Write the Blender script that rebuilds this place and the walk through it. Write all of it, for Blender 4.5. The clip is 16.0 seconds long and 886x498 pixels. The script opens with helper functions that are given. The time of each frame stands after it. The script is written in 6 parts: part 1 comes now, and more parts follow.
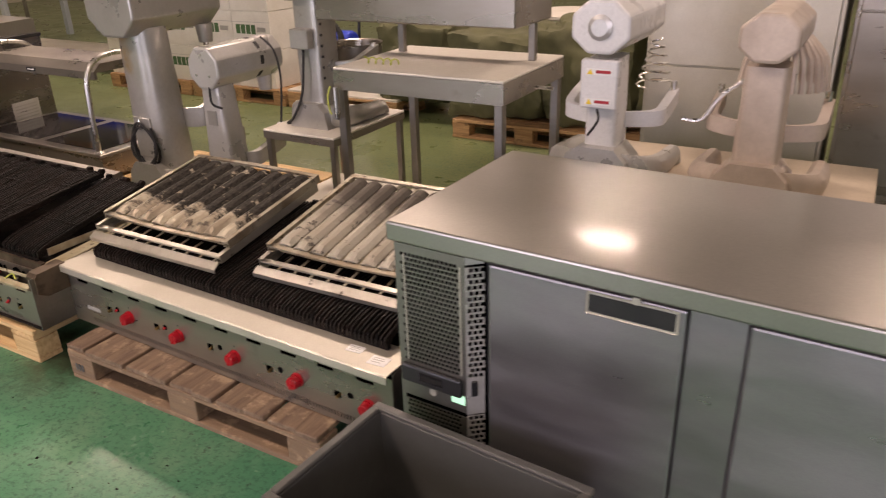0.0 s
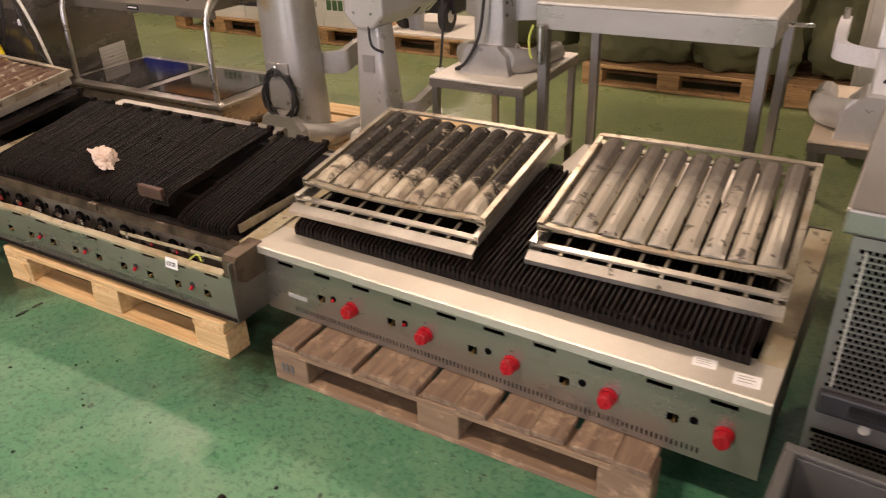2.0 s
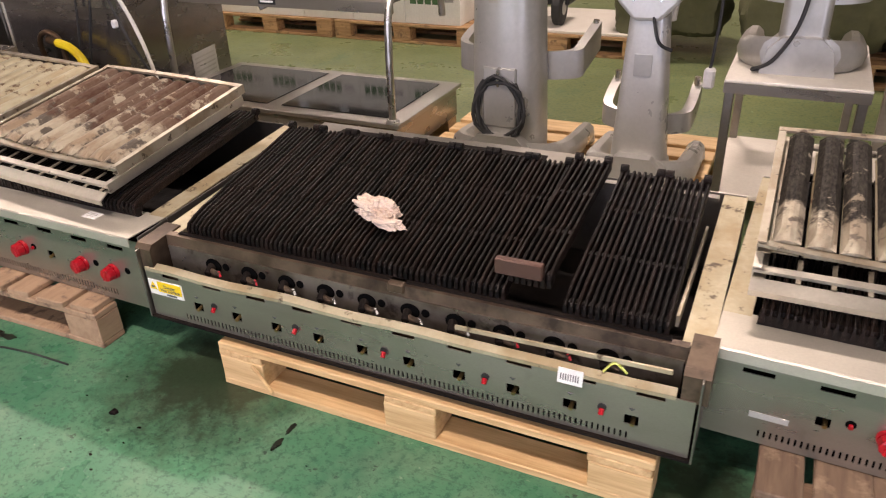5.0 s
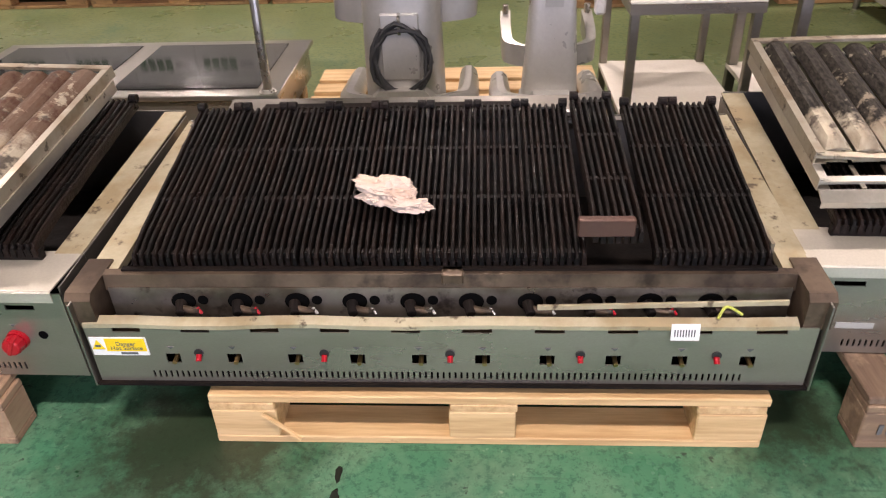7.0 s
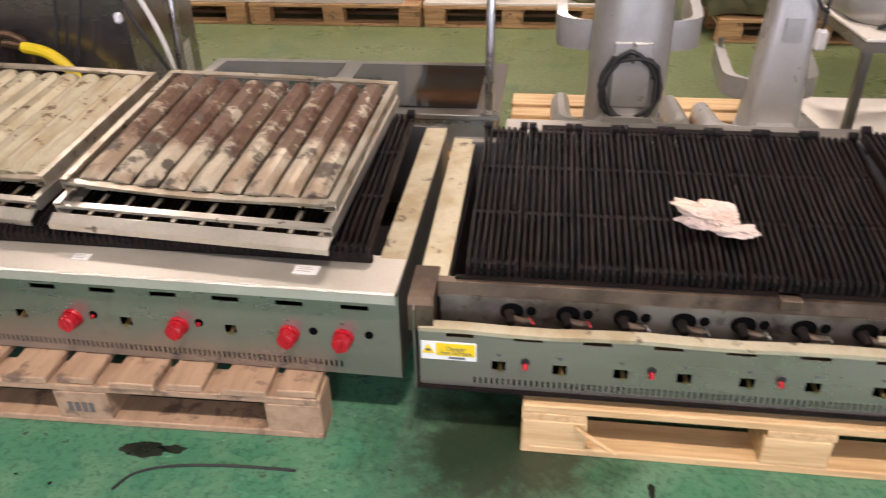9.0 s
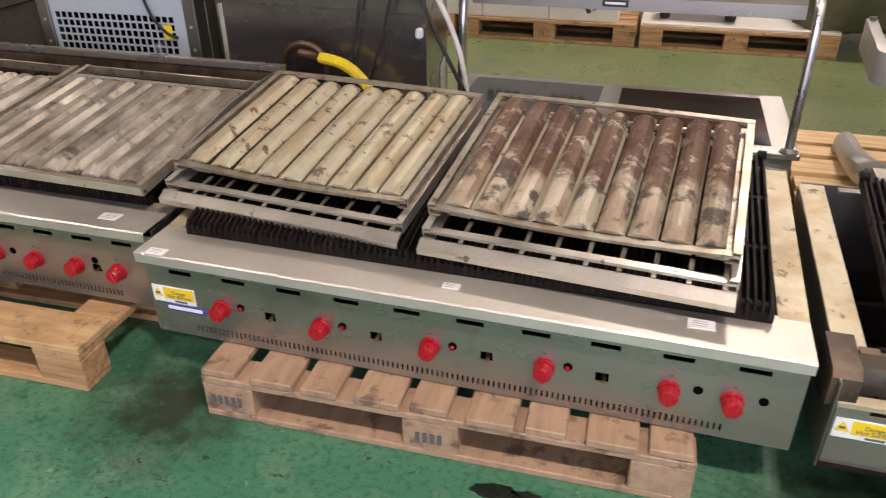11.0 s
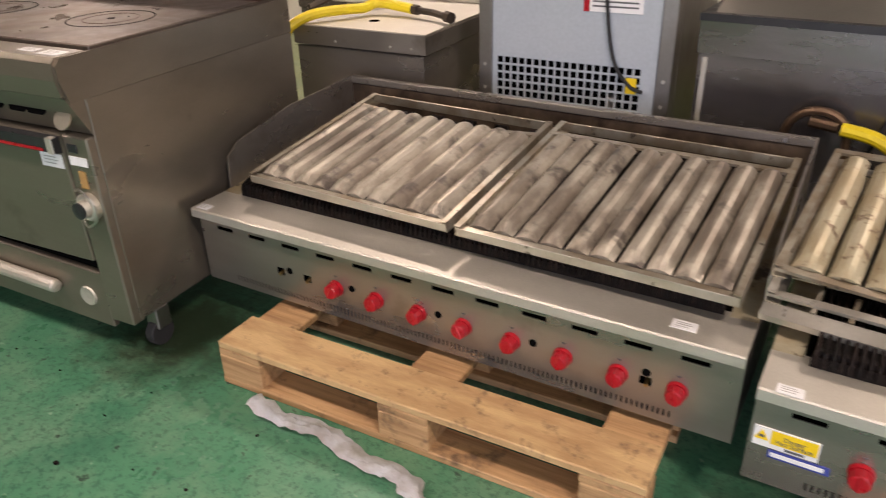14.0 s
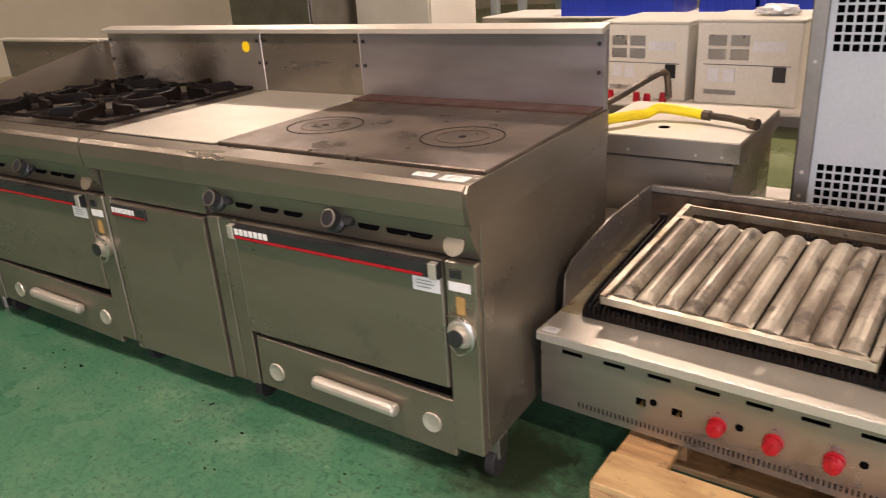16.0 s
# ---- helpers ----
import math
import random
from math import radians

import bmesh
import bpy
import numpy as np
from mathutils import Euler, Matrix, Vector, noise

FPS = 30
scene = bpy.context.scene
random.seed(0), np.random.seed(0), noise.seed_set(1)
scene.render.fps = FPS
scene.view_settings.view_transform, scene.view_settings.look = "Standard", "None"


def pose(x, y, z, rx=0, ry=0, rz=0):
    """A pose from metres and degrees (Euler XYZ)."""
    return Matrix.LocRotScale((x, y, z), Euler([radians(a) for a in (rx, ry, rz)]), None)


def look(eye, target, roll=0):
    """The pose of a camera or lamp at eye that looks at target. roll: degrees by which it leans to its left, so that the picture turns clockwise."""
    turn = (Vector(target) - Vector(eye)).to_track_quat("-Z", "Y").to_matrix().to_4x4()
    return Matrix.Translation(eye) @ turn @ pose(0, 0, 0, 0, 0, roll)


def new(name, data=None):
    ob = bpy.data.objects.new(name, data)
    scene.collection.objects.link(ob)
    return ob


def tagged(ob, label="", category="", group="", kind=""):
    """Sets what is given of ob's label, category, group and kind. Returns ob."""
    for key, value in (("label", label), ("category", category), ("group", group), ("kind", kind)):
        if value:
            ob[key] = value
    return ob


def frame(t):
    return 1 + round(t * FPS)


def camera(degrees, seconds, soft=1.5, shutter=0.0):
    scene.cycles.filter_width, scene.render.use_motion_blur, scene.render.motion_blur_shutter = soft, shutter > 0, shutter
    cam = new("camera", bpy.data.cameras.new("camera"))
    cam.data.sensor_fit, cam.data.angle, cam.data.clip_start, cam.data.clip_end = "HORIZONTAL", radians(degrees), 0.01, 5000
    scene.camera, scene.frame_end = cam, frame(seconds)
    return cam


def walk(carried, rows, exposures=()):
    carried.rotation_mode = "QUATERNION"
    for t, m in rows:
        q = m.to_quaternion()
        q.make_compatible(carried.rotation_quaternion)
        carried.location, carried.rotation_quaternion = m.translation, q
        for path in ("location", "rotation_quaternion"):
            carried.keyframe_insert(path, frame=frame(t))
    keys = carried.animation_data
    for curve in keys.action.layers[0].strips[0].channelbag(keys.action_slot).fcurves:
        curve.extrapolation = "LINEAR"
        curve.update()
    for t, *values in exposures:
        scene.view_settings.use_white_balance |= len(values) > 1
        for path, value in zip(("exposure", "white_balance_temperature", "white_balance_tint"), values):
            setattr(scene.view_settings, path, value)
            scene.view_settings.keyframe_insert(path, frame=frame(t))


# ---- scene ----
cam = camera(61.7, 16.0, soft=1.1, shutter=0.35)
PATH = [
    (0, (3.855, -1.349, 1.568), (2.929, 0.223, 0.751), -1.7),
    (0.5, (3.582, -1.345, 1.53), (2.639, 0.206, 0.689), -1.6),
    (1, (3.357, -1.318, 1.491), (2.425, 0.214, 0.603), -1.7),
    (1.5, (3.095, -1.333, 1.462), (2.188, 0.185, 0.527), -1.7),
    (2, (2.86, -1.35, 1.475), (1.95, 0.158, 0.527), -2.1),
    (2.5, (2.563, -1.311, 1.481), (1.643, 0.207, 0.559), -2.3),
    (3, (2.299, -1.287, 1.483), (1.364, 0.24, 0.591), -1.9),
    (3.5, (2.014, -1.321, 1.442), (1.077, 0.224, 0.583), -1.3),
    (4, (1.778, -1.296, 1.425), (0.871, 0.233, 0.51), -1.7),
    (4.2, (1.676, -1.276, 1.398), (0.791, 0.257, 0.466), -1.7),
    (6.3, (0.819, -1.213, 1.306), (0.446, 0.464, 0.283), -2.8),
    (6.5, (0.737, -1.187, 1.293), (0.457, 0.493, 0.244), -2.4),
    (7, (0.604, -1.153, 1.263), (0.493, 0.525, 0.181), -2.2),
    (7.5, (0.469, -1.208, 1.256), (0.494, 0.457, 0.148), -1.7),
    (8, (0.313, -1.275, 1.274), (0.373, 0.399, 0.181), -1.1),
    (8.5, (0.171, -1.286, 1.283), (0.115, 0.411, 0.226), -1.0),
    (9, (0.003, -1.249, 1.285), (-0.233, 0.454, 0.263), -1.1),
    (9.5, (-0.148, -1.221, 1.308), (-0.534, 0.464, 0.303), -1.1),
    (9.7, (-0.208, -1.225, 1.308), (-0.638, 0.454, 0.31), -1.2),
    (11.8, (-0.904, -1.252, 1.32), (-1.44, 0.397, 0.322), -0.7),
    (12, (-0.962, -1.232, 1.335), (-1.533, 0.413, 0.35), -1.0),
    (12.5, (-1.166, -1.23, 1.358), (-1.809, 0.401, 0.396), -1.1),
    (13, (-1.376, -1.261, 1.361), (-2.105, 0.345, 0.418), -1.2),
    (13.5, (-1.553, -1.268, 1.327), (-2.363, 0.296, 0.379), -1.1),
    (14, (-1.762, -1.23, 1.319), (-2.673, 0.285, 0.384), -1.6),
    (14.5, (-1.95, -1.239, 1.33), (-2.948, 0.243, 0.433), -2.0),
    (15, (-2.159, -1.363, 1.387), (-3.218, 0.101, 0.531), -2.5),
    (15.5, (-2.322, -1.462, 1.419), (-3.43, 0.002, 0.626), -3.1),
    (16, (-2.52, -1.511, 1.417), (-3.652, -0.038, 0.679), -3.7),
]
walk(cam, [(t, look(eye, target, roll)) for t, eye, target, roll in PATH],
     [(0.0, -0.62, 7250, 32), (1.5, -0.50, 7800, 31), (2.5, -0.40, 7050, 30), (4.2, -0.38, 6800, 29), (6.5, -0.14, 6350, 28), (9.5, -0.16, 6350, 27), (12.0, -0.44, 6250, 26), (14.0, -0.36, 6650, 27), (16.0, -0.17, 7100, 31)])

# ---- light ----
world = bpy.data.worlds.new("world")
scene.world = world
world.use_nodes = True
world.node_tree.nodes["Background"].inputs[0].default_value = (0.9, 0.95, 1.0, 1)
world.node_tree.nodes["Background"].inputs[1].default_value = 0.02
LAMP_Z = 4.6


def strip_lamp(x, y, watts, long=0.8, wide=0.26, colour=(1.0, 0.90, 0.75)):
    data = bpy.data.lights.new("strip_light", "AREA")
    data.shape, data.size, data.size_y, data.energy, data.color = "RECTANGLE", long, wide, watts, colour
    lamp = new("strip_light", data)
    lamp.matrix_world = pose(x, y, LAMP_Z - 0.06)
    return lamp


LAMPS = [(x, 3.9, 190) for x in (-9.2, -4.6, 0.3, 5.0)] + [(x, 8.35, 60) for x in (-9.2, -4.6, 0.9, 5.0)] + [(x, 11.8, 110) for x in (-9.2, -4.6, 1.1, 5.0)]
LAMPS += [(-9.2, -1.8, 60), (-4.8, -1.8, 170), (0.4, -1.8, 245), (5.0, -1.8, 80), (-4.6, -6.4, 70), (0.3, -6.4, 120), (5.0, -6.4, 90)]
for lx, ly, lw in LAMPS:
    strip_lamp(lx, ly, lw)
# daylight in the two open loading doors behind the walker
DOORS = [(-0.6, 290), (6.0, 400)]
for dx, watts in DOORS:
    day = bpy.data.lights.new("door_daylight", "AREA")
    day.shape, day.size, day.size_y, day.energy, day.color = "RECTANGLE", 3.6, 3.2, watts, (0.76, 0.84, 1.0)
    new("door_daylight", day).matrix_world = look((dx, -7.85, 1.8), (dx, 0, 1.8))


# ---- materials ----
def mat(name, col, rough=0.5, metal=0.0, col2=None, scale=6.0, amount=0.5, edge=(0.4, 0.65), bump=0.05, fine=90.0, stretch=(1, 1, 1), rvar=0.12,
        col3=None, scale3=20.0, edge3=(0.58, 0.66), spec=0.5, band=None, spots=()):
    m = bpy.data.materials.new(name)
    m.use_nodes = True
    nt = m.node_tree
    n, l = nt.nodes, nt.links
    p = n["Principled BSDF"]
    p.inputs["Metallic"].default_value = metal
    p.inputs["Specular IOR Level"].default_value = spec
    tc, oi = n.new("ShaderNodeTexCoord"), n.new("ShaderNodeObjectInfo")
    add, mp = n.new("ShaderNodeVectorMath"), n.new("ShaderNodeMapping")
    mul = n.new("ShaderNodeMath")
    mul.operation, mul.inputs[1].default_value = "MULTIPLY", 37.0
    l.new(oi.outputs["Random"], mul.inputs[0])
    l.new(tc.outputs["Object"], add.inputs[0])
    l.new(mul.outputs[0], add.inputs[1])
    l.new(add.outputs[0], mp.inputs[0])
    mp.inputs["Scale"].default_value = stretch

    def noise_tex(s, detail=5.0, rough_n=0.6, stretched=True):
        t = n.new("ShaderNodeTexNoise")
        t.inputs["Scale"].default_value, t.inputs["Detail"].default_value, t.inputs["Roughness"].default_value = s, detail, rough_n
        l.new(mp.outputs[0] if stretched else add.outputs[0], t.inputs["Vector"])
        return t

    def ramp(src, a, b, lo, hi):
        r = n.new("ShaderNodeMapRange")
        r.inputs["From Min"].default_value, r.inputs["From Max"].default_value = a, b
        r.inputs["To Min"].default_value, r.inputs["To Max"].default_value = lo, hi
        l.new(src, r.inputs["Value"])
        return r.outputs[0]

    def mix(f, a, b):
        x = n.new("ShaderNodeMix")
        x.data_type = "RGBA"
        l.new(f, x.inputs[0])
        for s, v in ((6, a), (7, b)):
            if isinstance(v, tuple):
                x.inputs[s].default_value = (*v, 1)
            else:
                l.new(v, x.inputs[s])
        return x.outputs[2]

    big, small = noise_tex(scale), noise_tex(fine, 3.0)
    c2 = col2 or tuple(c * 0.72 for c in col)
    out = mix(ramp(big.outputs["Fac"], edge[0], edge[1], 0.0, amount), col, c2)
    if col3:
        out = mix(ramp(noise_tex(scale3, 4.0, 0.65, False).outputs["Fac"], edge3[0], edge3[1], 0.0, 0.9), out, col3)
    if band:
        sep, jit = n.new("ShaderNodeSeparateXYZ"), n.new("ShaderNodeMath")
        l.new(tc.outputs["Object"], sep.inputs[0])
        jit.operation = "MULTIPLY_ADD"
        l.new(noise_tex(9.0, 5.0, 0.7, False).outputs["Fac"], jit.inputs[0])
        jit.inputs[1].default_value = band[2]
        l.new(sep.outputs[1], jit.inputs[2])
        burnt = ramp(jit.outputs[0], band[0], band[1], 0.0, band[4])
        flake = ramp(noise_tex(band[6], 5.0, 0.7, False).outputs["Fac"], band[5], band[5] + 0.05, 1.0, 0.12)
        both = n.new("ShaderNodeMath")
        both.operation = "MULTIPLY"
        l.new(burnt, both.inputs[0])
        l.new(flake, both.inputs[1])
        burnt = both.outputs[0]
        out = mix(burnt, out, band[3])
        l.new(ramp(burnt, 0.0, 1.0, spec, 0.08), p.inputs["Specular IOR Level"])
        l.new(ramp(burnt, 0.0, 1.0, metal, 0.05), p.inputs["Metallic"])
    for sx, sy, sz, rad, tint in spots:
        dist, wob = n.new("ShaderNodeVectorMath"), n.new("ShaderNodeMath")
        dist.operation, dist.inputs[1].default_value = "DISTANCE", (sx, sy, sz)
        l.new(tc.outputs["Object"], dist.inputs[0])
        wob.operation, wob.inputs[1].default_value = "MULTIPLY_ADD", -0.12
        l.new(noise_tex(11.0, 5.0, 0.7, False).outputs["Fac"], wob.inputs[0])
        l.new(dist.outputs["Value"], wob.inputs[2])
        out = mix(ramp(wob.outputs[0], -0.06, rad - 0.06, 0.85, 0.0), out, tint)
    out = mix(ramp(small.outputs["Fac"], 0.35, 0.75, 0.0, 0.22), out, tuple(c * 0.55 for c in col))
    l.new(out, p.inputs["Base Color"])
    l.new(ramp(noise_tex(scale * 1.7, 4.0).outputs["Fac"], 0.3, 0.7, max(0.03, rough - rvar), min(1.0, rough + rvar)), p.inputs["Roughness"])
    if bump:
        b = n.new("ShaderNodeBump")
        b.inputs["Strength"].default_value, b.inputs["Distance"].default_value = bump, 0.004
        l.new(small.outputs["Fac"], b.inputs["Height"])
        l.new(b.outputs[0], p.inputs["Normal"])
    return m


def glow(name, col, strength):
    m = bpy.data.materials.new(name)
    m.use_nodes = True
    p = m.node_tree.nodes["Principled BSDF"]
    p.inputs["Base Color"].default_value = (*col, 1)
    p.inputs["Emission Color"].default_value, p.inputs["Emission Strength"].default_value = (*col, 1), strength
    return m


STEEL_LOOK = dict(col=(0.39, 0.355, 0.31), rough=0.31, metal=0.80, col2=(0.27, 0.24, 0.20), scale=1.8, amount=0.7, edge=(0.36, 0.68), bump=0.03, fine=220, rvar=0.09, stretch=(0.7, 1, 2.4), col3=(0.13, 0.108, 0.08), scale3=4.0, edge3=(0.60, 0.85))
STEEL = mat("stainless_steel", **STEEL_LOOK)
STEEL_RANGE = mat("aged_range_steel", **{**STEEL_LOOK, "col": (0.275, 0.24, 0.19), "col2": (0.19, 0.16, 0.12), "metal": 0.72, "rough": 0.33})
STEEL_AGED = mat("aged_cool_steel", (0.27, 0.25, 0.24), 0.25, 0.88, (0.15, 0.135, 0.125), 2.2, 0.8, (0.38, 0.66), 0.03, 220, rvar=0.10, stretch=(0.6, 1, 2.5))
# scorch spots over a base made paler for the front lamps' reflection
STEEL_SCORCHED = mat("scorched_stainless_steel", spots=[(-0.93, 0.83, 1.03, 0.14, (0.02, 0.012, 0.007)), (-0.90, 0.83, 0.98, 0.16, (0.03, 0.018, 0.01)), (-0.38, 0.83, 1.02, 0.16, (0.03, 0.018, 0.011)), (-0.42, 0.83, 0.97, 0.15, (0.03, 0.018, 0.01)), (-0.45, 0.83, 1.12, 0.22, (0.26, 0.21, 0.16))], **{**STEEL_LOOK, "col": (0.50, 0.46, 0.39), "col2": (0.42, 0.38, 0.315)})
STEEL_TOP = mat("worn_steel_top", (0.45, 0.43, 0.39), 0.30, 0.88, (0.38, 0.36, 0.315), 2.4, 0.7, (0.35, 0.7), 0.0, 160, rvar=0.02)
STEEL_TOP.node_tree.nodes["Principled BSDF"].inputs["Coat Weight"].default_value = 0.30
STEEL_TOP.node_tree.nodes["Principled BSDF"].inputs["Coat Roughness"].default_value = 0.07
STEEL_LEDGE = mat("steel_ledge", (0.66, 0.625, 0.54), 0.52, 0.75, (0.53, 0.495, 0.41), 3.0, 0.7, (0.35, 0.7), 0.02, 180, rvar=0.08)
STEEL_CLEAN = mat("cool_brushed_steel", (0.41, 0.39, 0.40), 0.36, 0.88, (0.27, 0.25, 0.26), 2.2, 0.7, (0.38, 0.66), 0.03, 220, rvar=0.10, stretch=(0.6, 1, 2.5))
STEEL_LIP = mat("bright_folded_steel", (0.62, 0.59, 0.52), 0.40, 0.9, (0.46, 0.42, 0.35), 6.0, 0.7, (0.4, 0.64), 0.03, 120, col3=(0.12, 0.10, 0.08), scale3=20, edge3=(0.64, 0.70))
STEEL_DARK = mat("dull_steel", (0.34, 0.32, 0.29), 0.45, 1.0, (0.24, 0.22, 0.19), 4.0, 0.7, bump=0.04, rvar=0.06)
STEEL_DIRTY = mat("greasy_steel", (0.14, 0.10, 0.068), 0.42, 0.5, (0.055, 0.037, 0.026), 7.0, 0.9, (0.42, 0.6), 0.06, 70, col3=(0.03, 0.02, 0.015), scale3=9, edge3=(0.56, 0.68), spec=0.35)
STEEL_RAIL = mat("stained_rail", (0.44, 0.40, 0.315), 0.44, 0.75, (0.27, 0.205, 0.13), 8.0, 0.85, (0.44, 0.62), 0.05, 80, col3=(0.07, 0.05, 0.035), scale3=26, edge3=(0.60, 0.67))
STEEL_SOILED = mat("soiled_bulkhead_steel", (0.30, 0.265, 0.225), 0.38, 0.8, (0.10, 0.075, 0.055), 6.0, 0.85, (0.42, 0.64), 0.05, 80, col3=(0.05, 0.036, 0.03), scale3=15, edge3=(0.58, 0.69))
PALE_LIP = mat("worn_pale_lip", (0.50, 0.45, 0.31), 0.5, 0.4, (0.36, 0.275, 0.15), 7.0, 0.85, (0.42, 0.62), 0.05, 80, col3=(0.075, 0.048, 0.03), scale3=16, edge3=(0.60, 0.67))
TRAY_BURNT = mat("burnt_tray_steel", (0.48, 0.43, 0.33), 0.5, 0.5, (0.26, 0.21, 0.15), 7.0, 0.9, (0.42, 0.58), 0.12, 70, (2.2, 0.8, 2), col3=(0.10, 0.08, 0.065), scale3=15, edge3=(0.57, 0.63), band=(0.30, 0.34, 0.40, (0.012, 0.010, 0.009), 1.0, 0.60, 18.0), spec=0.25)
TRAY_RUSTY = mat("rusty_tray_steel", (0.42, 0.37, 0.275), 0.55, 0.4, (0.25, 0.17, 0.105), 6.0, 0.8, (0.44, 0.60), 0.12, 70, (2.2, 0.8, 2), col3=(0.05, 0.04, 0.034), scale3=12, edge3=(0.52, 0.60), band=(0.36, 0.44, 0.44, (0.075, 0.030, 0.017), 0.86, 0.555, 17.0), spec=0.25)
TRAY_CLEAN = mat("yellowed_tray_steel", (0.45, 0.41, 0.285), 0.50, 0.45, (0.34, 0.27, 0.155), 6.0, 0.85, (0.42, 0.62), 0.10, 80, (2.2, 0.8, 2), col3=(0.10, 0.05, 0.024), scale3=24, edge3=(0.58, 0.645), spec=0.35)
TRAY_GREY = mat("greyed_tray_steel", (0.42, 0.38, 0.30), 0.46, 0.55, (0.17, 0.135, 0.10), 5.0, 0.9, (0.40, 0.58), 0.08, 80, (2.2, 0.8, 2), col3=(0.07, 0.055, 0.045), scale3=9, edge3=(0.54, 0.64))
TRAY_SPOT = mat("spotted_tray_steel", (0.41, 0.385, 0.32), 0.52, 0.5, (0.34, 0.30, 0.235), 4.0, 0.8, (0.42, 0.62), 0.10, 80, (2.2, 0.8, 2), col3=(0.045, 0.036, 0.03), scale3=20, edge3=(0.59, 0.64), band=(0.34, 0.50, 0.30, (0.075, 0.062, 0.05), 0.9, 0.7, 12.0))
GRATE = mat("sooty_cast_iron", (0.003, 0.0024, 0.0021), 0.46, 0.0, (0.013, 0.007, 0.005), 4.0, 0.9, (0.44, 0.62), 0.7, 150, rvar=0.2, spec=0.15, col3=(0.09, 0.065, 0.055), scale3=130, edge3=(0.62, 0.75))
SOOT = mat("soot", (0.008, 0.0065, 0.006), 0.75, 0.0, (0.022, 0.015, 0.011), 9.0, bump=0.3, spec=0.1)
# near-black colour painted for the shade inside holes, slots and gaps
HOLE_SHADE = mat("hole_shade", (0.004, 0.004, 0.004), 0.9, 0.0, bump=0.0, spec=0.0)
BRASS = mat("tarnished_brass", (0.42, 0.30, 0.13), 0.35, 1.0, bump=0.0)
RED = mat("red_plastic", (0.40, 0.006, 0.014), 0.30, 0.0, (0.33, 0.005, 0.011), 30, bump=0.0, rvar=0.05)
BLACK = mat("black_plastic", (0.018, 0.018, 0.02), 0.38, 0.0, (0.03, 0.03, 0.03), 12, bump=0.03)
RUBBER = mat("black_rubber", (0.02, 0.02, 0.02), 0.7, 0.0, bump=0.05)
WHITE = mat("white_label", (0.80, 0.80, 0.78), 0.55, 0.0, (0.72, 0.72, 0.70), 20, bump=0.0)
PRINT = mat("grey_print", (0.12, 0.12, 0.12), 0.6, 0.0, bump=0.0)
YELLOW = mat("yellow_sticker", (0.85, 0.60, 0.01), 0.4, 0.0, (0.8, 0.55, 0.01), 20, bump=0.0)
BLUE = mat("blue_badge", (0.05, 0.07, 0.32), 0.4, 0.0, bump=0.0)
WOOD_NEW = mat("new_pine_x", (0.70, 0.49, 0.25), 0.62, 0.0, (0.46, 0.27, 0.11), 5.0, 0.8, bump=0.12, fine=60, stretch=(0.6, 9, 9), col3=(0.36, 0.20, 0.08), scale3=9, edge3=(0.68, 0.74))
WOOD_NEW_Y = mat("new_pine_y", (0.68, 0.47, 0.24), 0.62, 0.0, (0.45, 0.26, 0.11), 5.0, 0.8, bump=0.12, fine=60, stretch=(9, 0.6, 9))
WOOD_MID = mat("used_pine_x", (0.54, 0.33, 0.155), 0.68, 0.0, (0.29, 0.15, 0.065), 5.0, 0.85, bump=0.2, fine=60, stretch=(0.6, 9, 9), col3=(0.09, 0.052, 0.03), scale3=11, edge3=(0.56, 0.70))
WOOD_CHIP = mat("splintered_pine_x", (0.62, 0.42, 0.20), 0.7, 0.0, (0.40, 0.23, 0.10), 5.0, 0.85, (0.42, 0.64), bump=0.35, fine=50, stretch=(0.8, 3, 3), col3=(0.22, 0.13, 0.065), scale3=24, edge3=(0.56, 0.70))
WOOD_OLD = mat("grey_old_wood_y", (0.23, 0.155, 0.10), 0.75, 0.0, (0.12, 0.075, 0.05), 5.0, 0.9, bump=0.3, fine=50, stretch=(9, 0.7, 9), col3=(0.36, 0.26, 0.17), scale3=12, edge3=(0.55, 0.66))
WOOD_OLD_X = mat("grey_old_wood_x", (0.25, 0.165, 0.10), 0.75, 0.0, (0.18, 0.115, 0.075), 5.0, 0.9, bump=0.3, fine=50, stretch=(0.7, 9, 9), col3=(0.42, 0.29, 0.18), scale3=11, edge3=(0.55, 0.66))
WOOD_PALE = mat("pale_weathered_pine", (0.41, 0.275, 0.17), 0.72, 0.0, (0.30, 0.19, 0.115), 6.0, 0.9, bump=0.25, fine=50, stretch=(6, 1.0, 6), col3=(0.13, 0.08, 0.055), scale3=14, edge3=(0.56, 0.66))
CAST = mat("grey_enamelled_casting", (0.47, 0.46, 0.43), 0.36, 0.6, (0.36, 0.35, 0.31), 4.0, 0.7, bump=0.06, fine=60, col3=(0.26, 0.23, 0.18), scale3=10, edge3=(0.66, 0.74))
CAST_STREAK = mat("rust_streaked_casting", (0.47, 0.46, 0.43), 0.36, 0.55, (0.37, 0.36, 0.32), 4.0, 0.7, bump=0.05, fine=60, spots=[(-0.04, 0.02, 0.80, 0.09, (0.42, 0.24, 0.06)), (-0.04, 0.02, 0.72, 0.06, (0.42, 0.26, 0.08)), (-0.035, 0.02, 0.66, 0.05, (0.40, 0.27, 0.10))])
CAST_PALE = mat("pale_grey_enamel", (0.56, 0.55, 0.53), 0.34, 0.45, (0.48, 0.47, 0.43), 4.0, 0.7, bump=0.04)
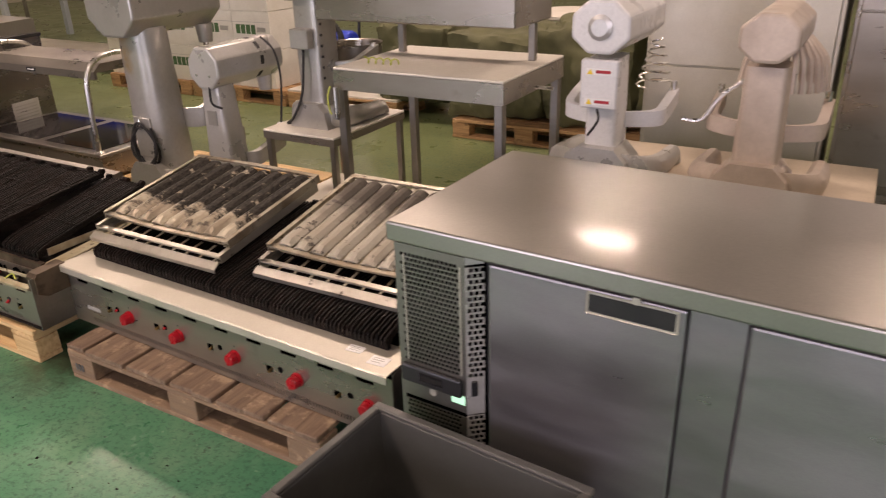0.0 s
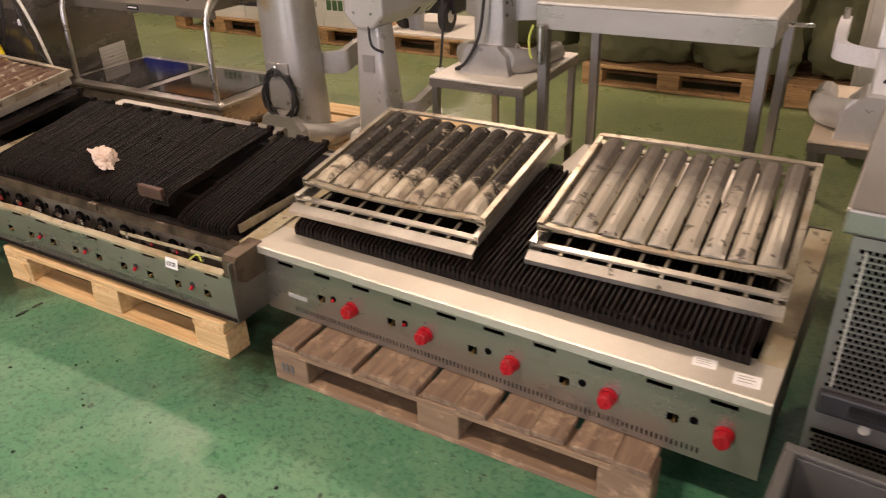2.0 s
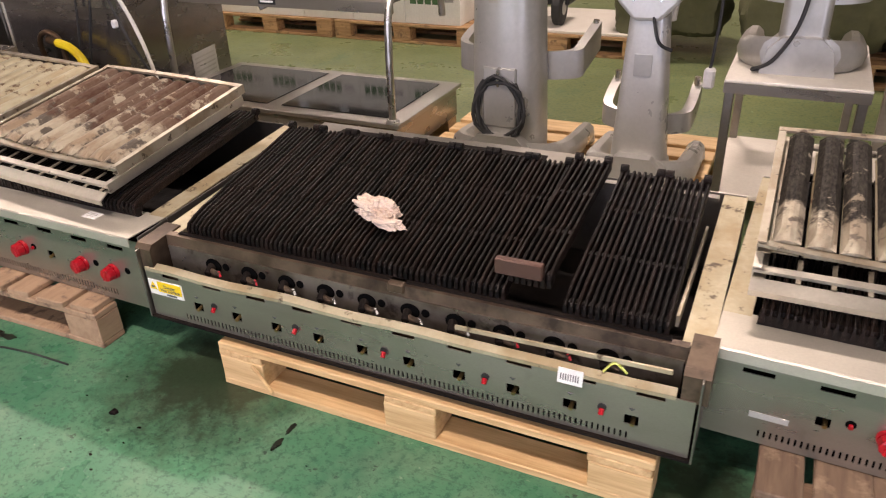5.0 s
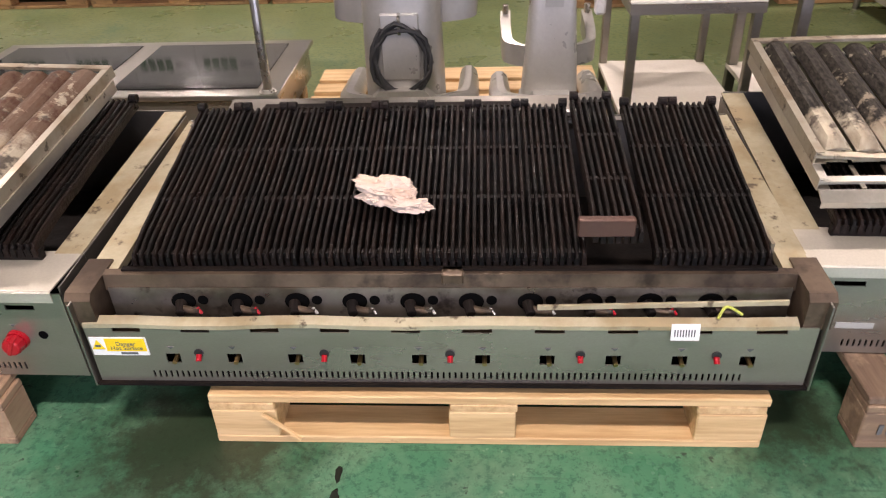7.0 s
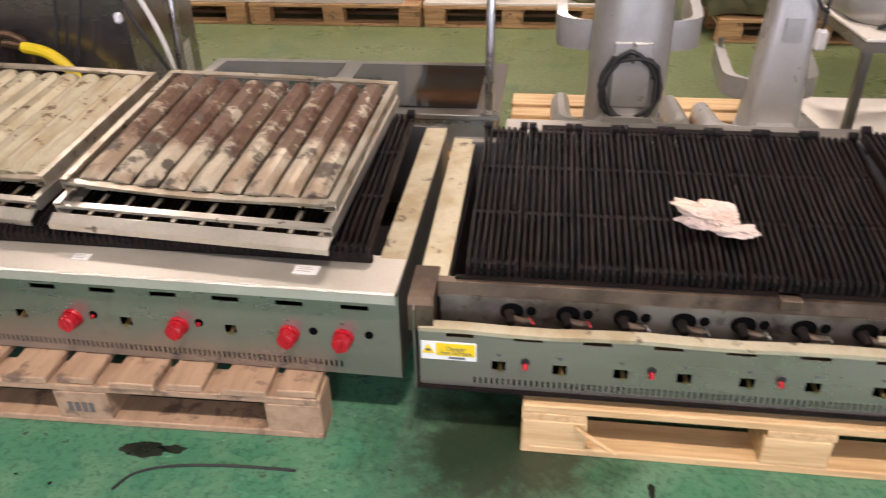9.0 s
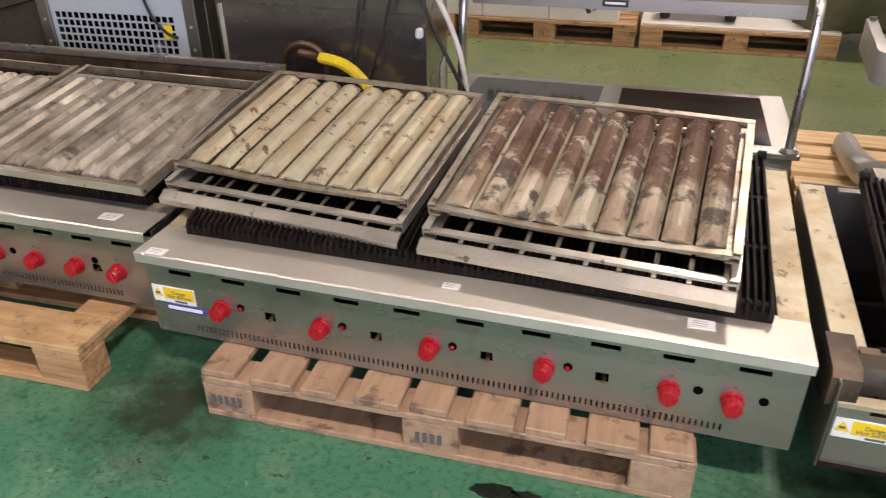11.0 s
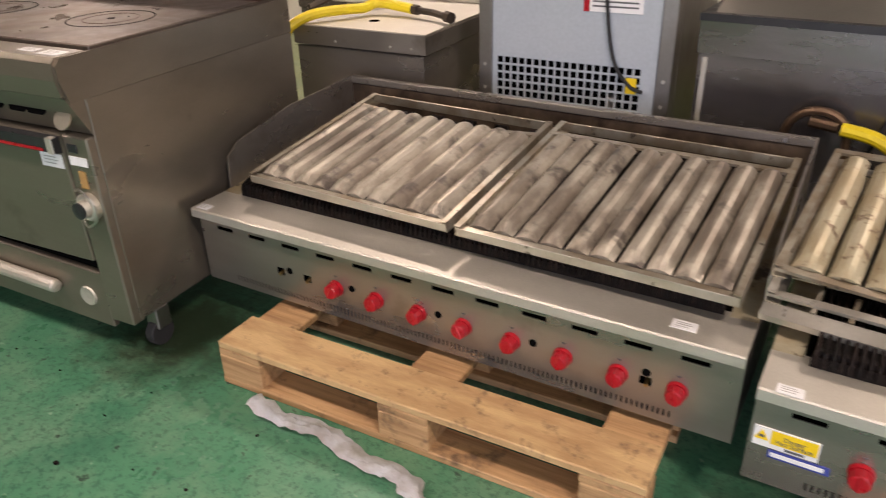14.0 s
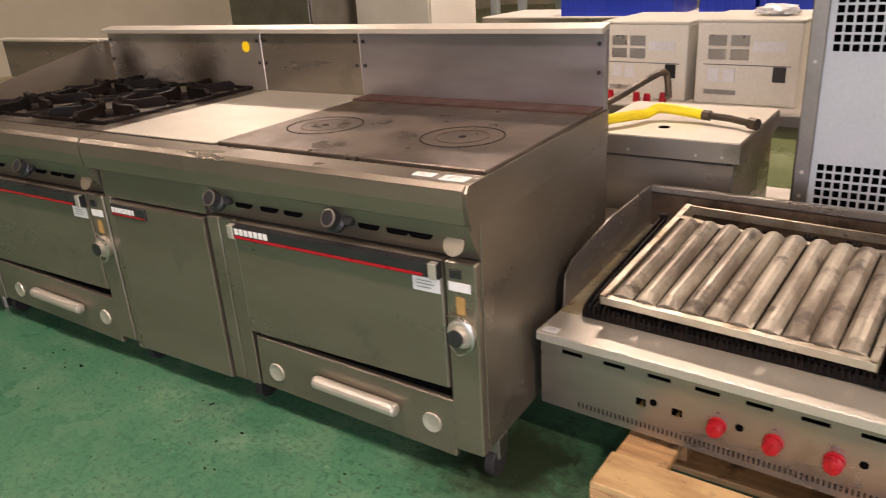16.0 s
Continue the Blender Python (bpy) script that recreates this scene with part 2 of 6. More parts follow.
CAST_WHITE = mat("white_enamel", (0.70, 0.70, 0.70), 0.32, 0.0, (0.60, 0.59, 0.57), 4.0, 0.6, bump=0.03)
CAST_BEIGE = mat("beige_enamel", (0.62, 0.52, 0.44), 0.40, 0.1, (0.40, 0.32, 0.25), 5.0, 0.7, bump=0.04)
RUST = mat("rust_streak", (0.42, 0.25, 0.08), 0.7, 0.0, (0.30, 0.16, 0.05), 14, bump=0.1)
TUBE = mat("polished_tube", (0.74, 0.72, 0.68), 0.30, 1.0, (0.60, 0.58, 0.54), 6, bump=0.01)
GLASS_BLACK = mat("black_ceramic_glass", (0.012, 0.012, 0.013), 0.07, 0.0, (0.02, 0.02, 0.02), 6, bump=0.0, rvar=0.03)
CRATE = mat("grey_crate_plastic", (0.085, 0.085, 0.078), 0.48, 0.0, (0.062, 0.062, 0.057), 5, bump=0.05)
CARTON = mat("white_carton", (0.80, 0.78, 0.71), 0.7, 0.0, (0.64, 0.61, 0.52), 4, bump=0.05)
GREEN_PRINT = mat("green_print", (0.07, 0.16, 0.06), 0.6, 0.0, bump=0.0)
OLIVE = mat("olive_canvas", (0.115, 0.115, 0.055), 0.85, 0.0, (0.07, 0.072, 0.035), 5, 0.8, bump=0.3, fine=200)
WHITE_TOP = mat("white_board_top", (0.72, 0.68, 0.60), 0.5, 0.0, (0.62, 0.57, 0.48), 5, bump=0.03)
BOARD = mat("tan_hardboard", (0.56, 0.47, 0.36), 0.65, 0.0, (0.48, 0.39, 0.29), 5, bump=0.05)
PANEL_BLUE = mat("grey_blue_panel", (0.42, 0.47, 0.50), 0.45, 0.1, (0.36, 0.41, 0.44), 3, bump=0.03)
HOSE = mat("yellow_gas_hose", (0.84, 0.66, 0.015), 0.45, 0.0, (0.65, 0.44, 0.02), 8, bump=0.1)
HOSE_WHITE = mat("white_cable", (0.68, 0.66, 0.60), 0.5, 0.0, bump=0.0)
PIPE = mat("black_iron_pipe", (0.07, 0.06, 0.05), 0.5, 0.7, (0.16, 0.11, 0.07), 12, bump=0.1)
BRONZE = mat("oxidised_pipe", (0.16, 0.10, 0.06), 0.45, 0.8, (0.08, 0.05, 0.03), 12, bump=0.1)
BLUE_TUB = mat("blue_crate_plastic", (0.015, 0.05, 0.50), 0.45, 0.0, (0.01, 0.035, 0.38), 4, bump=0.02)
PLASTIC_WHITE = mat("off_white_plastic", (0.68, 0.65, 0.56), 0.45, 0.0, (0.60, 0.56, 0.46), 4, bump=0.02)
HOTPLATE = mat("iron_hotplate", (0.13, 0.105, 0.085), 0.36, 0.7, (0.20, 0.155, 0.115), 4.5, 0.9, (0.42, 0.62), 0.06, 70, col3=(0.07, 0.04, 0.03), scale3=6, edge3=(0.58, 0.70))
RED_IRON = mat("reddish_scorched_iron", (0.11, 0.055, 0.04), 0.5, 0.5, (0.09, 0.055, 0.045), 8, bump=0.1)
CLOTH = mat("soiled_white_cloth", (0.80, 0.80, 0.82), 0.9, 0.0, (0.42, 0.37, 0.30), 14, 0.7, bump=0.3, fine=200)
PAPER_RAG = mat("pink_stained_paper", (0.66, 0.53, 0.44), 0.85, 0.0, (0.52, 0.34, 0.24), 22, 0.7, (0.5, 0.64), bump=0.2, fine=120)
WALL = mat("painted_block_wall", (0.46, 0.42, 0.33), 0.8, 0.0, (0.38, 0.34, 0.26), 1.2, bump=0.1)
CEIL = mat("grey_roof_sheet", (0.22, 0.21, 0.19), 0.7, 0.0, (0.16, 0.155, 0.14), 1.0, bump=0.05)
LIME = mat("lime_wire", (0.50, 0.55, 0.10), 0.45, 0.0, bump=0.0)
ORANGE = mat("orange_paint", (0.60, 0.24, 0.05), 0.5, 0.0, bump=0.02)
GREEN_LED = glow("green_display", (0.45, 0.95, 0.65), 1.1)
LAMP_WHITE = mat("white_lamp_housing", (0.75, 0.75, 0.73), 0.4, 0.0, bump=0.0)


def floor_material():
    m = bpy.data.materials.new("green_floor_paint")
    m.use_nodes = True
    nt = m.node_tree
    n, l = nt.nodes, nt.links
    p = n["Principled BSDF"]
    tc = n.new("ShaderNodeTexCoord")

    def tex(s, detail, rough_n=0.6, stretch=None):
        t = n.new("ShaderNodeTexNoise")
        t.inputs["Scale"].default_value, t.inputs["Detail"].default_value, t.inputs["Roughness"].default_value = s, detail, rough_n
        if stretch:
            mp = n.new("ShaderNodeMapping")
            mp.inputs["Scale"].default_value = stretch
            mp.inputs["Rotation"].default_value = (0, 0, 0.5)
            l.new(tc.outputs["Object"], mp.inputs[0])
            l.new(mp.outputs[0], t.inputs["Vector"])
        else:
            l.new(tc.outputs["Object"], t.inputs["Vector"])
        return t.outputs["Fac"]

    def rng(src, a, b, lo, hi):
        r = n.new("ShaderNodeMapRange")
        for k, v in (("From Min", a), ("From Max", b), ("To Min", lo), ("To Max", hi)):
            r.inputs[k].default_value = v
        l.new(src, r.inputs["Value"])
        return r.outputs[0]

    def mix(f, a, b):
        x = n.new("ShaderNodeMix")
        x.data_type = "RGBA"
        l.new(f, x.inputs[0])
        for s, v in ((6, a), (7, b)):
            if isinstance(v, tuple):
                x.inputs[s].default_value = (*v, 1)
            else:
                l.new(v, x.inputs[s])
        return x.outputs[2]

    c = mix(rng(tex(0.9, 4), 0.35, 0.65, 0, 1), (0.040, 0.175, 0.096), (0.080, 0.232, 0.128))
    c = mix(rng(tex(5, 7, 0.75), 0.47, 0.66, 0, 0.65), c, (0.170, 0.290, 0.180))
    # warm lamp sheen painted as olive on the far floor under the stored machines
    sep = n.new("ShaderNodeSeparateXYZ")
    l.new(tc.outputs["Object"], sep.inputs[0])
    far = n.new("ShaderNodeMath")
    far.operation, far.inputs[1].default_value = "MULTIPLY_ADD", 0.8
    l.new(tex(1.1, 4), far.inputs[0])
    l.new(sep.outputs[1], far.inputs[2])
    c = mix(rng(far.outputs[0], 1.0, 1.9, 0, 0.92), c, (0.165, 0.185, 0.075))
    c = mix(rng(tex(2.6, 6, 0.7), 0.56, 0.76, 0, 0.6), c, (0.026, 0.105, 0.066))
    c = mix(rng(tex(48, 6, 0.8), 0.50, 0.60, 0, 0.7), c, (0.018, 0.080, 0.050))
    c = mix(rng(tex(20, 4, 0.6), 0.665, 0.695, 0, 0.8), c, (0.012, 0.022, 0.016))
    c = mix(rng(tex(9, 2, 0.5, (0.25, 6, 1)), 0.68, 0.74, 0, 0.4), c, (0.02, 0.06, 0.04))
    c = mix(rng(tex(34, 3, 0.5), 0.70, 0.74, 0, 0.6), c, (0.26, 0.36, 0.25))
    # soaked-in oil under the stripped grill
    for ox, oy, rad in ((-0.05, 0.0, 0.27), (-1.75, -0.02, 0.20), (1.28, 0.10, 0.20), (-3.5, 0.05, 0.26)):
        d = n.new("ShaderNodeVectorMath")
        d.operation, d.inputs[1].default_value = "DISTANCE", (ox, oy, 0)
        l.new(tc.outputs["Object"], d.inputs[0])
        a = n.new("ShaderNodeMath")
        a.operation, a.inputs[1].default_value = "MULTIPLY_ADD", -0.55
        l.new(tex(13, 6, 0.75), a.inputs[0])
        l.new(d.outputs["Value"], a.inputs[2])
        c = mix(rng(a.outputs[0], rad - 0.42, rad - 0.18, 0.9, 0.0), c, (0.020, 0.025, 0.012))
    l.new(c, p.inputs["Base Color"])
    l.new(rng(tex(2.5, 5), 0.3, 0.7, 0.22, 0.46), p.inputs["Roughness"])
    b = n.new("ShaderNodeBump")
    b.inputs["Strength"].default_value, b.inputs["Distance"].default_value = 0.10, 0.004
    l.new(tex(55, 5), b.inputs["Height"])
    l.new(b.outputs[0], p.inputs["Normal"])
    return m


FLOOR = floor_material()


# ---- mesh helpers ----
def thing(name, label, category, group="", at=(0, 0, 0), rz=0.0, kind="", size=(1, 1, 1)):
    ob = new(name)
    ob.empty_display_size = 0.05
    ob.matrix_world = pose(*at, 0, 0, rz) @ Matrix.Diagonal((*size, 1))
    return tagged(ob, label, category, group, kind)


def link(name, mesh, parent, label="", m=None):
    ob = new(name, mesh)
    if parent is not None:
        ob.parent = parent
    if m is not None:
        ob.matrix_basis = m
    if label:
        ob["label"] = label
    return ob


def mesh_of(name, bm, material, smooth=False):
    me = bpy.data.meshes.new(name)
    bm.normal_update()
    bm.to_mesh(me)
    bm.free()
    for mm in (material if isinstance(material, (list, tuple)) else [material]):
        me.materials.append(mm)
    if smooth:
        for poly in me.polygons:
            poly.use_smooth = True
        me.set_sharp_from_angle(angle=radians(35))
    return me


def part(name, bm, material, parent, label="", m=None, smooth=False):
    return link(name, mesh_of(name, bm, material, smooth), parent, label, m)


def box(x0, x1, y0, y1, z0, z1, bev=0.0, bm=None, m=None, seg=1):
    tmp = bmesh.new()
    bmesh.ops.create_cube(tmp, size=1.0)
    for v in tmp.verts:
        v.co = Vector((x0 + (v.co.x + 0.5) * (x1 - x0), y0 + (v.co.y + 0.5) * (y1 - y0), z0 + (v.co.z + 0.5) * (z1 - z0)))
    if bev:
        bmesh.ops.bevel(tmp, geom=tmp.edges[:], offset=bev, segments=seg, affect="EDGES", profile=0.5)
    if m is not None:
        bmesh.ops.transform(tmp, matrix=m, verts=tmp.verts)
    return merge(bm, tmp)


def merge(bm, tmp):
    if bm is None:
        return tmp
    vmap = {v: bm.verts.new(v.co) for v in tmp.verts}
    for f in tmp.faces:
        bm.faces.new([vmap[v] for v in f.verts])
    tmp.free()
    return bm


def cyl(p0, p1, r, r2=None, seg=16, bm=None, bev=0.0):
    p0, p1 = Vector(p0), Vector(p1)
    tmp = bmesh.new()
    d = p1 - p0
    bmesh.ops.create_cone(tmp, cap_ends=True, segments=seg, radius1=r, radius2=r if r2 is None else r2, depth=d.length)
    if bev:
        bmesh.ops.bevel(tmp, geom=[e for e in tmp.edges if len(e.link_faces) == 2 and any(len(f.verts) > 4 for f in e.link_faces)], offset=bev, segments=2, affect="EDGES", profile=0.5)
    q = d.to_track_quat("Z", "Y").to_matrix().to_4x4()
    bmesh.ops.transform(tmp, matrix=Matrix.Translation((p0 + p1) / 2) @ q, verts=tmp.verts)
    return merge(bm, tmp)


def smooth_path(pts, steps=6):
    pts = [Vector(p) for p in pts]
    out = []
    for i in range(len(pts) - 1):
        a, b, c, d = pts[max(i - 1, 0)], pts[i], pts[i + 1], pts[min(i + 2, len(pts) - 1)]
        for k in range(steps):
            t = k / steps
            out.append(0.5 * ((2 * b) + (c - a) * t + (2 * a - 5 * b + 4 * c - d) * t * t + (3 * b - a - 3 * c + d) * t ** 3))
    return out + [pts[-1]]


def tube(pts, r, seg=8, steps=6, bm=None):
    path = smooth_path(pts, steps) if steps else [Vector(p) for p in pts]
    bm = bm or bmesh.new()
    rings, up = [], Vector((0.13, 0.31, 0.94)).normalized()
    for i, p in enumerate(path):
        d = (path[min(i + 1, len(path) - 1)] - path[max(i - 1, 0)]).normalized()
        a = up - d * up.dot(d)
        if a.length < 1e-3:
            a = d.orthogonal()
        a.normalize()
        up = a
        b = d.cross(a)
        rings.append([bm.verts.new(p + (a * math.cos(2 * math.pi * k / seg) + b * math.sin(2 * math.pi * k / seg)) * r) for k in range(seg)])
    for r0, r1 in zip(rings, rings[1:]):
        for k in range(seg):
            bm.faces.new((r0[k], r0[(k + 1) % seg], r1[(k + 1) % seg], r1[k]))
    bm.faces.new(rings[0][::-1])
    bm.faces.new(rings[-1])
    return bm


def extrude(outline, axis, a, b, bm=None):
    """A prism: the outline's two coordinates lie across the axis."""
    bm = bm or bmesh.new()

    def at(p, v):
        return {"x": (v, p[0], p[1]), "y": (p[0], v, p[1]), "z": (p[0], p[1], v)}[axis]
    v0 = [bm.verts.new(at(p, a)) for p in outline]
    v1 = [bm.verts.new(at(p, b)) for p in outline]
    k = len(outline)
    fs = [bm.faces.new(v0[::-1]), bm.faces.new(v1)]
    for i in range(k):
        fs.append(bm.faces.new((v0[i], v0[(i + 1) % k], v1[(i + 1) % k], v1[i])))
    bmesh.ops.recalc_face_normals(bm, faces=fs)
    return bm


def lathe(profile, seg=24, bm=None, centre=(0, 0, 0), caps=True):
    bm = bm or bmesh.new()
    rings = []
    for r, z in profile:
        rings.append([bm.verts.new((centre[0] + r * math.cos(2 * math.pi * k / seg), centre[1] + r * math.sin(2 * math.pi * k / seg), centre[2] + z)) for k in range(seg)])
    for r0, r1 in zip(rings, rings[1:]):
        for k in range(seg):
            bm.faces.new((r0[k], r0[(k + 1) % seg], r1[(k + 1) % seg], r1[k]))
    if caps:
        bm.faces.new(rings[0][::-1])
        bm.faces.new(rings[-1])
    return bm


def holed(x0, x1, z0, z1, holes, y=0.0, depth=0.004, bm=None):
    """A sheet in the xz plane, facing -y, with rectangular holes (x0, x1, z0, z1) cut through it."""
    bm = bm or bmesh.new()
    xs = sorted({round(v, 5) for v in [x0, x1] + [h[i] for h in holes for i in (0, 1)] if x0 <= v <= x1})
    zs = sorted({round(v, 5) for v in [z0, z1] + [h[i] for h in holes for i in (2, 3)] if z0 <= v <= z1})
    nx, nz = len(xs) - 1, len(zs) - 1
    solid = np.ones((nx, nz), bool)
    xa, za = np.array(xs), np.array(zs)
    xm, zm = (xa[:-1] + xa[1:]) / 2, (za[:-1] + za[1:]) / 2
    for h in holes:
        solid[np.ix_((xm > h[0]) & (xm < h[1]), (zm > h[2]) & (zm < h[3]))] = False
    cache = {}

    def vert(i, j, k):
        if (i, j, k) not in cache:
            cache[i, j, k] = bm.verts.new((xs[i], y + k * depth, zs[j]))
        return cache[i, j, k]
    for i in range(nx):
        for j in range(nz):
            if not solid[i, j]:
                continue
            bm.faces.new((vert(i, j, 0), vert(i + 1, j, 0), vert(i + 1, j + 1, 0), vert(i, j + 1, 0)))
            for di, dj, a, b in ((-1, 0, (i, j + 1), (i, j)), (1, 0, (i + 1, j), (i + 1, j + 1)), (0, -1, (i, j), (i + 1, j)), (0, 1, (i + 1, j + 1), (i, j + 1))):
                ii, jj = i + di, j + dj
                if not (0 <= ii < nx and 0 <= jj < nz and solid[ii, jj]):
                    bm.faces.new((vert(*b, 0), vert(*a, 0), vert(*a, 1), vert(*b, 1)))
    return bm


def words(text, size, material, parent, m, name="lettering"):
    cu = bpy.data.curves.new("words", "FONT")
    cu.body, cu.size, cu.align_x, cu.align_y, cu.extrude = text, size, "CENTER", "CENTER", 0.0003
    tmp = bpy.data.objects.new("words", cu)
    me = bpy.data.meshes.new_from_object(tmp)
    bpy.data.objects.remove(tmp)
    me.materials.append(material)
    return link(name, me, parent, "", m)


def crumple(r, seed, squash, amount, sub=3):
    bm = bmesh.new()
    bmesh.ops.create_icosphere(bm, subdivisions=sub, radius=r)
    for v in bm.verts:
        d = v.co.normalized()
        k = noise.fractal(d * 1.6 + Vector((seed, 0, 0)), 1.0, 2.0, 4) + 0.6 * abs(noise.noise(d * 5 + Vector((0, seed, 0))))
        v.co = Vector((d.x * squash[0], d.y * squash[1], d.z * squash[2])) * r * (1 + amount * k)
    return bm


# ---- the hall ----
def structure(name, bm, material, label):
    return tagged(part(name, bm, material, None), label, name.split("_")[0], kind="structure")


structure("floor", box(-14, 11, -8.2, 17, -0.2, 0), FLOOR, "worn green painted concrete floor with oil stains")
structure("wall_north", box(-14, 11, 17, 17.3, 0, 5.4), WALL, "cream painted block wall at the far end")
structure("wall_west", box(-14.3, -14, -8.2, 17, 0, 5.4), WALL, "cream painted block side wall")
structure("wall_east", box(11, 11.3, -8.2, 17, 0, 5.4), WALL, "cream painted block side wall")
tmp = holed(-14, 11, 0, 5.4, [(dx - 1.9, dx + 1.9, 0.0, 3.5) for dx, watts in DOORS], 0, 0.3)
bmesh.ops.rotate(tmp, verts=tmp.verts, cent=(0, 0, 0), matrix=Matrix.Rotation(math.pi, 3, "Z"))
for v in tmp.verts:
    v.co.x *= -1
    v.co.y -= 8.2
bmesh.ops.recalc_face_normals(tmp, faces=tmp.faces[:])
structure("wall_south", tmp, WALL, "cream painted block wall with two loading door openings")
structure("ceiling", box(-14, 11, -8.2, 17, 5.4, 5.6), CEIL, "grey sheet roof lining")


def lamp_housing(x, y):
    t = thing("strip_lamp", "white suspended fluorescent strip lamp", "lamp", "ceiling strip lamps", (x, y, LAMP_Z))
    part("housing", extrude([(-0.13, -0.04), (0.13, -0.04), (0.09, 0.05), (-0.09, 0.05)], "x", -0.45, 0.45), LAMP_WHITE, t)
    for sx in (-0.35, 0.35):
        part("hanger", cyl((sx, 0, 0.05), (sx, 0, 5.4 - LAMP_Z), 0.006, seg=6), STEEL_DARK, t)


for lx, ly, lw in LAMPS:
    lamp_housing(lx, ly)


# ---- pallets ----
def euro_pallet(label, wood, wood_y, at, rz=0.0, chip=None, solid=True):
    """1.2 x 0.8 m, top boards along the long side; the origin is the front left corner on the floor."""
    t = thing("pallet", label, "pallet", "wooden pallets", at, rz)
    meshes = {}

    def board(name, x0, x1, y0, y1, z0, z1, w):
        key = (round(x1 - x0, 3), round(y1 - y0, 3), round(z1 - z0, 3), w.name)
        if key not in meshes:
            meshes[key] = mesh_of(name, box(0, x1 - x0, 0, y1 - y0, 0, z1 - z0, 0.003), w)
        link(name, meshes[key], t, "", pose(x0 + random.uniform(-1, 1) * 0.003, y0, z0))
    for y0, w in ((0, 0.145), (0.1825, 0.1), (0.3275, 0.145), (0.5175, 0.1), (0.655, 0.145)):
        if not solid and w == 0.1:
            continue
        board("top_board", 0, 1.2, y0, y0 + w, 0.122, 0.144, chip if (chip and y0 == 0) else wood)
    for x0 in (0, 0.5275, 1.055):
        board("cross_board", x0, x0 + 0.145, 0, 0.8, 0.100, 0.122, wood_y)
        for y0 in (0.0, 0.35, 0.7):
            board("block", x0, x0 + 0.145, y0, y0 + 0.1, 0.022, 0.100, wood)
    for y0, w in ((0, 0.1), (0.3275, 0.145), (0.7, 0.1)):
        board("bottom_board", 0, 1.2, y0, y0 + w, 0, 0.022, wood)
    return t


def slat_pallet(label, wood_top, wood_x, wood_block, at, rz=0.0, long=1.2, deep=1.0, slats=9):
    """Top boards across the short side, three bearers under them."""
    t = thing("pallet", label, "pallet", "wooden pallets", at, rz)
    step = (long - 0.1) / (slats - 1)
    top = [mesh_of("top_board", box(0, 0.092 + 0.02 * (k % 2), 0, deep, 0, 0.02, 0.003), wood_top) for k in range(2)]
    for k in range(slats):
        link("top_board", top[k % 2], t, "", pose(k * step, random.uniform(-0.006, 0.006), 0.124, 0, 0, random.uniform(-0.5, 0.5)))
    bearer = mesh_of("bearer", box(0, long, 0, 0.09, 0, 0.02, 0.003), wood_x)
    block = mesh_of("block", box(0, 0.135, 0, 0.09, 0, 0.084, 0.003), wood_block)
    bottom = mesh_of("bottom_board", box(0, long, 0, 0.09, 0, 0.02, 0.003), wood_x)
    for y0 in (0.0, deep / 2 - 0.045, deep - 0.09):
        link("bearer", bearer, t, "", pose(0, y0, 0.104))
        link("bottom_board", bottom, t, "", pose(0, y0, 0))
        for x0 in (0.0, long / 2 - 0.0675, long - 0.135):
            link("block", block, t, "", pose(x0, y0, 0.02))
    return t


PALLET_1 = slat_pallet("dirty grey-brown slatted pallet under a grill", WOOD_OLD, WOOD_OLD_X, WOOD_OLD_X, (1.402, 0.004, 0), 0.3, 1.2, 0.9, 11)
PALLET_2 = euro_pallet("clean pale pine pallet under a grill", WOOD_NEW, WOOD_NEW_Y, (0, 0, 0))
PALLET_3 = slat_pallet("weathered pine slatted pallet with printed blocks", WOOD_PALE, WOOD_PALE, WOOD_PALE, (-1.640, -0.042, 0), 1.3, 1.18, 0.9, 9)
PALLET_4 = euro_pallet("used pine pallet with splintered front board", WOOD_MID, WOOD_MID, (-3.191, -0.089, 0), 1.6, WOOD_CHIP, False)
for px, pz, count, owner in ((0.022, 0.045, 5, PALLET_3), (0.555, 0.045, 4, PALLET_3), (0.035, 0.045, 3, PALLET_1)):
    for k in range(count):
        part("stencil_bar", box(px + 0.018 * k, px + 0.010 + 0.018 * k, -0.0035, -0.002, pz, pz + 0.028), PRINT, owner)
part("splinter", tube([(0.12, -0.01, 0.098), (0.16, -0.02, 0.075), (0.21, -0.045, 0.06)], 0.005, 6), WOOD_NEW, PALLET_2, "broken pale splinter")


# ---- charcoal-style gas grills ----
def knob_mesh():
    bm = cyl((0, 0, 0), (0, -0.010, 0), 0.0250, 0.0235, 20)
    cyl((0, -0.010, 0), (0, -0.034, 0), 0.0230, 0.0205, 10, bm, 0.004)
    box(-0.005, 0.005, -0.036, -0.012, -0.020, 0.022, 0.002, bm)
    return mesh_of("control_knob", bm, RED)


KNOB = knob_mesh()


